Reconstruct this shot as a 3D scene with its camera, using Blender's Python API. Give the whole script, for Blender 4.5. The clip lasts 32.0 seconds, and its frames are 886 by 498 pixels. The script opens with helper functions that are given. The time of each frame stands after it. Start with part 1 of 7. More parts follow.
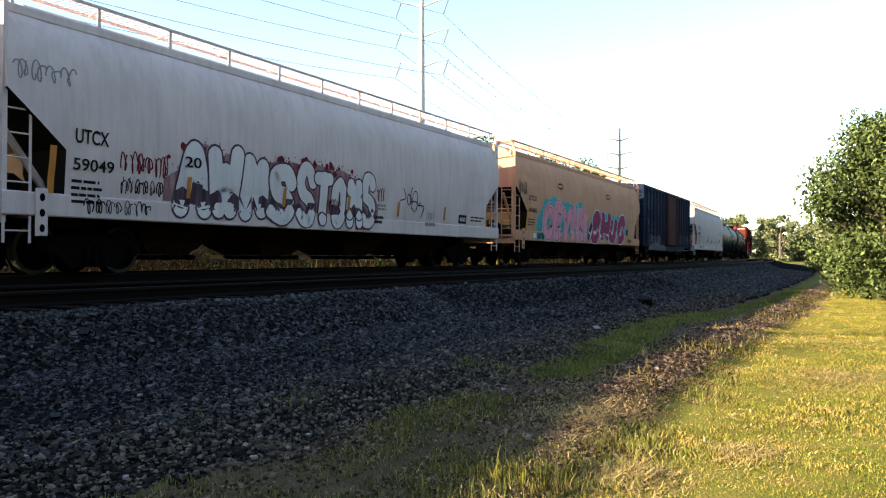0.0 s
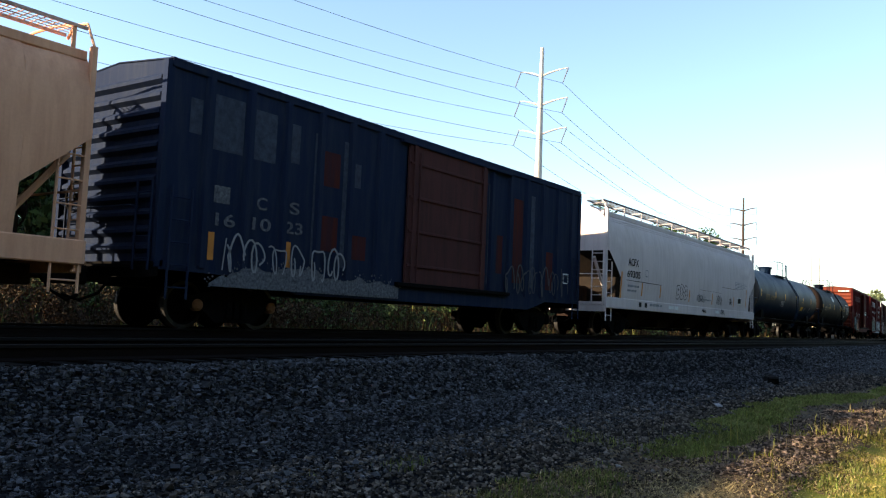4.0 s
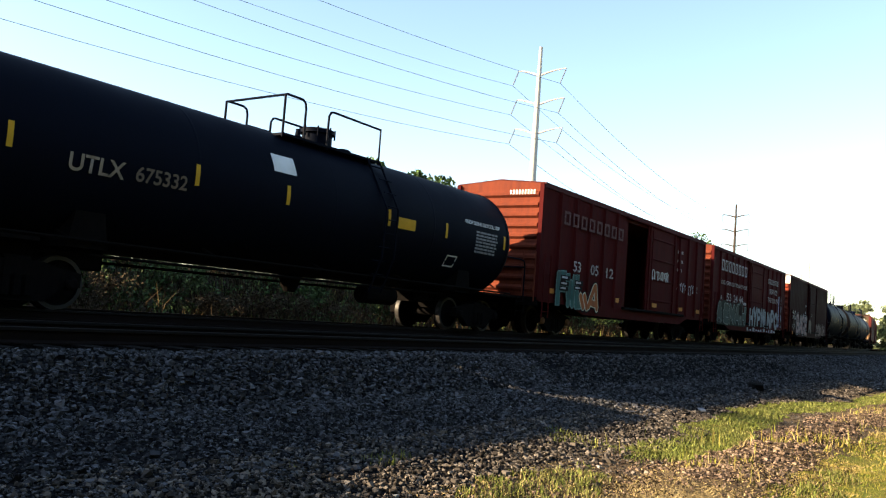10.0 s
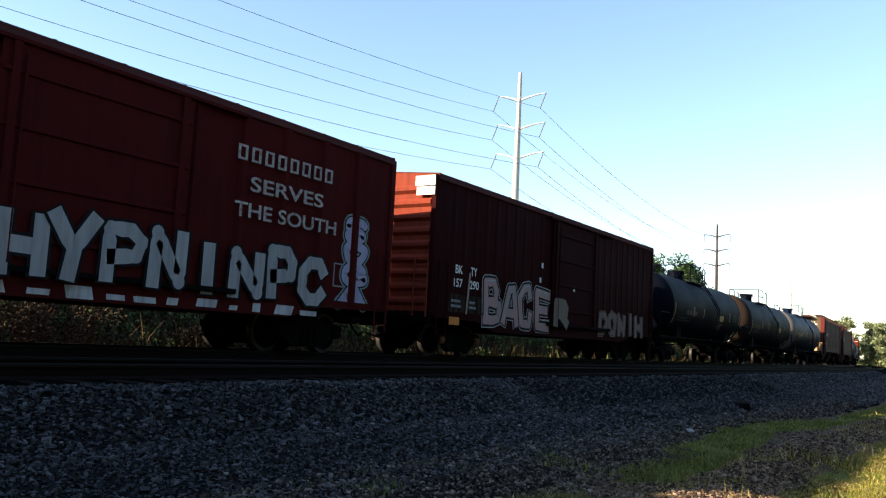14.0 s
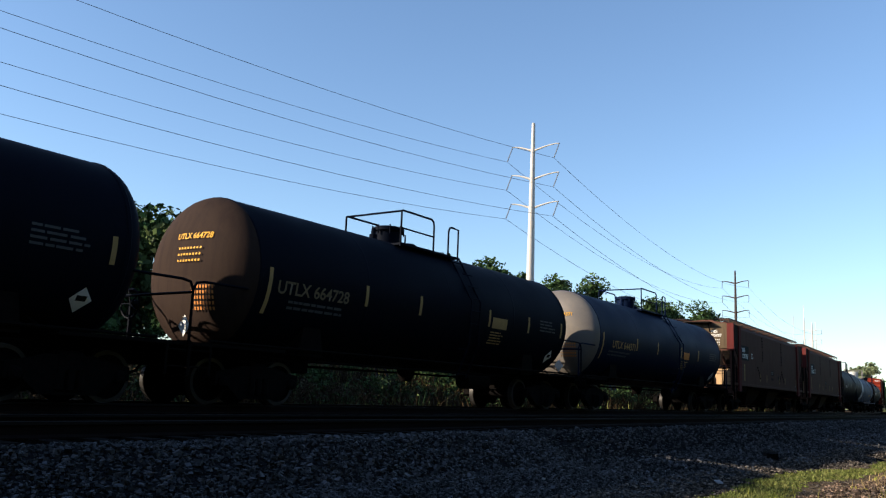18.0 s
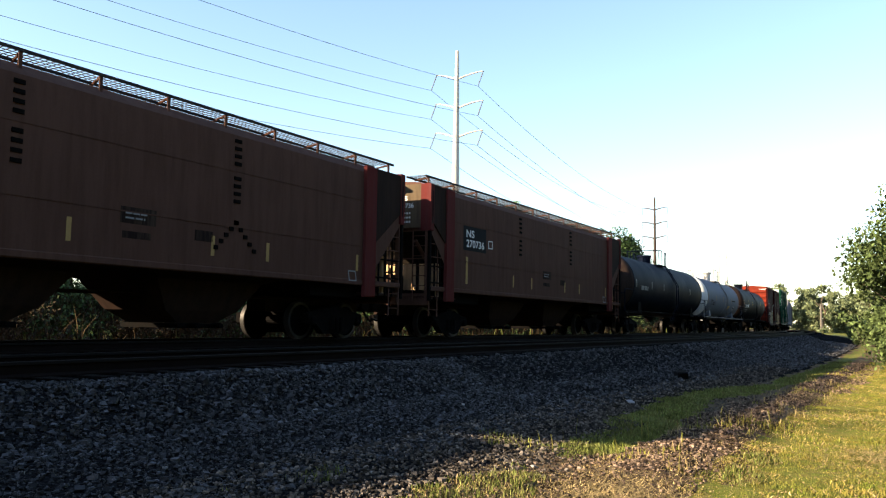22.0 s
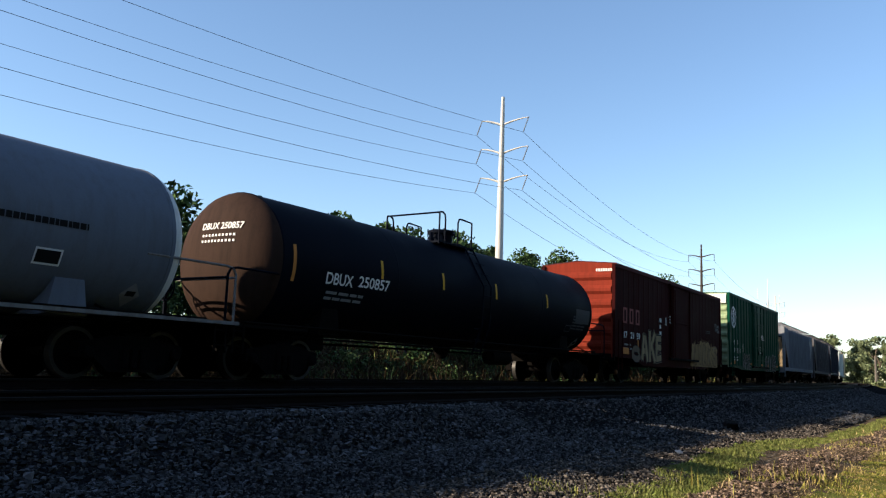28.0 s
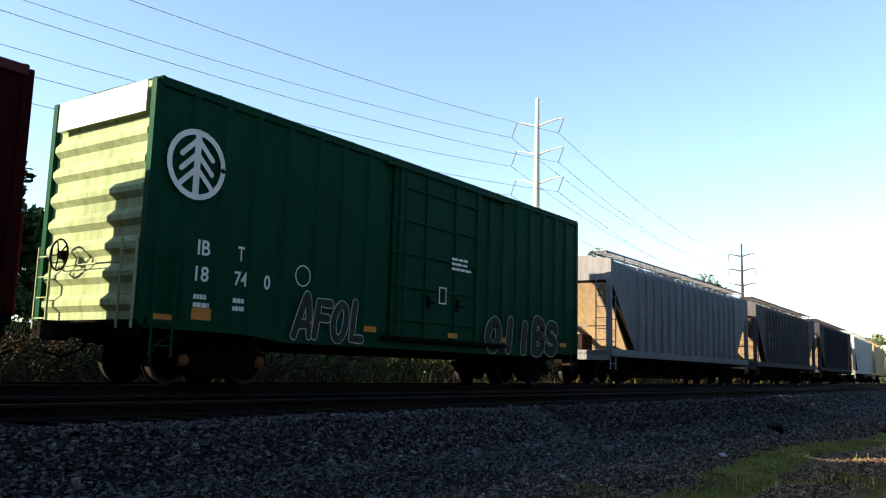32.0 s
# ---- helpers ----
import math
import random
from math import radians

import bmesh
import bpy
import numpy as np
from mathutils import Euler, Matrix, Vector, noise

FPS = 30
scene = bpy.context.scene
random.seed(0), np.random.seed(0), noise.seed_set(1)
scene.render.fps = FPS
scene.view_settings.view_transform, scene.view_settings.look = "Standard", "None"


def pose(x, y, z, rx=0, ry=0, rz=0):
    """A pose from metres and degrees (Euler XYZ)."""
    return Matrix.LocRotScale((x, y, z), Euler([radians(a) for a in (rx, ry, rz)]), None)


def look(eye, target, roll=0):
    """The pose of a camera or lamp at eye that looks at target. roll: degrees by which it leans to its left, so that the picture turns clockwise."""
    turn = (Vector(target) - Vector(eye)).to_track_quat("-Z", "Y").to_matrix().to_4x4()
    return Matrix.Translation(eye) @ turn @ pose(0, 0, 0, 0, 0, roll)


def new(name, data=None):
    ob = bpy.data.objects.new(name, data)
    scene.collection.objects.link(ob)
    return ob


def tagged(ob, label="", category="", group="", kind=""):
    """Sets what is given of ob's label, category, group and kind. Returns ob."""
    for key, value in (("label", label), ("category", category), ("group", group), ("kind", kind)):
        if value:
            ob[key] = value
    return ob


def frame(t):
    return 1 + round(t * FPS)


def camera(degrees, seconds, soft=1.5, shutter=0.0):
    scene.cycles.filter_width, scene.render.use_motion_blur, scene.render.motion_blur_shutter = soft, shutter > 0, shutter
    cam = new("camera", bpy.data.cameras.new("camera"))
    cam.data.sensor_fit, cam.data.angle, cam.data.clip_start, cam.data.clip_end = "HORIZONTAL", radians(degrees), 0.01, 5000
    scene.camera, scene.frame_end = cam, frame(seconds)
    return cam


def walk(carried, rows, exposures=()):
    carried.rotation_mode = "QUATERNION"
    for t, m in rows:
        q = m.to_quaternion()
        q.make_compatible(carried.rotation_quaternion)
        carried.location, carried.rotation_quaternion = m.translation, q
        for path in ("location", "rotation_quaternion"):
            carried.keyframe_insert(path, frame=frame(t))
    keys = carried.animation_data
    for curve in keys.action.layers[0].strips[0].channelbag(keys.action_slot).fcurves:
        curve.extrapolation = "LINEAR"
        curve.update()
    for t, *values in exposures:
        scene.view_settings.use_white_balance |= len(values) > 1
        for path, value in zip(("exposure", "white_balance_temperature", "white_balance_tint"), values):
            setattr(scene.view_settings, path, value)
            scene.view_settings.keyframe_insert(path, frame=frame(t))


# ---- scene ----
EYE = 1.5           # eye height over the verge
RAIL = 1.12         # top of the rail of the far track
LANE = 13.06        # lateral distance of the far track
BEND, RADIUS = 26.0, 1040.0   # where the left-hand curve begins


def gaze(heading, tilt, lean, x, y, z):
    """Camera pose: heading from +x towards +y, tilt up, lean of the right side upwards, in degrees."""
    a, b, c = radians(heading), radians(tilt), radians(lean)
    d = Vector((math.cos(b) * math.cos(a), math.cos(b) * math.sin(a), math.sin(b)))
    r = Vector((math.sin(a), -math.cos(a), 0))
    u = r.cross(d)
    r, u = r * math.cos(c) + u * math.sin(c), u * math.cos(c) - r * math.sin(c)
    m = Matrix((r, u, -d)).transposed().to_4x4()
    m.translation = (x, y, z)
    return m


cam = camera(55.83, 32.0, soft=1.2)
walk(cam, [
    (0, gaze(27.45, 0.43, 0.35, 0.00, -0.00, 1.48)),
    (0.5, gaze(32.03, -2.00, 4.02, -0.02, 0.02, 1.47)),
    (1, gaze(32.25, -0.91, 3.18, -0.01, 0.01, 1.46)),
    (1.5, gaze(31.92, 1.95, 0.42, -0.00, 0.02, 1.43)),
    (2, gaze(34.04, 3.83, 1.13, 0.02, 0.04, 1.48)),
    (2.5, gaze(36.53, 4.99, 0.16, -0.01, 0.02, 1.49)),
    (3, gaze(34.71, 4.86, 0.74, -0.02, 0.01, 1.47)),
    (3.5, gaze(35.59, 4.35, 2.05, -0.00, 0.03, 1.48)),
    (5.5, gaze(33.77, 6.31, 3.32, 0.04, 0.00, 1.50)),
    (6, gaze(32.63, 4.73, 3.09, 0.04, -0.02, 1.47)),
    (6.5, gaze(33.63, 3.88, 2.83, 0.02, 0.02, 1.50)),
    (7, gaze(33.67, 3.83, 3.12, 0.04, -0.02, 1.50)),
    (7.5, gaze(33.96, 4.45, 2.89, -0.04, -0.06, 1.49)),
    (8, gaze(34.44, 4.01, 3.37, -0.06, -0.00, 1.52)),
    (8.5, gaze(33.56, 4.14, 4.82, -0.06, 0.01, 1.52)),
    (9, gaze(32.93, 4.17, 4.57, -0.04, -0.01, 1.53)),
    (9.5, gaze(33.92, 4.80, 4.10, -0.03, 0.01, 1.54)),
    (10, gaze(34.80, 4.49, 4.29, 0.04, -0.00, 1.49)),
    (10.5, gaze(34.55, 3.21, 4.85, 0.03, 0.00, 1.48)),
    (11, gaze(34.60, 4.70, 2.90, -0.06, 0.01, 1.51)),
    (11.5, gaze(34.42, 5.50, 1.68, -0.07, -0.01, 1.50)),
    (12, gaze(34.94, 5.50, 1.64, -0.03, -0.01, 1.52)),
    (12.5, gaze(35.49, 5.46, 2.28, -0.02, 0.00, 1.50)),
    (13, gaze(34.06, 6.40, 2.63, 0.02, -0.02, 1.47)),
    (13.5, gaze(34.02, 6.17, 2.57, 0.02, -0.01, 1.48)),
    (14, gaze(33.80, 6.30, 3.01, -0.01, -0.00, 1.50)),
    (14.5, gaze(34.54, 7.00, 1.44, -0.07, -0.01, 1.53)),
    (15, gaze(34.34, 7.58, 1.91, 0.03, -0.01, 1.52)),
    (15.5, gaze(34.66, 7.69, 2.28, 0.03, -0.01, 1.49)),
    (17.5, gaze(35.38, 8.96, 2.67, 0.01, 0.07, 1.52)),
    (18, gaze(35.04, 9.73, 2.28, 0.00, 0.07, 1.50)),
    (18.5, gaze(35.51, 9.08, 2.15, -0.02, 0.10, 1.48)),
    (19, gaze(35.75, 7.29, 0.78, -0.02, 0.10, 1.47)),
    (19.5, gaze(34.18, 3.99, 0.10, -0.00, 0.06, 1.47)),
    (20, gaze(34.49, 4.49, 0.99, -0.01, 0.06, 1.46)),
    (20.5, gaze(31.22, 4.28, -0.46, -0.02, 0.07, 1.46)),
    (21, gaze(31.81, 4.72, -0.15, 0.07, -0.01, 1.45)),
    (21.5, gaze(30.11, 4.52, 1.20, 0.06, -0.01, 1.50)),
    (22, gaze(29.84, 5.05, 0.85, 0.03, -0.04, 1.53)),
    (22.5, gaze(29.75, 5.51, 1.09, 0.04, -0.06, 1.55)),
    (23, gaze(31.97, 5.58, 1.32, 0.02, -0.05, 1.53)),
    (23.5, gaze(30.62, 5.45, 1.86, 0.02, -0.05, 1.52)),
    (24, gaze(30.33, 6.14, 1.94, 0.04, -0.04, 1.53)),
    (24.5, gaze(31.34, 7.12, 1.98, 0.03, -0.01, 1.54)),
    (26.5, gaze(34.01, 7.94, 2.10, 0.01, -0.03, 1.51)),
    (27, gaze(32.92, 7.69, 2.25, -0.01, -0.03, 1.51)),
    (27.5, gaze(32.85, 7.71, 2.71, -0.01, -0.02, 1.50)),
    (28, gaze(32.89, 8.01, 1.97, -0.01, -0.01, 1.51)),
    (28.5, gaze(33.84, 8.10, 0.74, 0.04, -0.02, 1.48)),
    (29, gaze(33.21, 7.30, 0.28, 0.02, -0.03, 1.49)),
    (29.5, gaze(33.21, 7.28, 1.23, -0.01, -0.04, 1.52)),
    (30, gaze(33.51, 7.56, 1.25, -0.05, -0.03, 1.53)),
    (30.5, gaze(34.23, 7.02, 2.00, -0.01, -0.03, 1.53)),
    (31, gaze(33.58, 6.52, 2.47, -0.01, -0.01, 1.52)),
    (31.5, gaze(33.42, 7.36, 2.23, 0.04, -0.01, 1.50)),
    (32, gaze(35.39, 8.13, 1.58, 0.00, 0.02, 1.52)),
], exposures=[(0, 2.39, 7300, 10), (0.5, 3.25, 7500, 10), (1, 3.42, 7600, 10), (1.5, 2.85, 7400, 10), (2, 2.29, 7100, 10), (3, 2.19, 6900, 10), (6, 1.70, 6600, 10), (7, 1.96, 6950, 10), (8, 1.89, 7000, 10), (9, 1.99, 7000, 10), (10, 2.18, 7300, 10), (11, 2.38, 7500, 10), (12, 2.22, 7200, 10), (13, 2.09, 6850, 10), (14.5, 1.94, 6750, 10), (16, 1.69, 6500, 10), (18, 1.23, 6000, 10), (19, 1.37, 6050, 10), (19.6, 1.94, 6700, 10), (20.5, 2.17, 7000, 10), (22, 2.09, 6950, 10), (23, 1.9, 6700, 10), (24.5, 1.79, 6500, 10), (26.5, 1.38, 6000, 10), (28, 1.30, 6100, 10), (29, 1.49, 6150, 10), (30, 1.79, 6650, 10), (32, 1.94, 6750, 10)])

# ---- light ----
SUN = Vector((-1.83, 1.78, 1.0)).normalized()
world = bpy.data.worlds.new("sky")
scene.world = world
world.use_nodes = True
wn, wl = world.node_tree.nodes, world.node_tree.links
sky = wn.new("ShaderNodeTexSky")
sky.sky_type, sky.sun_disc = "NISHITA", False
sky.sun_elevation = math.asin(SUN.z)
sky.sun_rotation = math.atan2(SUN.x, SUN.y)
sky.air_density, sky.dust_density, sky.ozone_density = 1.0, 0.4, 2.0
wl.new(sky.outputs[0], wn["Background"].inputs[0])
wn["Background"].inputs[1].default_value = 0.09
sun = new("sun", bpy.data.lights.new("sun", "SUN"))
sun.data.energy, sun.data.angle, sun.data.color = 4.8, radians(0.53), (1.0, 0.83, 0.60)
sun.matrix_world = look(SUN * 100, (0, 0, 0))


# ---- materials ----
def mat(name, color, rough=0.75, metal=0.0, var=0.25, scale=1.2, fine=30.0, bump=0.15, second=None, amount=0.5, streak=False, island=0.0, random_ob=0.0, spec=0.05):
    """A painted, earthen or metal surface: two scales of noise in tone, a second colour in patches or vertical streaks, fine relief."""
    m = bpy.data.materials.new(name)
    m.use_nodes = True
    n, l = m.node_tree.nodes, m.node_tree.links
    bsdf = n["Principled BSDF"]
    tc = n.new("ShaderNodeTexCoord")
    big = n.new("ShaderNodeTexNoise"); big.inputs["Scale"].default_value = scale; big.inputs["Detail"].default_value = 6
    small = n.new("ShaderNodeTexNoise"); small.inputs["Scale"].default_value = fine; small.inputs["Detail"].default_value = 4
    l.new(tc.outputs["Object"], big.inputs["Vector"]); l.new(tc.outputs["Object"], small.inputs["Vector"])
    tone = n.new("ShaderNodeMath"); tone.operation = "MULTIPLY_ADD"
    l.new(big.outputs[0], tone.inputs[0]); tone.inputs[1].default_value = 2 * var; tone.inputs[2].default_value = 1 - 1.5 * var
    tone2 = n.new("ShaderNodeMath"); tone2.operation = "MULTIPLY_ADD"
    l.new(small.outputs[0], tone2.inputs[0]); tone2.inputs[1].default_value = var; l.new(tone.outputs[0], tone2.inputs[2])
    last = tone2.outputs[0]
    for kind, k in (("island", island), ("object", random_ob)):
        if k:
            src = n.new("ShaderNodeNewGeometry").outputs["Random Per Island"] if kind == "island" else n.new("ShaderNodeObjectInfo").outputs["Random"]
            a = n.new("ShaderNodeMath"); a.operation = "MULTIPLY_ADD"
            l.new(src, a.inputs[0]); a.inputs[1].default_value = k; a.inputs[2].default_value = 1 - k / 2
            if kind == "island":
                pw = n.new("ShaderNodeMath"); pw.operation = "POWER"; l.new(src, pw.inputs[0]); pw.inputs[1].default_value = 2.2
                l.new(pw.outputs[0], a.inputs[0]); a.inputs[1].default_value = 2.0 * k; a.inputs[2].default_value = max(0.25, 1 - 0.6 * k)
            b = n.new("ShaderNodeMath"); b.operation = "MULTIPLY"
            l.new(a.outputs[0], b.inputs[0]); l.new(last, b.inputs[1]); last = b.outputs[0]
    base = n.new("ShaderNodeRGB"); base.outputs[0].default_value = (*color, 1)
    out = base.outputs[0]
    if second:
        patch = n.new("ShaderNodeTexNoise"); patch.inputs["Detail"].default_value = 7; patch.inputs["Roughness"].default_value = 0.65
        mp = n.new("ShaderNodeMapping"); l.new(tc.outputs["Object"], mp.inputs["Vector"]); l.new(mp.outputs[0], patch.inputs["Vector"])
        mp.inputs["Scale"].default_value = (1.3, 1.3, 0.14) if streak else (scale * 0.7,) * 3
        mp.inputs["Location"].default_value = (3.1, 1.7, 8.2)
        ramp = n.new("ShaderNodeValToRGB"); l.new(patch.outputs[0], ramp.inputs[0])
        ramp.color_ramp.elements[0].position = 0.56 - 0.3 * amount; ramp.color_ramp.elements[1].position = 0.98 - 0.3 * amount
        mix = n.new("ShaderNodeMix"); mix.data_type = "RGBA"
        l.new(ramp.outputs[0], mix.inputs["Factor"]); l.new(out, mix.inputs[6]); mix.inputs[7].default_value = (*second, 1)
        out = mix.outputs[2]
    mul = n.new("ShaderNodeVectorMath"); mul.operation = "SCALE"
    l.new(out, mul.inputs[0]); l.new(last, mul.inputs["Scale"])
    l.new(mul.outputs[0], bsdf.inputs["Base Color"])
    rr = n.new("ShaderNodeMath"); rr.operation = "MULTIPLY_ADD"; rr.use_clamp = True
    l.new(big.outputs[0], rr.inputs[0]); rr.inputs[1].default_value = 0.3; rr.inputs[2].default_value = rough - 0.15
    l.new(rr.outputs[0], bsdf.inputs["Roughness"])
    bsdf.inputs["Metallic"].default_value = metal
    bsdf.inputs["Specular IOR Level"].default_value = spec
    if bump:
        bp = n.new("ShaderNodeBump"); bp.inputs["Strength"].default_value = bump; bp.inputs["Distance"].default_value = 0.02
        l.new(small.outputs[0], bp.inputs["Height"]); l.new(bp.outputs[0], bsdf.inputs["Normal"])
    return m


def stone_mat(name, color, scale, dark):
    """Crushed stone seen as one surface: cells of differing grey with deep joints."""
    m = mat(name, color, 0.95, var=0.3, scale=0.8, fine=60, bump=0, spec=0.0)
    n, l = m.node_tree.nodes, m.node_tree.links
    bsdf = n["Principled BSDF"]
    tc = n.new("ShaderNodeTexCoord")
    vo = n.new("ShaderNodeTexVoronoi"); vo.inputs["Scale"].default_value = scale
    l.new(tc.outputs["Object"], vo.inputs["Vector"])
    ramp = n.new("ShaderNodeValToRGB"); l.new(vo.outputs["Color"], ramp.inputs[0])
    ramp.color_ramp.elements[0].color = (*[dark] * 3, 1); ramp.color_ramp.elements[1].color = (1.3, 1.3, 1.3, 1)
    src = bsdf.inputs["Base Color"].links[0].from_socket
    mx = n.new("ShaderNodeVectorMath"); mx.operation = "MULTIPLY"
    l.new(src, mx.inputs[0]); l.new(ramp.outputs[0], mx.inputs[1]); l.new(mx.outputs[0], bsdf.inputs["Base Color"])
    bp = n.new("ShaderNodeBump"); bp.inputs["Strength"].default_value = 1.0; bp.inputs["Distance"].default_value = 0.05; bp.invert = True
    l.new(vo.outputs["Distance"], bp.inputs["Height"]); l.new(bp.outputs[0], bsdf.inputs["Normal"])
    return m


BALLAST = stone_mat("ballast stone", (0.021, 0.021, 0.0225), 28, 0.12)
# Dirty track bed, blackened further for the shade at the train.
DIRTY_SHADED_BALLAST = stone_mat("dirty ballast in shade tone", (0.006, 0.0055, 0.005), 26, 0.4)
# Foot stones paler, bank stones darker: sun and shade go into these base colours.
ROCK_LOW = mat("granite rock in sunlit tone", (0.076, 0.064, 0.054), 0.85, var=0.35, scale=6, fine=60, island=1.1)
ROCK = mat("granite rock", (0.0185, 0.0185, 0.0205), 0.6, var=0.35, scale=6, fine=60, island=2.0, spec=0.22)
RUBBLE = mat("brown rubble", (0.108, 0.076, 0.056), 0.9, var=0.4, scale=6, fine=60, island=1.2)
DIRT = mat("dry soil with straw", (0.085, 0.06, 0.038), 0.95, var=0.4, scale=1.4, fine=70, bump=0.6, second=(0.16, 0.12, 0.065), amount=0.4)
# Darker than DIRT: the shade behind the railway is put into this soil.
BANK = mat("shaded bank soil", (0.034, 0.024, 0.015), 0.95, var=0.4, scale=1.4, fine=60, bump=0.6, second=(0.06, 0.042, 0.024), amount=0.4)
TURF = mat("mown turf", (0.098, 0.112, 0.022), 0.95, var=0.4, scale=1.1, fine=45, bump=0.7, second=(0.19, 0.125, 0.05), amount=0.4)
BLADE = mat("grass blade", (0.108, 0.125, 0.02), 0.7, var=0.3, scale=0.8, fine=20, bump=0, island=0.45, second=(0.36, 0.235, 0.08), amount=0.5)
GREEN_BLADE = mat("green grass blade", (0.095, 0.115, 0.028), 0.7, var=0.3, scale=1.5, fine=20, bump=0, island=0.6, second=(0.22, 0.19, 0.08), amount=0.45)
STRAW = mat("dry straw", (0.28, 0.21, 0.10), 0.8, var=0.3, scale=2, fine=20, bump=0, island=0.6)
BRUSH = mat("dry brush twigs", (0.05, 0.037, 0.022), 0.85, var=0.35, scale=2, fine=20, bump=0, island=0.8)
WEED = mat("brown dead weeds", (0.030, 0.020, 0.010), 0.9, var=0.3, scale=2, fine=20, bump=0, island=0.8)
LEAF = mat("tree leaf", (0.052, 0.075, 0.026), 0.6, var=0.3, scale=0.35, fine=8, bump=0, island=0.7, second=(0.085, 0.105, 0.04), amount=0.4)
# Darker copy of LEAF: the shade of backlit trees is in its colour.
LEAF_DARK = mat("dark tree leaf", (0.035, 0.06, 0.02), 0.6, var=0.3, scale=0.3, fine=8, bump=0, island=0.9)
BARK = mat("bark", (0.09, 0.07, 0.05), 0.95, var=0.4, scale=3, fine=30, bump=0.6)
STEEL_RAIL = mat("worn rail head", (0.012, 0.010, 0.009), 0.7, metal=0.1, var=0.15, scale=4)
RUST = mat("rusty steel", (0.010, 0.0065, 0.0055), 0.85, var=0.35, scale=4, fine=60)
TIE = mat("creosoted wood", (0.006, 0.005, 0.0045), 0.95, var=0.4, scale=6, fine=60, bump=0.5, random_ob=0.5)
GALV = mat("galvanised pole steel", (0.46, 0.43, 0.40), 0.6, metal=0.1, var=0.12, scale=0.8, fine=20, bump=0.03)
BROWN_POLE = mat("weathered brown pole steel", (0.055, 0.042, 0.035), 0.8, var=0.2, scale=0.8, fine=20)
TAUPE_WOOD = mat("grey weathered wood", (0.11, 0.095, 0.08), 0.9, var=0.3, scale=2, fine=30)
# Haze and sunlight on the far crowns are mixed into this leaf colour.
LEAF_FAR = mat("hazy sunlit leaf", (0.115, 0.135, 0.07), 0.7, var=0.3, scale=0.3, fine=6, bump=0, island=0.6)
# Dirty slope steel, darkened further for the shade at the car ends.
UNDERSIDE = mat("dirty brown slope underside in shade tone", (0.020, 0.015, 0.012), 0.9, var=0.4, scale=1.5, fine=30, second=(0.012, 0.010, 0.009), amount=0.5)
WIRE = mat("wire", (0.05, 0.05, 0.055), 0.7, metal=0.0, var=0.1)
INSUL = mat("grey insulator", (0.13, 0.13, 0.14), 0.4, var=0.1)
UNDER = mat("black underframe", (0.004, 0.0037, 0.0035), 0.9, var=0.4, scale=3, fine=40, second=(0.009, 0.006, 0.005), amount=0.4, spec=0.03)
WHEEL = mat("wheel steel", (0.0035, 0.003, 0.003), 0.9, metal=0.0, var=0.3, scale=5)
TREAD = mat("worn wheel rim", (0.045, 0.042, 0.04), 0.5, metal=0.5, var=0.15, scale=5)
BEARING = mat("orange bearing cap", (0.16, 0.07, 0.03), 0.6, var=0.2, scale=6)
WHITE_PAINT = mat("white lettering", (0.72, 0.71, 0.68), 0.7, var=0.2, scale=3, fine=50, bump=0)
OLD_WHITE = mat("chipped white lettering", (0.50, 0.47, 0.45), 0.8, var=0.35, scale=5, fine=30, bump=0, second=(0.10, 0.022, 0.02), amount=0.75)
BLACK_PAINT = mat("black lettering", (0.012, 0.012, 0.013), 0.7, var=0.2, scale=3, bump=0)
YELLOW = mat("yellow reflector", (0.60, 0.32, 0.03), 0.5, var=0.2, scale=5, bump=0)
ORANGE = mat("orange label", (0.55, 0.21, 0.05), 0.55, var=0.2, scale=5, bump=0)
DULL_YELLOW = mat("dull yellow lettering", (0.34, 0.22, 0.09), 0.7, var=0.25, scale=4, bump=0)
GREEN_SIGN = mat("green sign sheet", (0.02, 0.30, 0.20), 0.45, var=0.1, scale=2, bump=0)
FADED_BLUE = mat("faded blue-grey patch", (0.05, 0.062, 0.085), 0.8, var=0.3, scale=2, fine=30, bump=0, second=(0.02, 0.022, 0.035), amount=0.6)
FADED_PRINT = mat("faded pale lettering", (0.16, 0.165, 0.175), 0.8, var=0.3, scale=5, fine=30, bump=0, second=(0.02, 0.02, 0.03), amount=0.8)
PALE_STONE = mat("pale limestone", (0.27, 0.265, 0.255), 0.9, var=0.3, scale=8, fine=60)
DIM_PRINT = mat("dim grey print", (0.07, 0.07, 0.072), 0.7, var=0.2, scale=5, bump=0)
GREY_LABEL = mat("grey label", (0.23, 0.23, 0.24), 0.7, var=0.2, scale=5, bump=0)


def paint(name, color, dirt=(0.10, 0.07, 0.05), amount=0.35, rough=0.7, var=0.15, spec=0.018):
    return mat(name, color, rough, var=var, scale=0.8, fine=25, bump=0.06, second=dirt, amount=amount, streak=True, spec=spec)


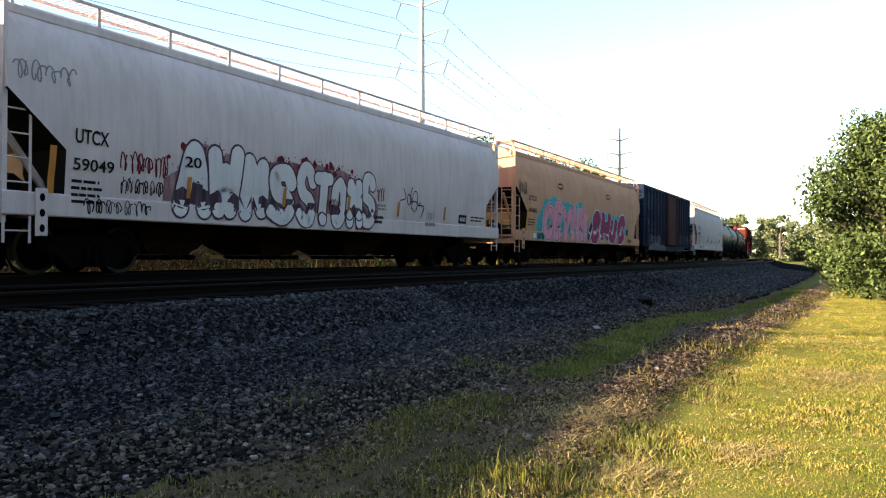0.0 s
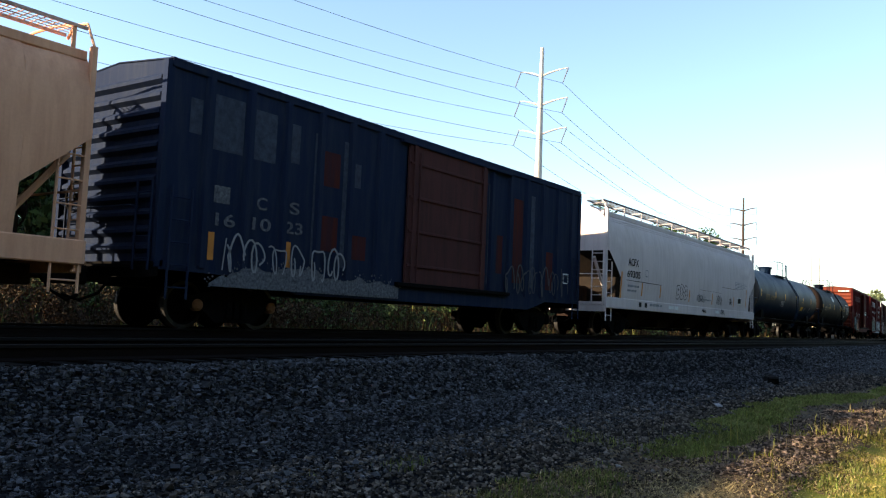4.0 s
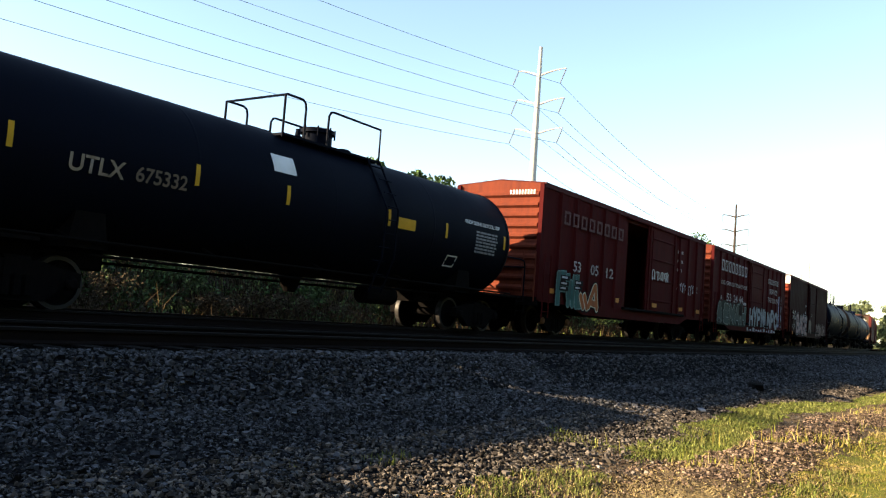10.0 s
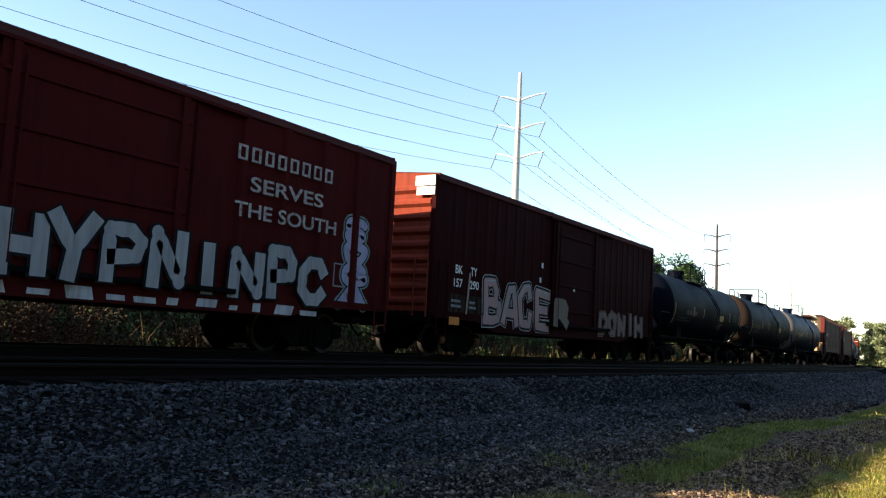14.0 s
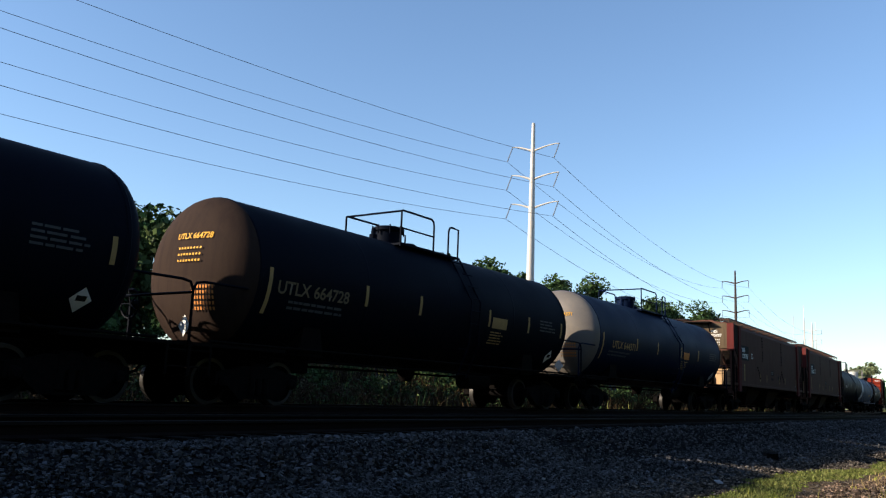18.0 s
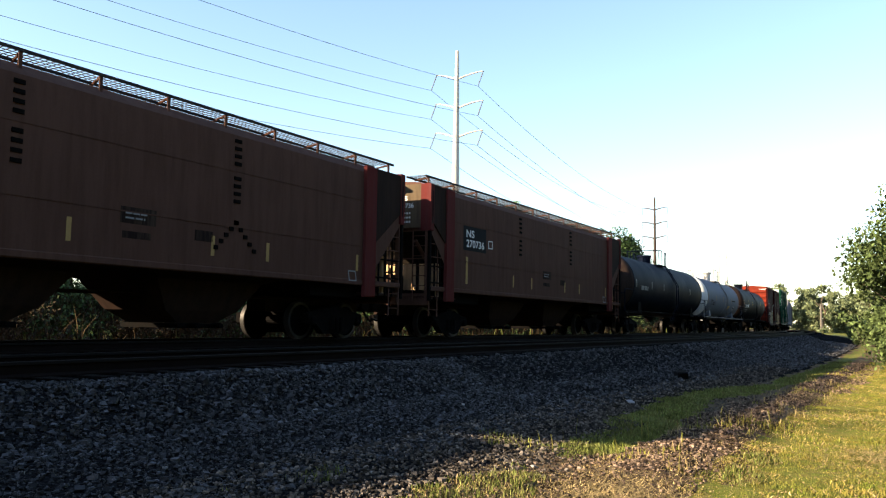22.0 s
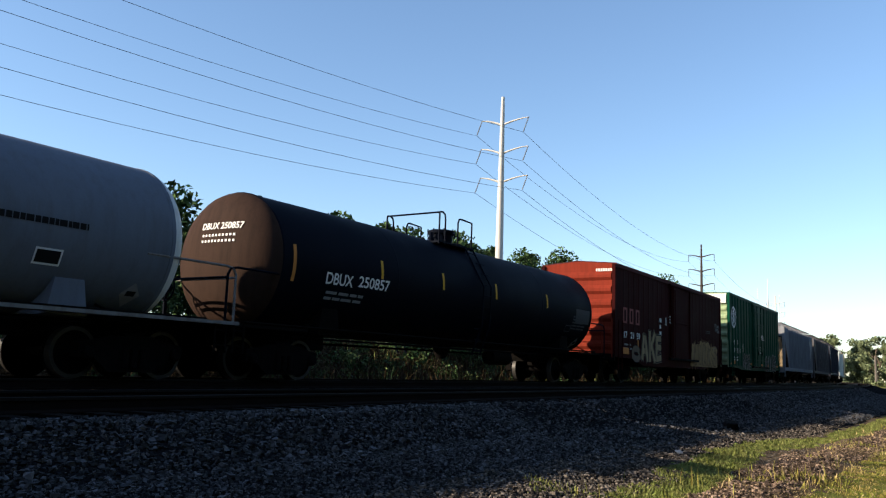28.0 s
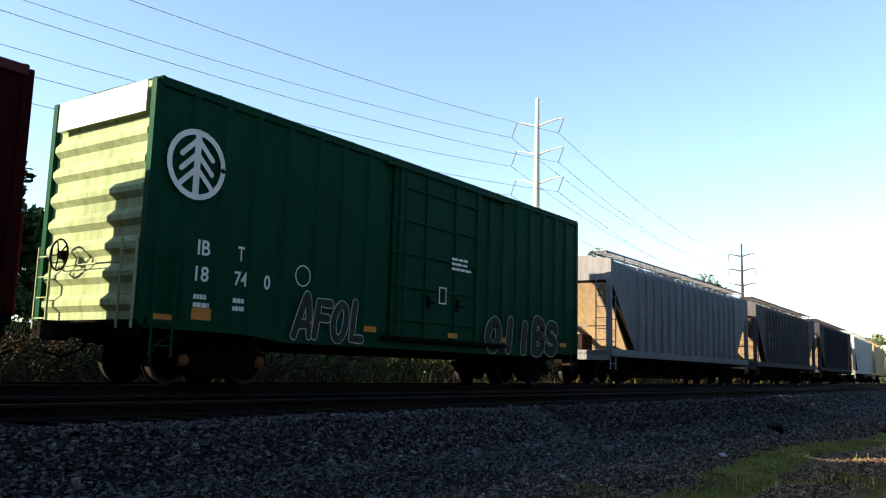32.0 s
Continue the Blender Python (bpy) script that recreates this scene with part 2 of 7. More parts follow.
# ---- mesh helpers ----
class Bag:
    """Collects vertices and faces of one mesh."""

    def __init__(self):
        self.v, self.f, self.m, self.now = [], [], [], 0

    def add(self, verts, faces):
        k = len(self.v)
        self.v.extend(tuple(p) for p in verts)
        self.f.extend(tuple(i + k for i in f) for f in faces)
        self.m.extend([self.now] * len(faces))
        return self

    def box(self, x0, x1, y0, y1, z0, z1, c=0.0):
        """A box; c chamfers its edges along x."""
        if c:
            s = [(y0 + c, z0), (y1 - c, z0), (y1, z0 + c), (y1, z1 - c), (y1 - c, z1), (y0 + c, z1), (y0, z1 - c), (y0, z0 + c)]
            return self.prism(s, x0, x1)
        p = [(x, y, z) for x in (x0, x1) for y in (y0, y1) for z in (z0, z1)]
        return self.add(p, [(0, 1, 3, 2), (4, 6, 7, 5), (0, 4, 5, 1), (2, 3, 7, 6), (0, 2, 6, 4), (1, 5, 7, 3)])

    def prism(self, section, x0, x1):
        """A section of (y, z) points drawn out along x."""
        n = len(section)
        return self.add([(x, y, z) for x in (x0, x1) for y, z in section],
                        [(i, (i + 1) % n, n + (i + 1) % n, n + i) for i in range(n)] + [tuple(range(n))[::-1], tuple(range(n, 2 * n))])

    def slab(self, outline, y0, y1):
        """An outline of (x, z) points drawn out along y."""
        n = len(outline)
        return self.add([(x, y, z) for y in (y0, y1) for x, z in outline],
                        [(i, (i + 1) % n, n + (i + 1) % n, n + i) for i in range(n)] + [tuple(range(n))[::-1], tuple(range(n, 2 * n))])

    def rod(self, a, b, r, n=6, r2=None):
        a, b = Vector(a), Vector(b)
        d = (b - a).normalized()
        s = d.cross(Vector((0, 0, 1)) if abs(d.z) < 0.9 else Vector((1, 0, 0))).normalized()
        t = d.cross(s)
        ring = [(math.cos(2 * math.pi * i / n), math.sin(2 * math.pi * i / n)) for i in range(n)]
        k = r if r2 is None else r2
        self.add([a + (s * c + t * q) * r for c, q in ring] + [b + (s * c + t * q) * k for c, q in ring],
                 [(i, (i + 1) % n, n + (i + 1) % n, n + i) for i in range(n)] + [tuple(range(n))[::-1], tuple(range(n, 2 * n))])
        return self

    def pipe(self, points, r, n=6):
        """A bent tube of one piece."""
        p = [Vector(q) for q in points]
        m = len(p)
        side = None
        v = []
        for i in range(m):
            d = (p[min(i + 1, m - 1)] - p[max(i - 1, 0)]).normalized()
            if side is None or side.cross(d).length < 0.05:
                side = d.cross(Vector((0, 0, 1)) if abs(d.z) < 0.9 else Vector((1, 0, 0)))
            side = (side - d * side.dot(d)).normalized()
            up = d.cross(side)
            v += [p[i] + (side * math.cos(2 * math.pi * k / n) + up * math.sin(2 * math.pi * k / n)) * r for k in range(n)]
        f = [(j * n + i, j * n + (i + 1) % n, (j + 1) * n + (i + 1) % n, (j + 1) * n + i) for j in range(m - 1) for i in range(n)]
        return self.add(v, f + [tuple(range(n))[::-1], tuple(range((m - 1) * n, m * n))])

    def lathe(self, profile, n, centre=(0, 0, 0), axis="x"):
        """Turns (along, radius) points round an axis."""
        v = []
        for a, r in profile:
            for i in range(n):
                c, s = math.cos(2 * math.pi * i / n) * r, math.sin(2 * math.pi * i / n) * r
                q = {"x": (a, c, s), "y": (c, a, s), "z": (c, s, a)}[axis]
                v.append((q[0] + centre[0], q[1] + centre[1], q[2] + centre[2]))
        f = [(j * n + i, j * n + (i + 1) % n, (j + 1) * n + (i + 1) % n, (j + 1) * n + i) for j in range(len(profile) - 1) for i in range(n)]
        return self.add(v, f)

    def mesh(self, name, *materials, smooth=False):
        me = bpy.data.meshes.new(name)
        me.from_pydata(self.v, [], self.f)
        for m in materials:
            me.materials.append(m)
        if any(self.m):
            me.polygons.foreach_set("material_index", self.m)
        me.update()
        bm = bmesh.new(); bm.from_mesh(me)
        bmesh.ops.recalc_face_normals(bm, faces=bm.faces)
        bm.to_mesh(me); bm.free()
        if smooth:
            me.shade_smooth()
            me.set_sharp_from_angle(angle=radians(35))
        return me


def thing(name, label, category, group="", x=0, y=0, z=0):
    ob = new(name)
    ob.location = (x, y, z)
    ob.empty_display_size = 0.2
    return tagged(ob, label, category, group)


def part(name, bag, material, parent, label="", smooth=False, at=None, stuff=False):
    me = bag if isinstance(bag, bpy.types.Mesh) else bag.mesh(name, *(material if isinstance(material, (list, tuple)) else (material,)), smooth=smooth)
    ob = new(name, me)
    ob.parent = parent
    if at is not None:
        ob.matrix_basis = at
    if label:
        ob["label"] = label
    if stuff:
        ob["kind"] = "stuff"
    return ob


def track_at(s, side=0.0):
    """Place and heading on the railway at s metres along it, side metres to the left of the far track."""
    a = max(0.0, s - BEND) / RADIUS
    x, y = min(s, BEND) + RADIUS * math.sin(a), LANE + RADIUS * (1 - math.cos(a))
    return x - side * math.sin(a), y + side * math.cos(a), a


def drift(x):
    """How far the curve has carried the railway to the left at x."""
    return np.where(x > BEND, RADIUS - np.sqrt(np.maximum(RADIUS ** 2 - np.clip(x - BEND, 0, 900) ** 2, 1)), 0.0)


# ---- ground and railway bed ----
def quick_mesh(name, v, f, *materials):
    """A mesh from arrays: v (n, 3) and f (k, corners)."""
    me = bpy.data.meshes.new(name)
    me.from_pydata(v.tolist(), [], f.tolist())
    for m in materials:
        me.materials.append(m)
    return me


rng = np.random.default_rng(7)
SECTION_Y = [-3000, 1.0, 3.0, 4.0, 4.6, 5.2, 6.0, 6.25, 7.15, 7.4, 15.9, 17.2, 18.6, 21, 26, 40, 120, 3000]
SECTION_Z = [0.0, 0.0, 0.05, 0.19, 0.27, 0.34, 0.42, 0.47, 0.85, 0.88, 0.88, 0.55, 0.6, 1.3, 2.4, 3.2, 3.6, 6.0]


def waves(x, y, k):
    return np.sin(1.3 * k * x + 0.7 * k * y + 1) * np.sin(1.1 * k * y - 0.5 * k * x + 2) + 0.5 * np.sin(2.9 * k * x - 1.7 * k * y) * np.sin(2.3 * k * y + 1.9 * k * x)


def height(x, y):
    q = y - drift(x)
    z = np.interp(q, SECTION_Y, SECTION_Z)
    near = np.exp(-np.maximum(np.abs(x - 15) - 30, 0) / 20)
    z = z + near * 0.012 * waves(x, y, 2.3) * (q < 7.5)
    mound = 0.10 * np.exp(-((q - 2.45) / 0.55) ** 2) * np.clip((x - 6) / 5, 0, 1)
    return z + mound * near + 0.03 * waves(x, y, 0.5) * (q < 3) * near


def ragged(x, y):
    """Uneven shift of the edges of the belts on the verge."""
    return 0.10 * waves(x, y, 2.1) + 0.09 * waves(x, y, 0.8) + 0.05 * waves(x, y, 5.3)


def on_rubble(x, y):
    """The belt of brown rubble between the lawn and the grass strip."""
    q = y - drift(x) + ragged(x, y)
    mid = np.interp(x, [8.5, 10.5, 14, 18, 22, 40], [2.4, 2.4, 2.7, 2.5, 2.05, 1.8])
    return (np.abs(q - mid) < 0.5) & (x > 8.6 + 2 * ragged(x, y))


def on_strip(x, y):
    """The strip of lush grass at the foot of the ballast."""
    q = y - drift(x) + ragged(x, y)
    mid = np.interp(x, [8.8, 10.5, 12, 15, 17.5, 21, 24, 40], [3.35, 3.3, 3.5, 3.7, 3.75, 3.3, 3.0, 2.9])
    half = np.interp(x, [8.6, 9.6, 13, 40], [0.0, 0.42, 0.36, 0.36])
    return np.abs(q - mid) < half


def on_front(x, y):
    """Patches of rough grass where the stones run out."""
    j = 1.6 * ragged(x, y)
    inside = np.zeros(np.shape(x), bool)
    for cx, cy, rx, ry in ((6.5, 3.2, 1.15, 0.42), (4.8, 2.6, 1.3, 0.8), (3.4, 3.3, 0.9, 0.4), (6.1, 1.75, 0.9, 0.35), (8.9, 1.6, 0.5, 0.2), (10.2, 1.6, 0.5, 0.2)):
        inside |= ((x - cx) / rx) ** 2 + ((y - cy) / ry) ** 2 < 1 + 3 * j
    return inside


def spread(*pieces):
    return np.unique(np.concatenate([np.arange(*p) for p in pieces]))


gx = spread((-600, -60, 60), (-60, -12, 3), (-12, 45, 0.3), (45, 150, 2.5), (150, 600, 12), (600, 3600, 150))
gy = spread((-3000, -60, 210), (-60, -6, 6), (-6, 0, 0.6), (0, 8, 0.12), (8, 30, 0.6), (30, 80, 5), (80, 400, 40), (400, 3100, 300))
XX, YY = np.meshgrid(gx, gy, indexing="ij")
ZZ = height(XX, YY + 0)
nx, ny = XX.shape
idx = np.arange(nx * ny).reshape(nx, ny)
quads = np.stack([idx[:-1, :-1], idx[1:, :-1], idx[1:, 1:], idx[:-1, 1:]], -1).reshape(-1, 4)
me = quick_mesh("ground", np.stack([XX, YY, ZZ], -1).reshape(-1, 3), quads, TURF, DIRT, BALLAST, DIRTY_SHADED_BALLAST, BANK)
CX, CY = XX[:-1, :-1].ravel(), YY[:-1, :-1].ravel()
CQ = CY - drift(CX) + ragged(CX, CY)
edge = np.interp(CX, [3, 7, 9, 12, 17, 22, 26], [3.6, 3.55, 3.7, 3.9, 4.1, 3.7, 3.45])
zone = np.zeros(len(CX), int)
zone[(CQ > 1.75) & (CQ < edge)] = 1
zone[on_strip(CX, CY)] = 0
zone[on_front(CX, CY)] = 1
zone[on_rubble(CX, CY)] = 1
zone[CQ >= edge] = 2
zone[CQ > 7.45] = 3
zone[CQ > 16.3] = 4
zone[CQ > 60] = 0
me.polygons.foreach_set("material_index", zone.astype(np.int32))
me.shade_smooth()
tagged(new("ground", me), "grassy verge, dry soil and grey ballast bank beside the railway", "ground", kind="structure")

STONE = np.array([(a, b, c) for a in (-1, 1) for b in (-1, 1) for c in (-1, 1)], float) / 1.45
STONE_F = np.array([(0, 1, 3), (0, 3, 2), (4, 6, 7), (4, 7, 5), (0, 4, 5), (0, 5, 1), (2, 3, 7), (2, 7, 6), (0, 2, 6), (0, 6, 4), (1, 5, 7), (1, 7, 3)])


def rocks(name, n, xr, qr, size, material, label, power=1.0, sink=0.3, where=None):
    """Loose angular stones strewn over a stretch of the ground."""
    u = rng.random(n) ** power
    x = xr[0] + (xr[1] - xr[0]) * u
    y = rng.uniform(qr[0], qr[1], n) + drift(x)
    if where is not None:
        keep = where(x, y)
        x, y = x[keep], y[keep]
        n = len(x)
    s = rng.uniform(size[0], size[1], n) * (1 + 0.6 * (rng.random(n) > 0.93))
    v = STONE[None] * rng.uniform(0.45, 1.2, (n, len(STONE), 1)) * s[:, None, None]
    v = v * rng.uniform(0.6, 1.2, (n, 1, 3))
    a, b = rng.uniform(0, 6.28, n), rng.uniform(-1.5, 1.5, n)
    ca, sa, cb, sb = np.cos(a)[:, None], np.sin(a)[:, None], np.cos(b)[:, None], np.sin(b)[:, None]
    vy, vz = v[..., 1] * cb - v[..., 2] * sb, v[..., 1] * sb + v[..., 2] * cb
    vx, vy = v[..., 0] * ca - vy * sa, v[..., 0] * sa + vy * ca
    z = height(x, y)
    w = np.stack([vx + x[:, None], vy + y[:, None], vz * 0.8 + (z + s * sink)[:, None]], -1).reshape(-1, 3)
    f = (STONE_F[None] + (np.arange(n) * len(STONE))[:, None, None]).reshape(-1, 3)
    return tagged(new(name, quick_mesh(name, w, f, material)), label, "gravel", kind="stuff")


rocks("foot_stones", 9000, (0.3, 12), (3.45, 4.9), (0.012, 0.028), ROCK_LOW, "grey stones on the lower bank in sunlit tone", where=lambda x, y: ~on_front(x, y))
rocks("foot_stones", 6000, (12, 36), (3.7, 4.9), (0.014, 0.032), ROCK_LOW, "grey stones on the lower bank in sunlit tone", power=1.4, where=lambda x, y: ~on_strip(x, y))
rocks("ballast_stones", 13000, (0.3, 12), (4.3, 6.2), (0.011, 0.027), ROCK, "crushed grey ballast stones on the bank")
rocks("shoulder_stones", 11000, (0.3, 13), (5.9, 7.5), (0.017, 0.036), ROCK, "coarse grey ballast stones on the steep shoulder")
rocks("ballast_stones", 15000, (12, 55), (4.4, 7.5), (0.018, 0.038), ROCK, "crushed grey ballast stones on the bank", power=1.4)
rocks("verge_stones", 7000, (1.0, 26), (3.0, 4.5), (0.008, 0.022), ROCK_LOW, "grey stones strewn at the foot of the bank", power=1.5, where=lambda x, y: ~(on_strip(x, y) | on_front(x, y)))
rocks("verge_stones", 5000, (2, 9.4), (1.8, 3.6), (0.007, 0.02), RUBBLE, "small brown stones among the rough grass")
rocks("rubble", 34000, (8.2, 40), (1.0, 3.6), (0.008, 0.027), RUBBLE, "brown stone rubble along the verge", power=1.6, where=on_rubble)
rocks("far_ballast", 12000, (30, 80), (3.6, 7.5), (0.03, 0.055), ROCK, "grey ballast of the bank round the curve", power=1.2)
rocks("track_stones", 5000, (2, 40), (7.5, 11.5), (0.015, 0.03), DIRTY_SHADED_BALLAST, "dirty ballast between the rails in dark shade tone", power=1.3, sink=0.0)


def blades(name, n, xr, qr, tall, material, label, power=1.0, mask=None, width=0.006, lean=0.5, where=None):
    """Grass as single bent blades."""
    x = xr[0] + (xr[1] - xr[0]) * rng.random(n) ** power
    q = rng.uniform(qr[0], qr[1], n)
    y = q + drift(x)
    if mask is not None:
        keep = waves(x, y, 0.9) + 0.4 * waves(x, y, 3.1) > mask
        x, y = x[keep], y[keep]
    if where is not None:
        keep = where(x, y)
        x, y = x[keep], y[keep]
    n = len(x)
    h = rng.uniform(tall[0], tall[1], n) * (0.75 + 0.35 * waves(x, y, 1.7))
    w = width * (0.7 + 0.6 * rng.random(n)) * (1 + x / 25)
    a, b = rng.uniform(0, 6.28, n), rng.uniform(0, 6.28, n)
    l = lean * h * rng.random(n)
    z = height(x, y) - 0.005
    dx, dy, lx, ly = np.cos(a) * w, np.sin(a) * w, np.cos(b) * l, np.sin(b) * l
    v = np.stack([np.stack(p, -1) for p in (
        (x - dx, y - dy, z), (x + dx, y + dy, z), (x + dx * 0.7 + lx * 0.35, y + dy * 0.7 + ly * 0.35, z + h * 0.6),
        (x - dx * 0.7 + lx * 0.35, y - dy * 0.7 + ly * 0.35, z + h * 0.6), (x + lx, y + ly, z + h), )], 1).reshape(-1, 3)
    k = np.arange(n)[:, None] * 5
    f = np.concatenate([k + np.array([[0, 1, 2]]), k + np.array([[0, 2, 3]]), k + np.array([[3, 2, 4]])])
    return tagged(new(name, quick_mesh(name, v, f, material)), label, "grass", kind="stuff")


def fading(x, y):
    """Thinner grass towards the outer edges of the sown patch."""
    return rng.random(len(x)) < np.clip((x - 1.4) / 2.2, 0, 1) * np.clip((y + 2.6 + 0.3 * waves(x, y, 1.3)) / 1.4, 0, 1)


blades("lawn_grass", 26000, (-5, 4.5), (-3.6, 2.0), (0.015, 0.045), BLADE, "short grass round the standing place")
blades("lawn_grass", 300000, (1.4, 42), (-2.6, 1.95), (0.015, 0.045), BLADE, "short sunlit grass of the verge", power=1.7, width=0.0026, lean=1.0, where=fading)
blades("lawn_tufts", 9000, (3.5, 30), (-1.5, 1.95), (0.04, 0.085), BLADE, "taller tufts in the lawn", power=1.7, mask=0.5, width=0.005, lean=0.8)
blades("lawn_straw", 12000, (2.5, 34), (-1.0, 2.2), (0.02, 0.05), STRAW, "dry straw among the grass", power=1.7, mask=-0.1, lean=2.5)
blades("strip_grass", 60000, (8.4, 40), (2.4, 4.4), (0.025, 0.08), GREEN_BLADE, "strip of green grass at the foot of the ballast", power=1.5, mask=-1.1, width=0.0042, lean=1.0, where=on_strip)
blades("front_grass", 30000, (2.2, 11), (1.2, 3.9), (0.02, 0.10), GREEN_BLADE, "rough grass at the edge of the stones", width=0.0034, lean=0.8, where=on_front)
blades("front_straw", 9000, (2.2, 11), (1.2, 3.9), (0.02, 0.07), STRAW, "dry stems in the rough grass", width=0.003, lean=2.0, where=on_front)
blades("litter", 26000, (4.5, 12), (1.5, 3.7), (0.008, 0.03), STRAW, "dry straw and dead stems lying among the stones", width=0.004, lean=3.5, where=lambda x, y: ~on_strip(x, y))
blades("litter", 14000, (4.5, 14), (1.6, 3.7), (0.01, 0.03), BRUSH, "brown leaf litter among the stones", width=0.009, lean=2.5, where=lambda x, y: ~on_strip(x, y))
blades("foot_tufts", 5200, (1.6, 9), (3.2, 4.5), (0.03, 0.10), GREEN_BLADE, "green tufts growing through the ballast", mask=0.45, width=0.0045)
blades("rubble_grass", 5000, (5, 34), (1.7, 2.8), (0.04, 0.12), BLADE, "grass tufts in the rubble", mask=0.55, power=1.4)
blades("tall_weeds", 150, (2.5, 16), (1.8, 3.8), (0.18, 0.34), BLADE, "tall thin weed stalks", mask=0.0, width=0.004, lean=0.3)
blades("dry_stalks", 900, (5, 26), (1.7, 3.0), (0.06, 0.2), STRAW, "dry stalks in the rubble", mask=0.1, lean=1.0, width=0.004)
blades("bank_weeds", 42000, (-12, 95), (16.8, 26), (0.25, 1.2), WEED, "dead brown weeds on the bank behind the railway", width=0.010, mask=-0.35, lean=0.9)
blades("bank_grass", 12000, (-12, 95), (16.6, 24), (0.2, 0.8), GREEN_BLADE, "sparse grass on the bank behind the railway", width=0.012, mask=0.1)

RAIL_PROFILE = [(-0.075, -0.17), (0.075, -0.17), (0.075, -0.155), (0.012, -0.13), (0.012, -0.045), (0.037, -0.035), (0.037, -0.006), (0.03, 0.0),
                (-0.03, 0.0), (-0.037, -0.006), (-0.037, -0.035), (-0.012, -0.045), (-0.012, -0.13), (-0.075, -0.155)]


def railway(name, side, top, label):
    """One track: two rails that follow the curve; its ties are laid at the end of the file."""
    root = thing(name, label, "railway track")
    root["kind"] = "structure"
    along = spread((-90, 26, 29), (26, 300, 6), (300, 520, 20))
    for k in (-0.755, 0.755):
        bag = Bag()
        n = len(RAIL_PROFILE)
        rows = []
        for s in along:
            x, y, a = track_at(float(s), side + k)
            rows += [(x - py * math.sin(a), y + py * math.cos(a), top + pz) for py, pz in RAIL_PROFILE]
        faces = [(j * n + i, j * n + (i + 1) % n, (j + 1) * n + (i + 1) % n, (j + 1) * n + i) for j in range(len(along) - 1) for i in range(n)]
        bag.add(rows, faces)
        bag.m = [1 if 5 <= i % n <= 9 else 0 for i in range(len(faces))]
        part("rail", bag, (RUST, STEEL_RAIL), root)
    return root


far_track = railway("track_far", 0.0, RAIL, "far railway track with worn steel rails")
near_track = railway("track_near", -4.1, RAIL - 0.06, "empty near railway track with rusty rails")



def heap(name, n, x, y, r, label):
    """A flat heap of dry straw."""
    u, w = rng.normal(size=n) * r, rng.normal(size=n) * r * 0.6
    px, py = x + u, y + w
    z = height(px, py) + rng.uniform(0.0, 0.05, n) * np.exp(-(u * u + w * w) / (r * r))
    t, k = rng.uniform(0, 6.28, n), rng.uniform(0.05, 0.14, n)
    dx, dy = np.cos(t) * k, np.sin(t) * k
    b = 0.0035
    dz = rng.uniform(-0.02, 0.05, n)
    v = np.stack([np.stack(q, -1) for q in ((px - dy / k * b, py + dx / k * b, z), (px + dy / k * b, py - dx / k * b, z), (px + dx, py + dy, z + dz))], 1).reshape(-1, 3)
    return tagged(new(name, quick_mesh(name, v, np.arange(3 * n).reshape(-1, 3), STRAW)), label, "straw", kind="stuff")


heap("straw_heap", 2600, 7.2, 2.25, 0.5, "flattened dry straw on the verge")
heap("straw_heap", 1500, 5.6, 1.45, 0.28, "dry straw at the edge of the rubble")
heap("straw_heap", 1600, 11.2, 0.55, 0.7, "worn orange-brown patch in the grass")
heap("straw_heap", 1300, 15.5, 0.9, 0.9, "dry straw in the grass")
heap("straw_heap", 900, 6.6, 0.9, 0.3, "dry straw in the grass")
heap("straw_heap", 900, 11.4, 0.4, 0.5, "dry straw in the grass")
heap("straw_heap", 1500, 19.3, 1.9, 0.8, "dry straw among the rubble")


def chunk(name, label, category, x, y, size, material, turn=0.0, seed=1):
    """A battered block lying on the ground."""
    r = random.Random(seed)
    bm = bmesh.new()
    bmesh.ops.create_cube(bm, size=1.0)
    bmesh.ops.bevel(bm, geom=bm.edges[:], offset=0.12, segments=1, affect="EDGES")
    for v in bm.verts:
        v.co = Vector((v.co.x * size[0], v.co.y * size[1], (v.co.z + 0.42) * size[2])) * r.uniform(0.93, 1.07)
    me = bpy.data.meshes.new(name)
    bm.to_mesh(me); bm.free()
    me.materials.append(material)
    ob = tagged(new(name, me), label, category)
    ob.location = (x, y, float(height(np.array(float(x)), np.array(float(y)))))
    ob.rotation_euler = (0, 0, radians(turn))
    return ob


chunk("old_tie", "broken dark railway tie lying on the ballast", "railway tie", 20.3, 5.0, (1.1, 0.24, 0.17), TIE, 20, 2)
chunk("board", "grey weathered board at the foot of the bank", "board", 14.1, 4.32, (0.42, 0.10, 0.03), GREY_LABEL, 25, 3)
chunk("paper_scrap", "white scrap between the rails", "litter", 14.2, 8.62, (0.16, 0.1, 0.03), WHITE_PAINT, 30, 10)
for k, (x, y, s) in enumerate(((2.35, 3.75, 0.10), (2.45, 3.68, 0.07), (2.3, 3.62, 0.08), (2.55, 3.8, 0.05), (4.3, 3.62, 0.05), (5.0, 3.7, 0.045), (3.5, 3.9, 0.045), (7.9, 3.4, 0.05), (6.2, 4.2, 0.04), (8.5, 4.6, 0.04), (4.8, 5.2, 0.04), (10.5, 5.6, 0.05))):
    chunk("pale_stone", "small pale limestone piece among the ballast", "stone", x, y, (s, s * 0.7, s * 0.5), PALE_STONE, 37 * k, 30 + k)

# ---- power line ----
POLES = [(-36, 53, 28), (70, 38.8, 28), (184, 51.2, 28), (292, 57, 28)]


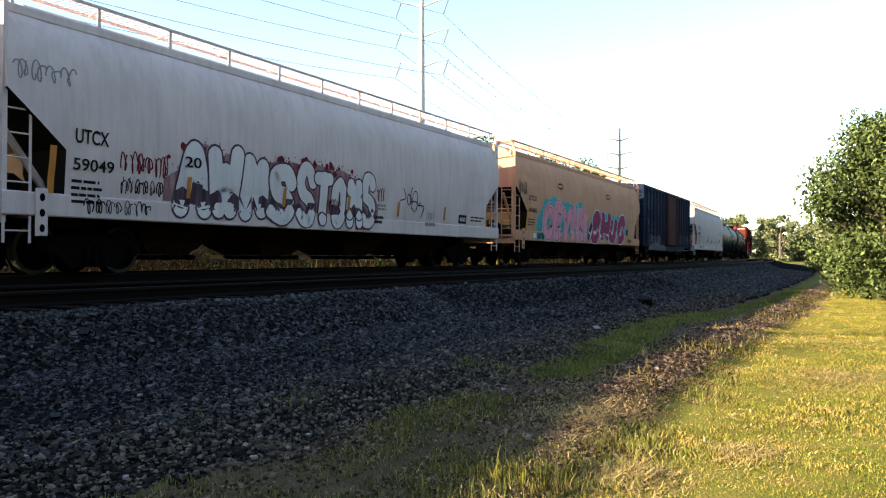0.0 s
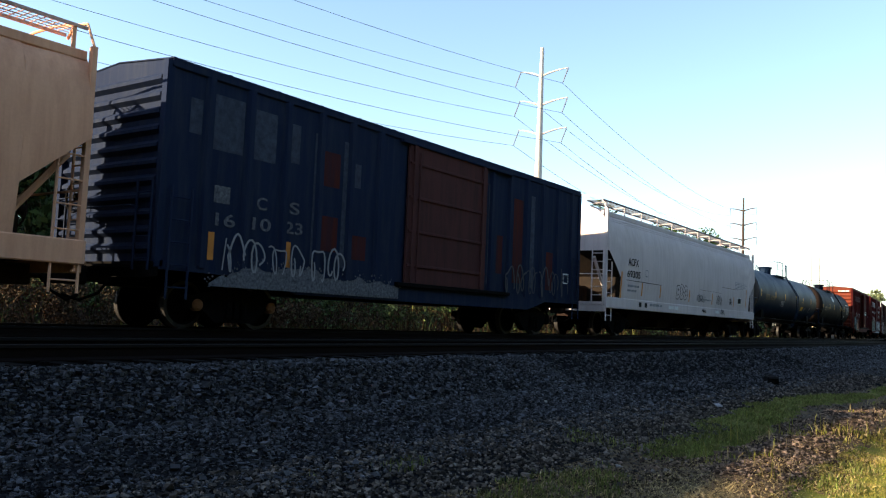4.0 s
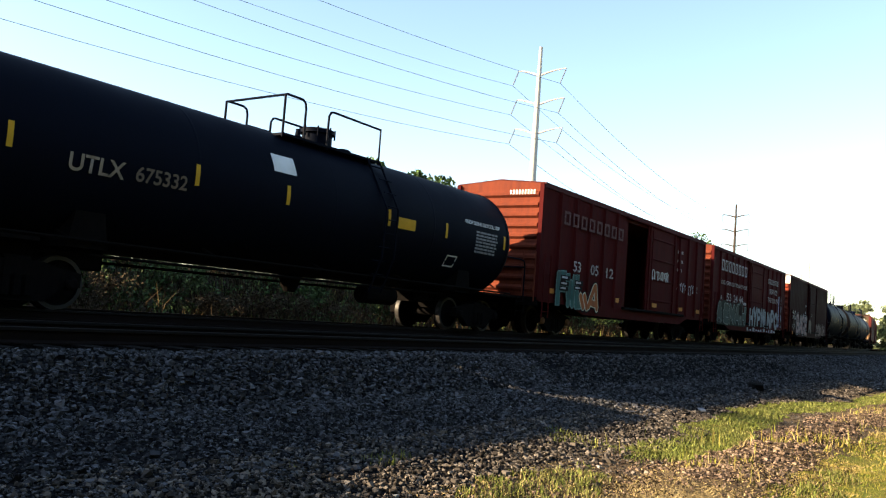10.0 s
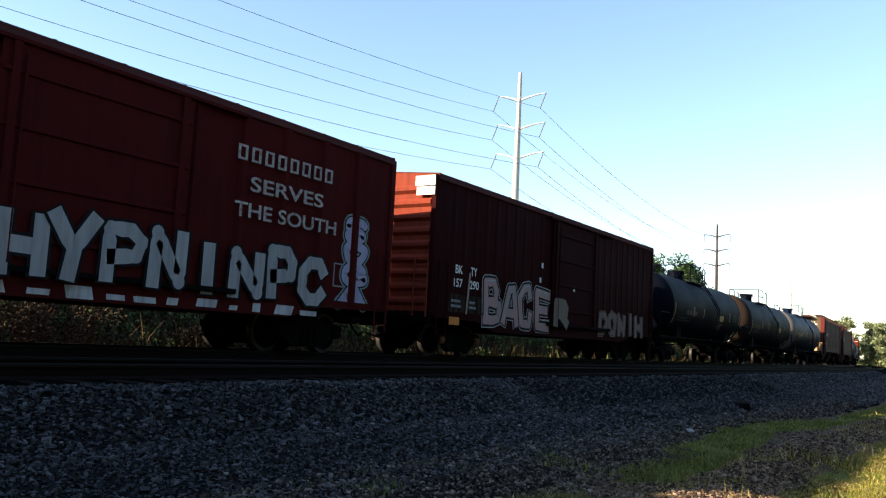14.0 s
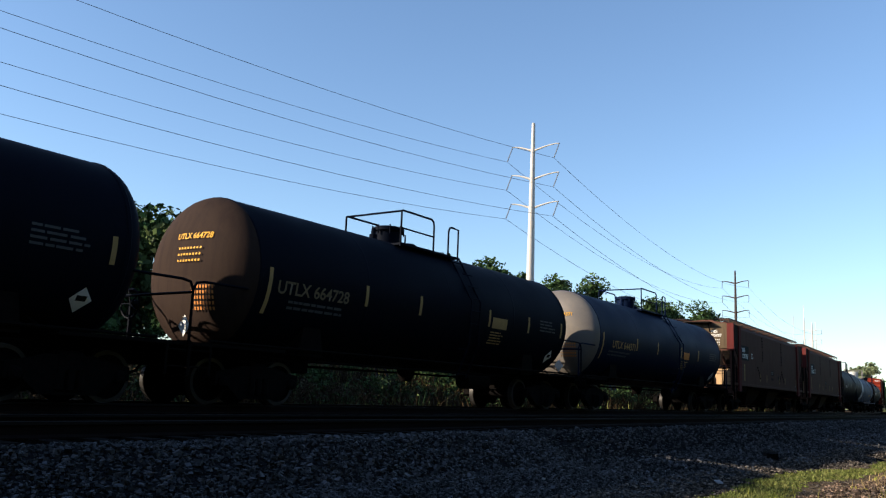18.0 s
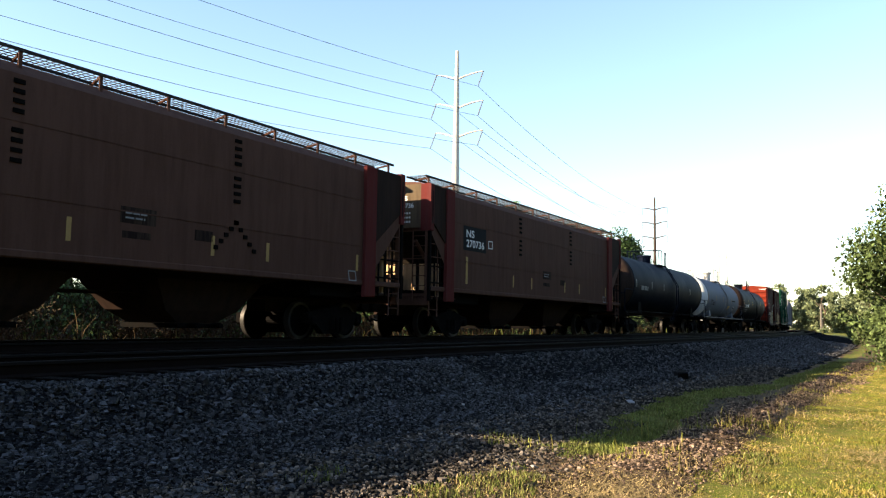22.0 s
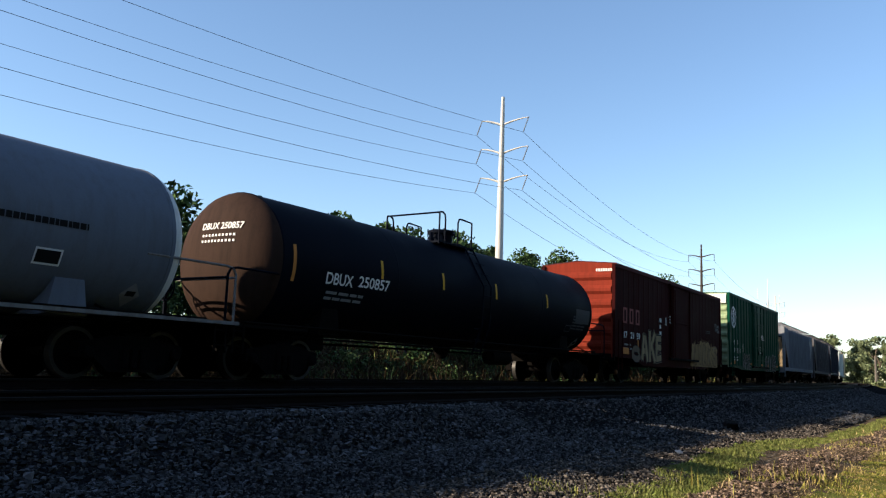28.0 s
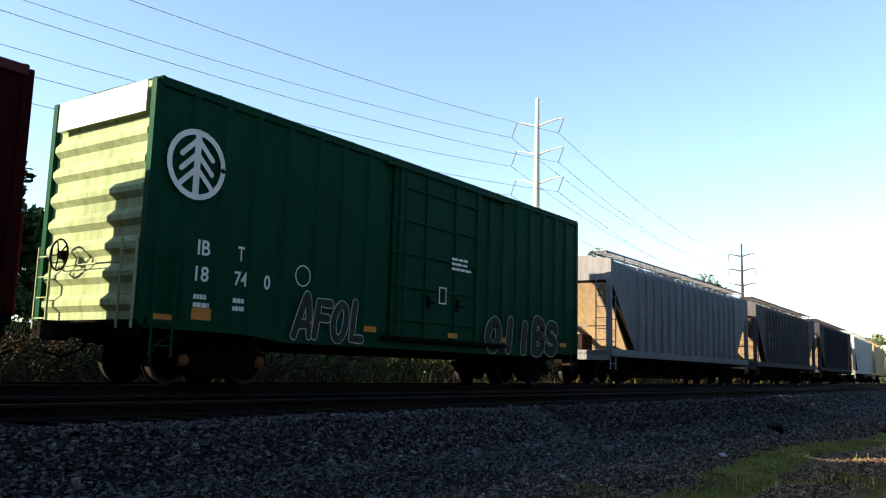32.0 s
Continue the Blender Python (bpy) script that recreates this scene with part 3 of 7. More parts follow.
def power_pole(i):
    x, y, h = POLES[i]
    z0 = float(height(np.array(float(x)), np.array(float(y))))
    a, b = POLES[max(i - 1, 0)], POLES[min(i + 1, len(POLES) - 1)]
    d = Vector((b[0] - a[0], b[1] - a[1], 0)).normalized()
    n = Vector((-d.y, d.x, 0))
    steel = BROWN_POLE if i == 2 else GALV
    root = thing("power_pole", "tall tapered steel power pole with curved arms" if i != 2 else "distant brown power pole with curved arms", "power pole", "power poles", x, y, z0)
    top = EYE + 0.3328 * 80 - z0 if i == 1 else h - 1.0
    part("shaft", Bag().lathe([(0, 0.46), (top * 0.5, 0.35), (top, 0.17), (top + 0.02, 0.0)], 12, axis="z"), steel, root, smooth=True)
    tips = []
    # the arms are swung a little; the strings lean the way the wires pull
    arm_way = Vector((-0.154, 0.988, 0)) if i == 1 else n
    pull = Vector((-0.24, 0.44, 0)) if i == 1 else Vector((0, 0, 0))
    stout = 1.4 if i > 1 else 1.0
    for level in (0, 1, 2):
        za = top - 2.85 - (2.9 if i == 1 else 3.2) * level
        for s in (1, -1):
            arm = Bag()
            reach = (2.15 if s > 0 else 2.7) if i == 1 else 2.75
            pts = [Vector((0, 0, za))] + [arm_way * s * reach * u + Vector((0, 0, za + 0.58 * math.sin(u * 1.5))) for u in (0.2, 0.4, 0.6, 0.8, 1.0)]
            for k in range(5):
                arm.rod(pts[k], pts[k + 1], (0.11 - 0.012 * k) * stout, 8, (0.098 - 0.012 * k) * stout)
            arm_ob = part("arm", arm, steel, root, smooth=True)
            end = pts[-1]
            hang = end + pull + Vector((0, 0, -1.5))
            ins = Bag()
            for k in range(9):
                u, w = end.lerp(hang, k / 9), end.lerp(hang, (k + 0.55) / 9)
                ins.rod(u, w, 0.085 * stout, 6, 0.04)
            ins.rod(end, hang, 0.025 * stout, 5)
            part("insulator", ins, INSUL, arm_ob)
            tips.append(Vector((x, y, z0)) + hang)
    tips.append(Vector((x, y, z0 + top)))
    return tips


ends = [power_pole(i) for i in range(len(POLES))]
line = thing("power_line", "thin overhead conductors of the power line", "power line")
for i in range(len(ends) - 1):
    for k in range(6):
        a, b = ends[i][k], ends[i + 1][k]
        sag = 3.0
        pts = [a.lerp(b, u / 20) - Vector((0, 0, sag * 4 * (u / 20) * (1 - u / 20))) for u in range(21)]
        part("wire", Bag().pipe(pts, 0.018 if i == 0 else 0.02, 5), WIRE, line)
mast = thing("mast", "slender grey steel mast far off", "mast", "", 236, 48, 2)
part("shaft", Bag().lathe([(0, 0.3), (14, 0.22), (26, 0.07)], 8, axis="z"), GALV, mast, smooth=True)
for x, y, h in ((380, 81.5, 38), (400, 76.5, 37)):
    far_mast = thing("mast", "very thin grey mast in the haze", "mast", "", x, y, 2)
    part("shaft", Bag().lathe([(0, 0.3), (h, 0.1)], 6, axis="z"), GALV, far_mast, smooth=True)
old_pole = thing("utility_pole", "short pale wooden utility pole beyond the curve", "utility pole", "", 262, 25.2, 1.5)
part("shaft", Bag().lathe([(0, 0.35), (7, 0.28), (7.02, 0)], 8, axis="z"), TAUPE_WOOD, old_pole, smooth=True)

sign = thing("road_sign", "green road sign on tall posts behind the trees", "road sign", "", 45, 41.0, 2.0)
part("panel", Bag().box(-2.2, 2.2, -0.04, 0.04, 8.2, 10.6, 0.01), GREEN_SIGN, sign)
for k in (-1.5, 1.5):
    part("post", Bag().rod((k, 0.12, 0), (k, 0.12, 10.4), 0.1, 8), GALV, sign)
for k in range(3):
    part("lettering", Bag().box(-1.7, 0.9 - 0.5 * k, -0.048, -0.044, 10.0 - 0.6 * k, 10.25 - 0.6 * k), WHITE_PAINT, sign, "unreadable white words")


# ---- trees ----
def leaf_cloud(centres, radii, n, size, material, name):
    c = rng.integers(0, len(centres), n)
    d = rng.normal(size=(n, 3)); d /= np.linalg.norm(d, axis=1)[:, None]
    r = radii[c] * rng.random(n) ** 0.45
    p = centres[c] + d * r[:, None] * np.array([1, 1, 0.8])
    a = rng.normal(size=(n, 3)); a /= np.linalg.norm(a, axis=1)[:, None]
    b = np.cross(a, rng.normal(size=(n, 3))); b /= np.linalg.norm(b, axis=1)[:, None]
    s = size * rng.uniform(0.6, 1.4, n)[:, None]
    v = np.stack([p - a * s, p + b * s * 0.55, p + a * s, p - b * s * 0.55], 1).reshape(-1, 3)
    f = np.arange(n * 4).reshape(-1, 4)
    return quick_mesh(name, v, f, material)


def tree(h, wide, leaves, size, x, y, leaf=LEAF, label="leafy green tree", low=0.35, group="", clumps=26, z=None):
    z0 = float(height(np.array(float(x)), np.array(float(y)))) if z is None else z
    root = thing("tree", label, "tree", group, x, y, z0 - 0.05)
    bag = Bag()
    bend = rng.normal(size=(4, 2)) * 0.03 * h
    spine = [Vector((0, 0, 0))] + [Vector((bend[k, 0], bend[k, 1], h * 0.2 * (k + 1))) for k in range(4)]
    for k in range(4):
        bag.rod(spine[k], spine[k + 1], h * 0.022 * (1 - 0.22 * k), 7, h * 0.022 * (1 - 0.22 * (k + 1)))
    centres, radii = [], []
    for k in range(clumps):
        a = rng.uniform(0, 6.28)
        u = rng.uniform(low, 1.0)
        reach = wide * math.sqrt(max(0.05, 1 - ((u - 0.55) / 0.62) ** 2)) * rng.uniform(0.45, 1.0)
        c = Vector((math.cos(a) * reach, math.sin(a) * reach, h * u * 0.93))
        j = min(3, int(u * 3.2))
        bag.rod(spine[j], c, h * 0.005, 5, h * 0.0015)
        centres.append(c[:]); radii.append(wide * rng.uniform(0.22, 0.42))
    part("trunk", bag, BARK, root)
    part("crown", leaf_cloud(np.array(centres), np.array(radii), leaves, size, leaf, "crown"), leaf, root)
    return root


tree(7.0, 2.8, 34000, 0.08, 34, -0.65, label="broad leafy tree full to the ground in sunlight", low=0.06, clumps=110, group="verge trees")
tree(4.6, 2.6, 12000, 0.085, 38.5, -0.6, label="bushy young tree beside the verge", low=0.05, clumps=50, group="verge trees")
tree(7.0, 3.6, 12000, 0.10, 44, -3.6, label="tall leafy tree behind the bushes", low=0.1, clumps=50, group="verge trees")
for k in range(15):
    # unseen trees added behind the viewpoint to cut the sky's fill light
    tree(12.5 + (k * 5 % 4), 5.2, 3000, 0.42, -64 + 6.4 * k, -11.5 - 2.6 * (k % 2), leaf=LEAF_DARK, label="tall unseen tree added to hold back sky light", low=0.04, group="verge trees", clumps=44)
# More unseen trees, added to dim the sides of the far cars.
for k in range(22):
    tree(14 + (k * 3 % 4), 5.0, 3000, 0.5, 32 + 5.6 * k, -12.5 - 2.0 * (k % 3), leaf=LEAF_DARK, label="tall unseen tree added to hold back sky light", low=0.04, group="verge trees", clumps=36)
BACK = [(-20, 44, 14), (-3, 43, 12.5), (8, 40, 11.6), (22, 42, 9.4), (30, 41, 11.5), (44, 41, 12.4), (50.5, 40, 13.6), (57, 41, 11.9), (63, 42, 12.3), (72, 41, 12.3), (83.5, 41, 13.6),
        (93, 43, 12.3), (104, 41, 13.8), (112, 42, 14.0), (119, 41, 14.6), (126, 42, 14.4), (133, 42, 13.8), (141, 44, 13.0), (150, 46, 11.0), (165, 50, 10)]
for k, (x, y, h) in enumerate(BACK):
    tree((h - (4.3 if x < 60 else 2.5)) / 0.93, 3.9 + 0.6 * (k % 3), 13000, 0.2, x, y + (k % 2) * 1.5, leaf=LEAF_DARK, label="dark leafy tree rising behind the railway", low=0.2, group="trees behind the railway", clumps=40)
for k in range(22):
    x = 300 + 11 * (k % 4) + (k * 5) % 7
    tree(13 + (k * 7 % 5), 5.5, 2600, 0.5, x, -12 + 3.4 * k, leaf=LEAF_FAR, label="hazy leafy tree beyond the curve", low=0.05, group="trees beyond the curve", clumps=26)


def bush(x, y, h, wide, leaves, size, leaf=LEAF, label="low green bush on the bank"):
    z0 = float(height(np.array(float(x)), np.array(float(y))))
    root = thing("bush", label, "bush", "bushes on the bank", x, y, z0)
    bag, cs, rs = Bag(), [], []
    for k in range(14):
        a, u = rng.uniform(0, 6.28), rng.uniform(0.2, 0.95)
        c = Vector((math.cos(a) * wide * rng.uniform(0.2, 0.8), math.sin(a) * wide * rng.uniform(0.2, 0.8), h * u))
        bag.rod((0, 0, 0), c, 0.018, 5, 0.005)
        cs.append(c[:]); rs.append(0.3 * wide)
    part("stem", bag, BARK, root)
    part("crown", leaf_cloud(np.array(cs), np.array(rs), leaves, size, leaf, "crown"), leaf, root)
    return root


for k in range(24):
    bush(-8 + 3.7 * k + rng.uniform(-1.5, 1.5), 20 + rng.uniform(-1, 3.5) + float(drift(np.array(-8 + 3.7 * k))), rng.uniform(0.9, 2.0), rng.uniform(0.8, 1.4), 700, 0.07, LEAF if k % 2 else LEAF_DARK)
for k in range(8):
    x = 5 + 2.4 * k + rng.uniform(-1, 1)
    bush(x, 18.6 + rng.uniform(-0.8, 1.6) + float(drift(np.array(x))), rng.uniform(0.7, 1.5), rng.uniform(0.9, 1.5), 3200, 0.035, BRUSH, "dry tan brush beside the railway")
for k in range(14):
    x = 46 + 9 * k
    bush(x, 2.0 + 0.06 * (x - 46) + rng.uniform(-1.5, 0.5), rng.uniform(1.2, 2.6), rng.uniform(1.3, 2.2), 900, 0.12, LEAF, "green shrub along the far verge")
for k in range(46):
    x = -50 + 4.4 * k + rng.uniform(-1, 1)
    bush(x, 28.5 + rng.uniform(-1.5, 2.0) + float(drift(np.array(x))), rng.uniform(4.0, 5.4), rng.uniform(3.0, 3.6), 5200, 0.17, LEAF_DARK if k % 4 else LEAF, "dense dark thicket behind the railway")


def undergrowth(name, clumps, leaves, size, leaf, tall, label):
    """A belt of low tangled plants over the bank behind the railway."""
    x = rng.uniform(-14, 100, clumps)
    q = rng.uniform(17.4, 27.5, clumps)
    y = q + drift(x)
    rise = rng.uniform(0.1, 1.0, clumps) * tall * np.interp(q, [17, 20, 27], [0.35, 0.8, 1.6])
    centres = np.stack([x, y, height(x, y) + rise], -1)
    me = leaf_cloud(centres, rng.uniform(0.3, 0.8, clumps), leaves, size, leaf, name)
    return tagged(new(name, me), label, "plants", kind="stuff")


undergrowth("undergrowth", 900, 60000, 0.06, LEAF_DARK, 1.0, "dark tangled plants covering the bank")
undergrowth("undergrowth", 260, 16000, 0.05, LEAF, 1.1, "green leafy weeds on the bank")
undergrowth("dry_undergrowth", 420, 34000, 0.035, BRUSH, 0.8, "dry brown brush on the bank")


# ---- railway cars: running gear ----
# Each car is built about its middle: x along the train, -y towards the verge, z = 0 at the rail top.
def gear_meshes():
    wheel = Bag()
    prof = [(-0.005, 0.0), (-0.005, 0.10), (0.03, 0.13), (0.035, 0.33), (-0.01, 0.355), (-0.01, 0.42), (0.125, 0.43), (0.135, 0.455), (0.16, 0.455), (0.16, 0.36), (0.11, 0.33), (0.10, 0.1), (0.16, 0.09), (0.16, 0.0)]
    wheel.lathe(prof, 28, axis="y")
    wheel.m = [1 if j in (4, 5) else 0 for j in range(len(prof) - 1) for i in range(28)]
    frame_ = Bag()
    frame_.slab([(-1.02, 0.36), (-0.75, 0.36), (-0.45, 0.12), (0.45, 0.12), (0.75, 0.36), (1.02, 0.36), (1.02, 0.58), (0.66, 0.64), (0.36, 0.72), (-0.36, 0.72), (-0.66, 0.64), (-1.02, 0.58)], -0.09, 0.09)
    for k in (-0.17, 0.0, 0.17):
        frame_.lathe([(0.2, 0.07), (0.5, 0.07)], 8, (k, -0.1, 0), axis="z")
    bolster = Bag().box(-0.2, 0.2, -1.1, 1.1, 0.42, 0.78, 0.05)
    bolster.rod((-0.6, -0.6, 0.5), (-0.6, 0.6, 0.5), 0.05).rod((0.6, -0.6, 0.5), (0.6, 0.6, 0.5), 0.05)
    axle = Bag().rod((0, -1.05, 0), (0, 1.05, 0), 0.085, 10)
    cap = Bag().lathe([(-0.09, 0.0), (-0.09, 0.06), (-0.05, 0.105), (0.06, 0.11)], 12, axis="y")
    return (wheel.mesh("wheel", WHEEL, TREAD, smooth=True), frame_.mesh("side_frame", UNDER), bolster.mesh("bolster", UNDER), axle.mesh("axle", WHEEL, smooth=True), cap.mesh("bearing_cap", BEARING, smooth=True), cap.mesh("bearing_cap", UNDER, smooth=True))


GEAR = gear_meshes()


def truck(car, x, orange=False):
    root = part("truck", GEAR[2], None, car, at=pose(x, 0, 0))
    for s in (-1, 1):
        part("side_frame", GEAR[1], None, root, at=pose(0, 1.0 * s, 0, rz=0 if s < 0 else 180))
        for k in (-0.86, 0.86):
            part("wheel", GEAR[0], None, root, at=pose(k, 0.72 * s, 0.42, rz=0 if s < 0 else 180))
            part("bearing_cap", GEAR[4] if orange else GEAR[5], None, root, "orange bearing cap" if orange else "", at=pose(k, 1.08 * s, 0.42, rz=0 if s < 0 else 180))
    for k in (-0.86, 0.86):
        part("axle", GEAR[3], None, root, at=pose(k, 0, 0.42))
    return root


def coupler(car, x, s):
    b = Bag().box(min(x - 0.5 * s, x + 0.35 * s), max(x - 0.5 * s, x + 0.35 * s), -0.09, 0.09, 0.74, 0.94, 0.03)
    b.box(min(x + 0.3 * s, x + 0.62 * s), max(x + 0.3 * s, x + 0.62 * s), -0.17, 0.17, 0.68, 1.0, 0.05)
    part("coupler", b, RUST, car)
    part("brake_hose", Bag().pipe([(x, -0.35, 0.8), (x + 0.2 * s, -0.36, 0.55), (x + 0.5 * s, -0.3, 0.42), (x + 0.75 * s, -0.2, 0.5)], 0.025), UNDER, car)


def car_root(name, label, category):
    return thing(name, label, category, "cars of the freight train")


def ladder(car, x0, x1, y, z0, z1, n, material, name="ladder"):
    b = Bag().rod((x0, y, z0), (x0, y, z1), 0.022).rod((x1, y, z0), (x1, y, z1), 0.022)
    for k in range(n):
        z = z0 + (z1 - z0) * (k + 0.5) / n
        b.rod((x0, y, z), (x1, y, z), 0.014)
    return part(name, b, material, car)


def end_ladder(car, x, y0, y1, z0, z1, n, material):
    b = Bag().rod((x, y0, z0), (x, y0, z1), 0.022).rod((x, y1, z0), (x, y1, z1), 0.022)
    for k in range(n):
        z = z0 + (z1 - z0) * (k + 0.5) / n
        b.rod((x, y0, z), (x, y1, z), 0.014)
    return part("ladder", b, material, car)


def brake_wheel(car, x, y, z, material):
    b = Bag()
    ring = [(x, y + 0.27 * math.cos(a * math.pi / 8), z + 0.27 * math.sin(a * math.pi / 8)) for a in range(17)]
    b.pipe(ring, 0.018, 5)
    for a in range(5):
        b.rod((x, y, z), (x, y + 0.27 * math.cos(a * 1.257), z + 0.27 * math.sin(a * 1.257)), 0.012, 5)
    b.lathe([(0.0, 0.07), (0.12, 0.09)], 8, (x, y, z), axis="x")
    part("brake_wheel", b, material, car)


# ---- lettering and spray paint on the cars ----
def wrapped(verts, skin, lift):
    """Lays flat (x, z) points on a car's side, whose half width at height z is skin(z)."""
    return [(x, -(skin(z) + lift + w), z) for x, w, z in verts]


def words(text, x0, x1, z, h, material, car, skin, name="lettering", label="", slant=0.0):
    """Letters of height h from x0 to x1 with their foot at height z."""
    cu = bpy.data.curves.new("words", "FONT")
    cu.body, cu.size, cu.offset = text, 1.0, 0.016
    ob = bpy.data.objects.new("words", cu)
    scene.collection.objects.link(ob)
    bpy.context.view_layer.update()
    me = bpy.data.meshes.new_from_object(ob.evaluated_get(bpy.context.evaluated_depsgraph_get()))
    bpy.data.objects.remove(ob)
    co = np.array([v.co[:] for v in me.vertices])
    lo, hi = co.min(0), co.max(0)
    co[:, 0] = x0 + (co[:, 0] - lo[0]) / max(hi[0] - lo[0], 1e-6) * (x1 - x0)
    co[:, 1] = z + (co[:, 1] - lo[1]) / max(hi[1] - lo[1], 1e-6) * h
    for v, c in zip(me.vertices, co):
        v.co = (c[0], -(skin(c[1]) + 0.012), c[1])
    me.materials.clear(); me.materials.append(material)
    me.update()
    return part(name, me, material, car, label)


def end_words(text, y0, y1, z, h, material, car, x, name="lettering", label="", bulge=None):
    """Letters on the end that faces back along -x, running from y0 (far) to y1 (near the verge)."""
    ob = words(text, 0, 1, z, h, material, car, lambda q: 0.0, name, label)
    for v in ob.data.vertices:
        y = y0 + (y1 - y0) * v.co.x
        v.co = (x - 0.006 + (bulge(y, v.co.z) if bulge else 0.0), y, v.co.z)
    return ob


def bars(rows, x0, x1, z, h, gap, material, car, skin, name="lettering", label="unreadable small print", ragged=0.3, cells=0.0):
    """Unreadable print: plain bars, broken into word-like lengths."""
    b = Bag()
    r = random.Random(int(x0 * 100) + rows * 7 + int(z * 50))
    for k in range(rows):
        zz = z - k * (h + gap)
        x, end = x0, x1 - (x1 - x0) * ragged * r.random()
        while x < end - 0.03:
            w = min(r.uniform(0.5, 1.3) * (cells or (x1 - x0) * 0.3), end - x)
            v = wrapped([(x, 0, zz), (x + w * 0.86, 0, zz), (x + w * 0.86, 0, zz + h), (x, 0, zz + h)], skin, 0.004)
            b.add(v, [(0, 1, 2, 3)])
            x += w
    return part(name, b, material, car, label)


def patch(x0, x1, z0, z1, material, car, skin, name="reflector", label="", lift=0.004, n=3, tilt=0.0):
    b = Bag()
    for k in range(n):
        a, c = z0 + (z1 - z0) * k / n, z0 + (z1 - z0) * (k + 1) / n
        b.add(wrapped([(x0 + tilt * (a - z0), 0, a), (x1 + tilt * (a - z0), 0, a), (x1 + tilt * (c - z0), 0, c), (x0 + tilt * (c - z0), 0, c)], skin, lift), [(0, 1, 2, 3)])
    return part(name, b, material, car, label)


def framed(x0, x1, z0, z1, material, car, skin, name="label", label="", t=0.03, inner=None):
    b = Bag()
    for q in ((x0, x1, z0, z0 + t), (x0, x1, z1 - t, z1), (x0, x0 + t, z0 + t, z1 - t), (x1 - t, x1, z0 + t, z1 - t)):
        b.add(wrapped([(q[0], 0, q[2]), (q[1], 0, q[2]), (q[1], 0, q[3]), (q[0], 0, q[3])], skin, 0.004), [(0, 1, 2, 3)])
    ob = part(name, b, material, car, label)
    if inner:
        patch(x0 + t, x1 - t, z0 + t, z1 - t, inner, ob, skin, "field", n=2)
    return ob


def ribbon(bag, pts, w, skin, lift):
    """A thick brush stroke along (x, z) points with round ends."""
    p = [Vector((x, z)) for x, z in pts]
    n = len(p)
    left, right = [], []
    for i in range(n):
        d = (p[min(i + 1, n - 1)] - p[max(i - 1, 0)])
        d = d.normalized() if d.length else Vector((1, 0))
        q = Vector((-d.y, d.x)) * (w / 2)
        left.append(p[i] + q); right.append(p[i] - q)
    v = wrapped([(a.x, 0, a.y) for a in left + right], skin, lift)
    bag.add(v, [(i, i + 1, n + i + 1, n + i) for i in range(n - 1)])
    for c in (p[0], p[-1]):
        disc = [(c.x + w / 2 * math.cos(k * math.pi / 5), 0, c.y + w / 2 * math.sin(k * math.pi / 5)) for k in range(10)]
        bag.add(wrapped(disc, skin, lift + 0.0004), [tuple(range(10))])


def curve_through(pts, steps=5):
    out = []
    for i in range(len(pts) - 1):
        p0, p1, p2, p3 = pts[max(i - 1, 0)], pts[i], pts[i + 1], pts[min(i + 2, len(pts) - 1)]
        for k in range(steps):
            t = k / steps
            out.append(tuple(0.5 * (2 * p1[j] + (p2[j] - p0[j]) * t + (2 * p0[j] - 5 * p1[j] + 4 * p2[j] - p3[j]) * t * t + (3 * p1[j] - p0[j] - 3 * p2[j] + p3[j]) * t ** 3) for j in (0, 1)))
    out.append(pts[-1])
    return out


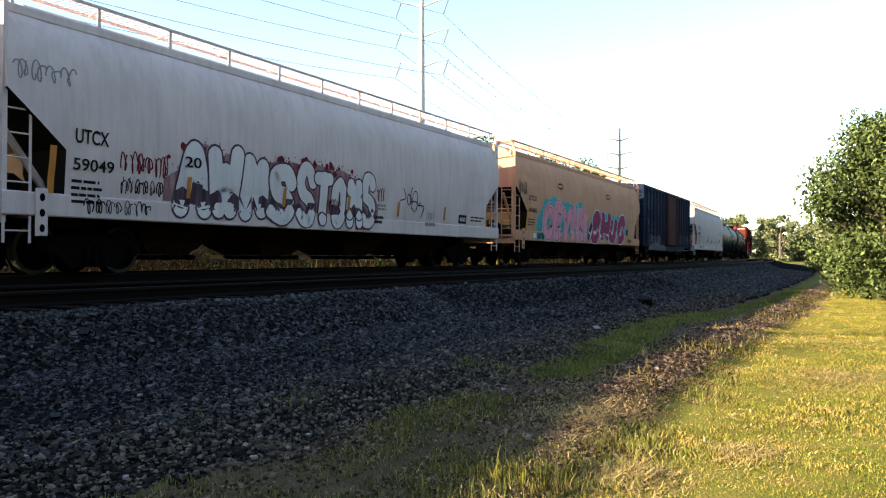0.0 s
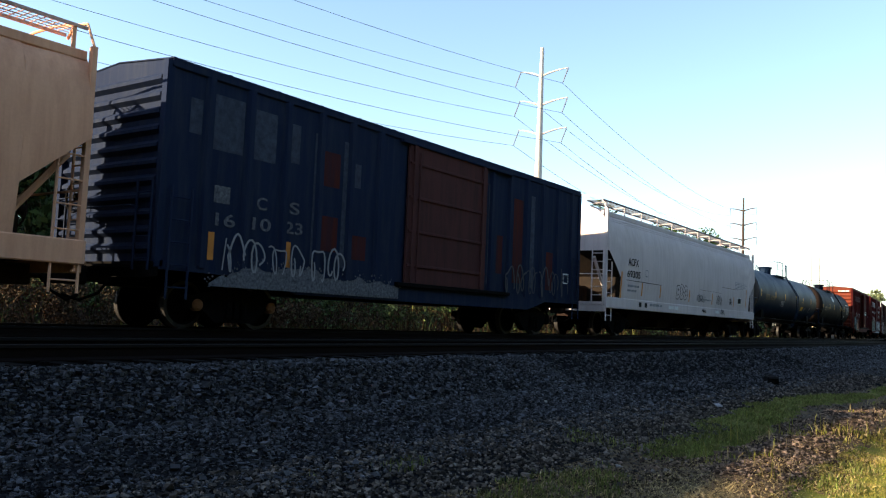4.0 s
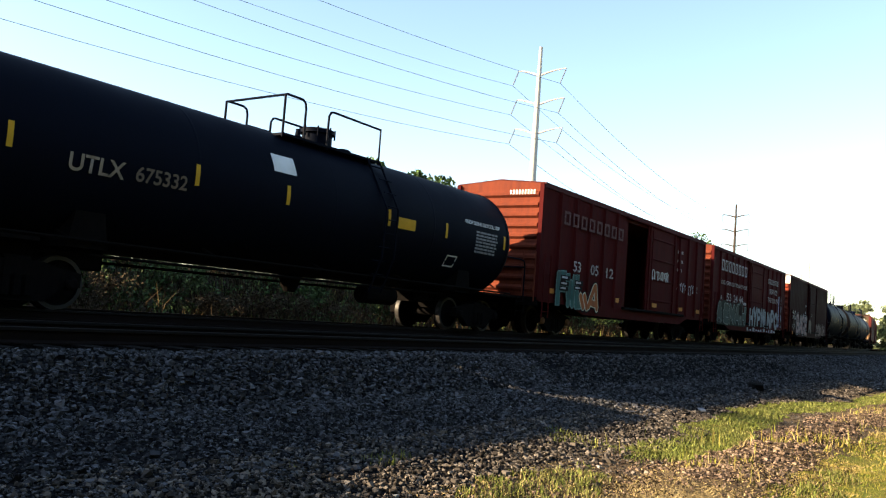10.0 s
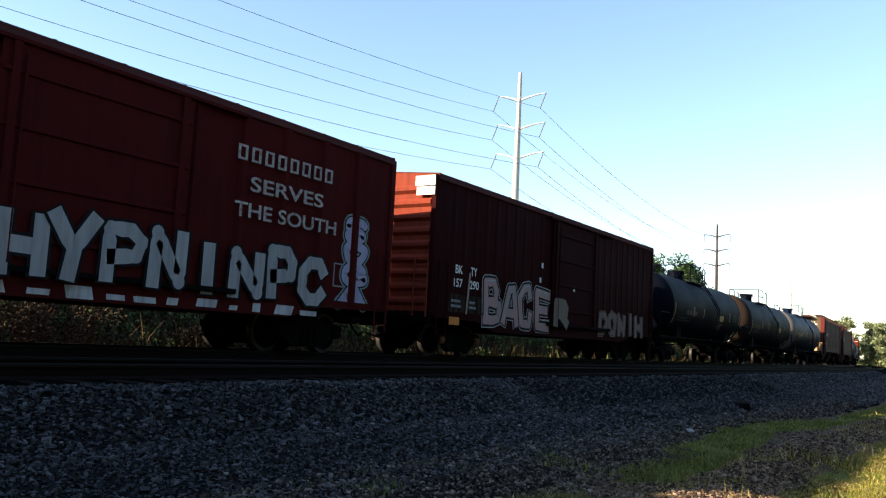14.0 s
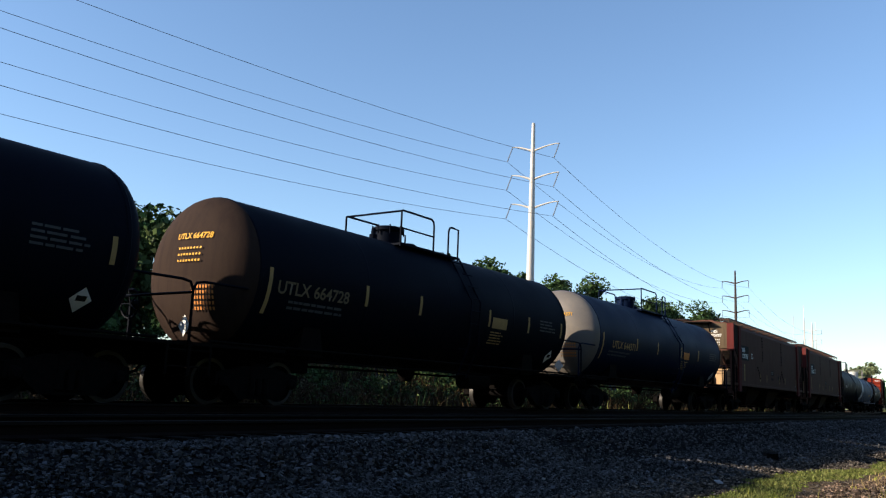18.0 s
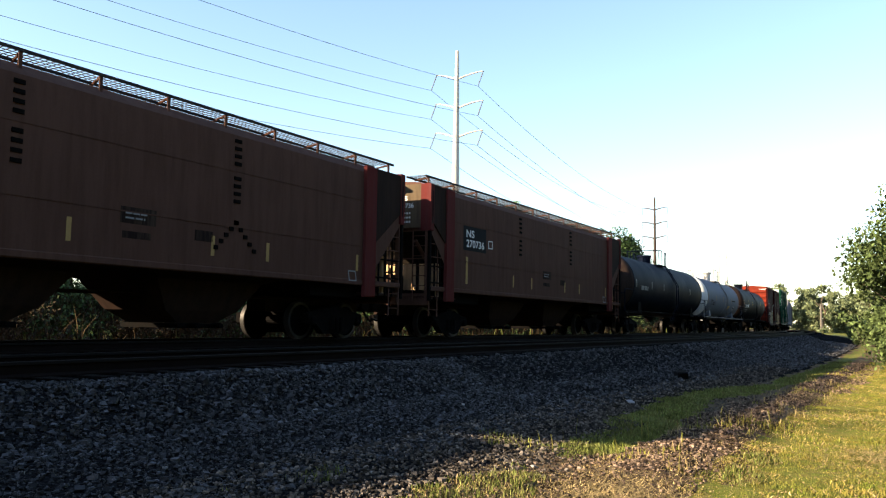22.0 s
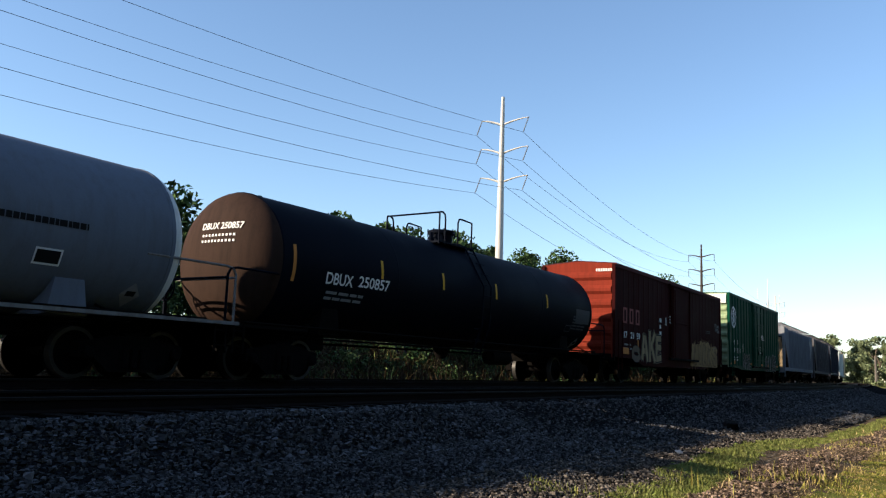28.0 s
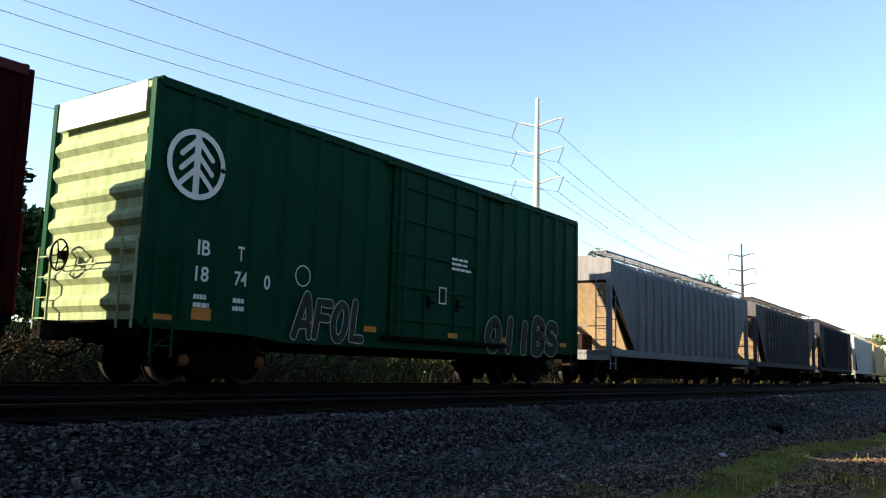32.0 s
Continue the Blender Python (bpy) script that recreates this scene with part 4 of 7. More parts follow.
STROKES = {
    "A": [[(0, 0), (0.4, 1), (0.6, 1), (1, 0)], [(0.2, 0.33), (0.8, 0.33)]],
    "B": [[(0.08, 0), (0.08, 1), (0.6, 1), (0.86, 0.85), (0.8, 0.62), (0.4, 0.52)], [(0.45, 0.52), (0.92, 0.4), (0.92, 0.14), (0.65, 0), (0.08, 0)]],
    "C": [[(0.98, 0.78), (0.75, 1), (0.32, 1), (0.05, 0.72), (0.05, 0.26), (0.32, 0), (0.75, 0), (0.98, 0.22)]],
    "D": [[(0.08, 0), (0.08, 1), (0.55, 1), (0.92, 0.74), (0.92, 0.26), (0.55, 0), (0.08, 0)]],
    "E": [[(0.95, 1), (0.1, 1), (0.1, 0), (0.95, 0)], [(0.1, 0.52), (0.75, 0.52)]],
    "F": [[(0.95, 1), (0.1, 1), (0.1, 0)], [(0.1, 0.55), (0.8, 0.55)]],
    "G": [[(0.95, 0.8), (0.7, 1), (0.3, 1), (0.05, 0.7), (0.05, 0.28), (0.3, 0), (0.72, 0), (0.95, 0.2), (0.95, 0.45), (0.55, 0.45)]],
    "H": [[(0.1, 0), (0.1, 1)], [(0.9, 0), (0.9, 1)], [(0.1, 0.48), (0.9, 0.48)]],
    "I": [[(0.5, 0), (0.5, 1)]],
    "K": [[(0.1, 0), (0.1, 1)], [(0.95, 1), (0.2, 0.45)], [(0.35, 0.55), (0.98, 0)]],
    "L": [[(0.12, 1), (0.12, 0), (0.95, 0.02)]],
    "M": [[(0.02, 0), (0.15, 1), (0.5, 0.3), (0.85, 1), (0.98, 0)]],
    "N": [[(0.08, 0), (0.12, 1), (0.85, 0.05), (0.92, 1)]],
    "O": [[(0.5, 1), (0.12, 0.82), (0.05, 0.4), (0.3, 0.02), (0.7, 0.02), (0.95, 0.4), (0.88, 0.82), (0.5, 1)]],
    "P": [[(0.12, 0), (0.12, 1), (0.65, 1), (0.92, 0.8), (0.85, 0.5), (0.2, 0.42)]],
    "R": [[(0.1, 0), (0.1, 1), (0.65, 1), (0.9, 0.78), (0.75, 0.5), (0.2, 0.45)], [(0.5, 0.45), (0.98, 0)]],
    "S": [[(0.95, 0.82), (0.7, 1), (0.3, 1), (0.08, 0.78), (0.25, 0.55), (0.75, 0.45), (0.92, 0.22), (0.7, 0), (0.25, 0), (0.02, 0.16)]],
    "T": [[(0, 0.95), (1, 1)], [(0.5, 0.97), (0.46, 0)]],
    "U": [[(0.06, 1), (0.1, 0.2), (0.35, 0), (0.7, 0.02), (0.92, 0.25), (0.92, 1)]],
    "W": [[(0, 1), (0.2, 0), (0.5, 0.7), (0.78, 0), (1, 1)]],
    "Y": [[(0.02, 1), (0.48, 0.45), (0.98, 1)], [(0.48, 0.5), (0.4, 0)]],
}


def brush(bag, pts, w, skin, lift, square):
    """One sprayed stroke that follows the car's skin, with square or round ends and round bends."""
    p = [Vector(q) for q in pts]
    if square:
        p[0] = p[0] + (p[0] - p[1]).normalized() * w * 0.3
        p[-1] = p[-1] + (p[-1] - p[-2]).normalized() * w * 0.3
    fine = []
    for a, b in zip(p, p[1:]):
        m = max(1, int((b - a).length / 0.14))
        fine += [a.lerp(b, j / m) for j in range(m)]
    fine.append(p[-1])
    n = len(fine)
    left, right = [], []
    for i in range(n):
        d = (fine[min(i + 1, n - 1)] - fine[max(i - 1, 0)])
        d = d.normalized() if d.length else Vector((1, 0))
        q = Vector((-d.y, d.x)) * (w / 2)
        left.append(fine[i] + q); right.append(fine[i] - q)
    bag.add(wrapped([(v.x, 0, v.y) for v in left + right], skin, lift), [(i, i + 1, n + i + 1, n + i) for i in range(n - 1)])
    for k, c in enumerate(p[1:-1] if square else p):
        disc = [(c.x + w / 2 * math.cos(j * math.pi / 6), 0, c.y + w / 2 * math.sin(j * math.pi / 6)) for j in range(12)]
        bag.add(wrapped(disc, skin, lift + 0.0002 * (k % 4 + 1)), [tuple(range(12))])


def cloud(x0, x1, z0, z1, car, skin, material, seed=0, jag=0.12, name="graffiti_cloud", label="sprayed cloud of paint", drip=0):
    """A sprayed backing with a ragged top and tapering ends."""
    r = random.Random(seed)
    n = int((x1 - x0) / 0.09)
    p1, p2, p3 = (r.uniform(0, 6) for _ in range(3))
    tops = []
    for k in range(n + 1):
        u = k / n
        taper = min(1.0, 0.35 + 5 * u, 0.35 + 5 * (1 - u))
        wave = 0.5 * math.sin(u * 11 + p1) + 0.3 * math.sin(u * 23 + p2) + 0.2 * math.sin(u * 47 + p3) + r.uniform(-0.35, 0.35)
        tops.append(z0 + (z1 - z0) * taper + jag * wave)
    v = []
    for lv in range(9):
        v += [(x0 + (x1 - x0) * k / n, 0, z0 + (tops[k] - z0) * lv / 8) for k in range(n + 1)]
    bag = Bag().add(wrapped(v, skin, 0.0024), [(m * (n + 1) + k, m * (n + 1) + k + 1, (m + 1) * (n + 1) + k + 1, (m + 1) * (n + 1) + k) for m in range(8) for k in range(n)])
    for k in range(n * 2):
        x = r.uniform(x0 - 0.1, x1 + 0.1)
        z = float(np.interp(x, [x0, x1], [0, n]))
        z = tops[min(n, max(0, int(z)))] + r.gauss(0.05, 0.06)
        d = r.uniform(0.008, 0.026)
        bag.add(wrapped([(x + d * math.cos(j * 1.05), 0, z + d * math.sin(j * 1.05)) for j in range(6)], skin, 0.0026), [tuple(range(6))])
    for k in range(drip):
        x = r.uniform(x0 + 0.2, x1 - 0.2)
        d = r.uniform(0.1, 0.3)
        bag.add(wrapped([(x, 0, z0 - d), (x + 0.02, 0, z0 - d), (x + 0.03, 0, z0), (x - 0.01, 0, z0)], skin, 0.0028), [(0, 1, 2, 3)])
    return part(name, bag, material, car, label)


def piece(text, x0, x1, z0, z1, car, skin, fill, edge, outer=None, seed=0, fat=0.36, line=0.04, halo=0.05, slant=0.0, square=True, label="spray-painted graffiti", wobble=0.06, shine=None):
    """Graffiti letters, each a fat stroke in its fill colour over an outline and a wider halo."""
    r = random.Random(seed)
    n = len(text)
    w = (x1 - x0) / n
    h = z1 - z0
    thick = fat * w
    layers = ([(outer, line + halo)] if outer else []) + [(edge, line), (fill, 0.0)]
    root = None
    for k, ch in enumerate(text):
        tall, low = h * r.uniform(0.9, 1.06), h * r.uniform(0.0, 0.05)
        size, lean = w * r.uniform(0.86, 1.0) - thick * 0.55, slant + r.uniform(-0.5, 0.5) * wobble
        at = x0 + w * k + thick * 0.45
        lines = []
        for stroke in STROKES[ch]:
            pts = [(at + size * (u + r.uniform(-1, 1) * wobble) + lean * v * h, z0 + low + thick / 2 + max(tall - thick, 0.1) * min(max(v + r.uniform(-1, 1) * wobble * 0.6, 0), 1.08)) for u, v in stroke]
            lines.append(curve_through(pts, 4) if not square and len(pts) > 3 else pts)
        g = Bag()
        up = 0.004 + 0.011 * (k % 2)
        for m, (_, grow) in enumerate(layers):
            g.now = m
            lift = up + 0.0028 * m
            for j, pts in enumerate(lines):
                clipped = [(x, max(z, z0 + (thick / 2 + grow) * 0.8)) for x, z in pts]
                brush(g, clipped, thick + 2 * grow, skin, lift + 0.0006 * j, square)
        if shine:
            g.now = len(layers)
            for pts in lines[:1]:
                brush(g, [(x + 0.03, z + thick * 0.22) for x, z in pts[:max(2, len(pts) // 2)]], 0.03, skin, up + 0.0028 * len(layers) + 0.001, False)
        mats = [c for c, _ in layers] + ([shine] if shine else [])
        ob = part("graffiti" if root is None else "graffiti_letter", g, mats, root or car, label if root is None else "")
        root = root or ob
    return root


def tag(x0, x1, z0, z1, car, skin, material, seed=0, thick=0.05, name="graffiti_tag", label="scrawled spray-paint tag", count=4):
    """A looping scrawl in a few strokes."""
    r = random.Random(seed)
    bag = Bag()
    w, h = (x1 - x0) / count, z1 - z0
    for k in range(count):
        turns, ph, amp = r.uniform(1.1, 2.3), r.uniform(0, 6), r.uniform(0.3, 0.5)
        pts = []
        for i in range(26):
            u = i / 25
            x = x0 + w * (k + 0.15 + 0.7 * u) + w * 0.2 * math.sin(6.28 * turns * u + ph)
            z = z0 + h * (0.5 + amp * math.cos(6.28 * turns * u * 0.9 + ph + 0.6) + 0.12 * math.sin(17 * u + ph))
            pts.append((x, z))
        ribbon(bag, pts, thick * r.uniform(0.6, 0.95), skin, 0.004 + 0.0006 * (k % 3))
        if r.random() < 0.25:
            x = x0 + w * (k + r.random())
            ribbon(bag, [(x, z0 + h * r.uniform(0, 0.3)), (x + w * r.uniform(-0.2, 0.2), z0 + h * r.uniform(0.8, 1.1))], thick * 0.55, skin, 0.0052)
    return part(name, bag, material, car, label)


# ---- boxcars ----
def boxcar(label, length, eave, paint_mat, end_mat, roof_mat, posts, door, opening=None, door_ribs=4, sill_drop=0.35, floor=1.05, ridge=0.13, half=1.5, proud=0.07, end_ribs=11, drop_at=2.6, door_bars=0):
    """Ribbed steel boxcar; door is the span of the sliding door, opening that of the doorway."""
    car = car_root("boxcar", label, "boxcar")
    a, b = -length / 2, length / 2
    o0, o1 = opening or door
    t = 0.05
    for s in (-1, 1):
        for p0, p1, q0, q1 in ((a, o0, floor, eave), (o1, b, floor, eave), (o0, o1, eave - 0.3, eave), ):
            y0, y1 = sorted((s * half, s * (half - t)))
            part("side_panel", Bag().box(p0, p1, y0, y1, q0, q1), paint_mat, car)
        for x in posts:
            if o0 - 0.05 < x < o1 + 0.05:
                continue
            y = s * half
            sec = [(x - 0.11, y), (x - 0.06, y + s * proud), (x + 0.06, y + s * proud), (x + 0.11, y)]
            bag = Bag().add([(px, py, z) for z in (floor, eave - 0.12) for px, py in sec], [(0, 1, 5, 4), (1, 2, 6, 5), (2, 3, 7, 6), (4, 5, 6, 7), (3, 2, 1, 0)])
            part("side_post", bag, paint_mat, car)
        y0, y1 = sorted((s * (half - 0.02), s * (half + 0.045)))
        part("top_chord", Bag().box(a, b, y0, y1, eave - 0.14, eave + 0.02, 0.015), roof_mat, car)
        drop = Bag().slab([(a, floor + 0.06), (b, floor + 0.06), (b, floor - 0.08), (b - drop_at + 0.5, floor - 0.1), (b - drop_at - 0.5, floor - sill_drop), (a + drop_at + 0.5, floor - sill_drop), (a + drop_at - 0.5, floor - 0.1), (a, floor - 0.08)], *sorted((s * (half - 0.03), s * (half + 0.03))))
        part("side_sill", drop, paint_mat, car)
        # sliding door with its ribs and locking bars
        d0, d1 = door
        y = s * (half + 0.03)
        leaf = Bag().box(d0, d1, *sorted((y, y + s * 0.05)), floor + 0.08, eave - 0.2)
        leaf_ob = part("door", leaf, paint_mat, car)
        for k in range(door_ribs):
            z = floor + 0.08 + (eave - floor - 0.3) * (k + 0.5) / door_ribs
            part("door_rib", Bag().box(d0 + 0.03, d1 - 0.03, *sorted((y + s * 0.05, y + s * 0.085)), z - 0.035, z + 0.035, 0.012), paint_mat, leaf_ob)
        for k in range(2):
            x = d0 + (d1 - d0) * (0.06 + 0.88 * k)
            part("door_post", Bag().box(x - 0.06, x + 0.06, *sorted((y + s * 0.05, y + s * 0.1)), floor + 0.08, eave - 0.2), paint_mat, leaf_ob)
        for k in range(door_bars):
            x = d0 + (d1 - d0) * (k + 1) / (door_bars + 1)
            part("door_bar", Bag().box(x - 0.03, x + 0.03, *sorted((y + s * 0.05, y + s * 0.095)), floor + 0.08, eave - 0.2), paint_mat, leaf_ob)
            part("lock_handle", Bag().rod((x + 0.1, y + s * 0.1, floor + 0.9), (x + 0.32, y + s * 0.12, floor + 0.9), 0.025).box(x + 0.02, x + 0.14, *sorted((y + s * 0.05, y + s * 0.12)), floor + 0.75, floor + 1.05), UNDER, leaf_ob)
        part("door_track", Bag().box(min(d0, o0) - 0.3, max(d1, o1) + 1.2, *sorted((s * (half + 0.02), s * (half + 0.14))), floor - 0.02, floor + 0.07, 0.01), UNDER, car)
        part("door_track", Bag().box(min(d0, o0) - 0.3, max(d1, o1) + 1.2, *sorted((s * (half + 0.02), s * (half + 0.13))), eave - 0.2, eave - 0.13, 0.01), paint_mat, car)
        part("lock_rod", Bag().rod((d0 + 0.35, y + s * 0.1, floor + 0.1), (d0 + 0.35, y + s * 0.1, eave - 0.35), 0.02), paint_mat, leaf_ob)
    part("floor", Bag().box(a + 0.02, b - 0.02, -half + t, half - t, floor - 0.02, floor + 0.06), UNDER, car)
    part("centre_sill", Bag().box(a + 0.1, b - 0.1, -0.3, 0.3, floor - 0.36, floor - 0.02), UNDER, car)
    for k in range(9):
        x = a + 2.4 + (length - 4.8) * k / 8
        part("cross_beam", Bag().box(x - 0.06, x + 0.06, -half + 0.05, half - 0.05, floor - 0.26, floor - 0.03), UNDER, car)
    for s in (-1, 1):
        x = s * length / 2
        x0, x1 = sorted((x, x - s * t))
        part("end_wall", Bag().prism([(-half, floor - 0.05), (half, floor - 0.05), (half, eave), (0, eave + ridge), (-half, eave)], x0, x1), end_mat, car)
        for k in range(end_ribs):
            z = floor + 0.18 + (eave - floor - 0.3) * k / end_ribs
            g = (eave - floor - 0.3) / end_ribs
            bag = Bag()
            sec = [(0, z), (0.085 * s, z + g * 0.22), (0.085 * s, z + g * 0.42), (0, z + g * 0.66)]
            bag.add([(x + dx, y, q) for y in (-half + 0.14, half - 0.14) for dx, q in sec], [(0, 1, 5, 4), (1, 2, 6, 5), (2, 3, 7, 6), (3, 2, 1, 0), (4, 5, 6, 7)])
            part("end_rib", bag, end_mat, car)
        for k in (-1, 1):
            part("corner_post", Bag().box(*sorted((x - s * 0.06, x + s * 0.09)), *sorted((k * (half - 0.1), k * (half + 0.03))), floor - 0.05, eave - 0.02, 0.02), paint_mat, car)
        part("end_sill", Bag().box(*sorted((x, x + s * 0.12)), -half, half, floor - 0.22, floor + 0.04, 0.02), UNDER, car)
        end_ladder(car, x + s * 0.16, -half + 0.06, -half + 0.46, floor - 0.1, floor + 1.35, 4, end_mat)
        end_ladder(car, x + s * 0.16, half - 0.46, half - 0.06, floor - 0.1, floor + 1.35, 4, end_mat)
        ladder(car, x - s * 0.5, x - s * 0.1, -half - 0.1, floor - 0.55, floor + 1.3, 5, paint_mat)
        part("crossover_step", Bag().box(*sorted((x + s * 0.14, x + s * 0.4)), -half + 0.5, half - 0.5, floor - 0.06, floor - 0.02), UNDER, car)
        part("grab_iron", Bag().pipe([(x + s * 0.02, -0.9, floor + 0.95), (x + s * 0.17, -0.9, floor + 0.97), (x + s * 0.17, 0.9, floor + 0.97), (x + s * 0.02, 0.9, floor + 0.95)], 0.016, 5), end_mat, car)
        coupler(car, x + s * 0.1, s)
        truck(car, s * (length / 2 - 2.0), orange=s < 0)
    brake_wheel(car, -length / 2 - 0.3, 0.55, floor + 1.15, UNDER)
    sheet = [(-half - 0.05, eave), (0, eave + ridge), (half + 0.05, eave), (half + 0.05, eave - 0.02), (0, eave + ridge - 0.02), (-half - 0.05, eave - 0.02)]
    part("roof", Bag().prism(sheet, a, b), roof_mat, car)
    seam = [(-half - 0.05, eave), (0, eave + ridge), (half + 0.05, eave), (half + 0.05, eave + 0.022), (0, eave + ridge + 0.022), (-half - 0.05, eave + 0.022)]
    for k in range(14):
        x = a + 0.04 + (length - 0.08) * k / 13
        part("roof_seam", Bag().prism(seam, x - 0.03, x + 0.03), roof_mat, car)
    return car


def flat(y):
    return lambda z: y


# ---- covered hoppers ----
def hopper(label, length, paint_mat, under_mat, roof_mat, profile, sill=(0.93, 1.3), cut=(2.87, 1.08), bays=4, walkway=True, ribs=0, roof_z=4.42, seams=(), lift=0.13, roof_edge=None, deck=None):
    """Covered hopper: lofted body with sloped ends, side sills, end cages, bays under the floor. profile: (height, half width) from the sill up."""
    car = car_root("covered_hopper", label, "hopper car")
    a, b = -length / 2, length / 2
    hs, ws = [p[0] for p in profile], [p[1] for p in profile]
    shell = lambda z: float(np.interp(z, hs, ws))
    skin = lambda z: ws[0] + 0.032 if z < sill[1] + 0.01 else shell(z)
    top = hs[-1]
    deck = deck or sill[0]
    cut_z, cut_x = cut
    bulkhead = roof_z > 4.41
    ends = [0.05, cut_x * 0.34, cut_x * 0.67, cut_x] if not bulkhead else [0.05, cut_x * 0.5, cut_x, cut_x + 0.01]
    stations = [a + d for d in ends] + [a + cut_x + (length - 2 * cut_x) * k / 10 for k in range(1, 10)] + [b - d for d in reversed(ends)]
    levels = 12
    v = []
    for x in stations:
        d = min(x - a, b - x)
        if bulkhead:
            # the slope stops at an upright plate that drops to the sill
            z0 = cut_z - 0.8 * d if d < cut_x + 0.005 else sill[1] - 0.1
        else:
            z0 = sill[1] - 0.1 + (cut_z - sill[1] + 0.1) * max(0.0, 1 - (d - 0.05) / (cut_x - 0.05))
        zs = [z0 + (top - z0) * k / levels for k in range(levels + 1)]
        right = [(x, -shell(z), z) for z in zs]
        v += right + [(x, 0, roof_z)] + [(x, -p[1], p[2]) for p in reversed(right)]
    n = 2 * levels + 3
    bag = Bag().add(v, [(j * n + i, j * n + (i + 1) % n, (j + 1) * n + (i + 1) % n, (j + 1) * n + i) for j in range(len(stations) - 1) for i in range(n)] + [tuple(range(n)), tuple(range((len(stations) - 1) * n, len(stations) * n))])
    # Underside faces take the shade-toned material.
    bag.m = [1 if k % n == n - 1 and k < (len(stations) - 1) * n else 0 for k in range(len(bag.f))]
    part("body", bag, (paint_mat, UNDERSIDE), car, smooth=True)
    for s in (-1, 1):
        for zc in seams:
            part("roof_seam", Bag().box(a + 0.06, b - 0.06, *sorted((s * (skin(zc) - 0.02), s * (skin(zc) + 0.010))), zc - 0.012, zc + 0.01), paint_mat, car)
        y0, y1 = sorted((s * (ws[0] - 0.06), s * (ws[0] + 0.03)))
        part("side_sill", Bag().box(a, b, y0, y1, sill[0], sill[1], 0.02), paint_mat, car)
        for k in range(ribs):
            x = a + cut_x + 0.2 + (length - 2 * cut_x - 0.4) * k / (ribs - 1)
            rb = Bag()
            zs = [sill[1], 2.0, 3.0, 3.8, top - 0.12]
            for z0, z1 in zip(zs, zs[1:]):
                rb.add([(x - 0.05, s * skin(z0), z0), (x + 0.05, s * skin(z0), z0), (x + 0.05, s * (skin(z0) + 0.09), z0), (x - 0.05, s * (skin(z0) + 0.09), z0),
                        (x - 0.05, s * skin(z1), z1), (x + 0.05, s * skin(z1), z1), (x + 0.05, s * (skin(z1) + 0.09), z1), (x - 0.05, s * (skin(z1) + 0.09), z1)], [(2, 3, 7, 6), (0, 3, 7, 4), (1, 2, 6, 5)])
            part("side_rib", rb, paint_mat, car)
    # roof walkway on brackets
    if walkway:
        for s in (-1, 1):
            w = Bag()
            y0, y1 = s * 0.74, s * 1.34
            zt = roof_z + lift
            for y in (y0, y1):
                w.box(a + 0.1, b - 0.1, y - 0.02, y + 0.02, zt - 0.05, zt)
            nn = int(length / 0.11)
            for k in range(nn):
                x = a + 0.15 + (length - 0.3) * k / nn
                w.box(x - 0.008, x + 0.008, *sorted((y0, y1)), zt - 0.014, zt - 0.004)
            for k in range(4):
                y = y0 + (y1 - y0) * (k + 1) / 5
                w.box(a + 0.12, b - 0.12, y - 0.005, y + 0.005, zt - 0.012, zt - 0.002)
            part("walkway", w, roof_mat, car, "open steel roof grating")
            if roof_z > 4.41:
                # Added strip stands for the light caught by the roof's curve.
                part("roof_edge", Bag().box(a + 0.08, b - 0.08, *sorted((s * 1.27, s * 1.345)), top - 0.3, top - 0.15, 0.015), roof_edge or paint_mat, car, "raised strip for the light along the roof edge")
            for k in range(12):
                x = a + 0.3 + (length - 0.6) * k / 11
                part("walkway_bracket", Bag().box(x - 0.03, x + 0.03, s * 1.32 - 0.015, s * 1.32 + 0.015, top - 0.28, zt, 0).rod((x, s * 1.3, zt - 0.06), (x + 0.25, s * 0.72, zt - 0.06), 0.025), paint_mat, car)
        part("hatch", Bag().box(a + 1.2, b - 1.2, -0.35, 0.35, roof_z - 0.05, roof_z + 0.12, 0.05), paint_mat, car, "long roof hatch")
    for s in (-1, 1):
        x = s * length / 2
        # end cage
        for y in (-ws[0] + 0.05, ws[0] - 0.05):
            part("end_post", Bag().box(*sorted((x - s * 0.02, x - s * 0.1)), y - 0.05, y + 0.05, deck, top - 0.1), paint_mat, car)
            ladder(car, x - s * 0.5, x - s * 0.06, y - (0.03 if y < 0 else -0.03), deck - 0.42, 3.1, 7, paint_mat)
            part("slope_brace", Bag().rod((x - s * 0.1, y * 0.7, cut_z - 0.25), (x - s * (cut_x + 0.1), y * 0.7, sill[1]), 0.06, 6), paint_mat, car)
        end_ladder(car, x + s * 0.02, -ws[0] + 0.1, -ws[0] + 0.5, deck, cut_z, 7, paint_mat)
        part("end_platform", Bag().box(*sorted((x - s * 1.6, x)), -ws[0] + 0.04, ws[0] - 0.04, deck + 0.06, deck + 0.12), under_mat, car)
        part("end_sill", Bag().box(*sorted((x - s * 0.12, x)), -ws[0] + 0.04, ws[0] - 0.04, deck - 0.12, deck + 0.2, 0.02), paint_mat, car)
        part("end_rail", Bag().pipe([(x - s * 0.05, -ws[0] + 0.05, sill[1] + 0.75), (x - s * 0.05, ws[0] - 0.05, sill[1] + 0.75)], 0.02), paint_mat, car)
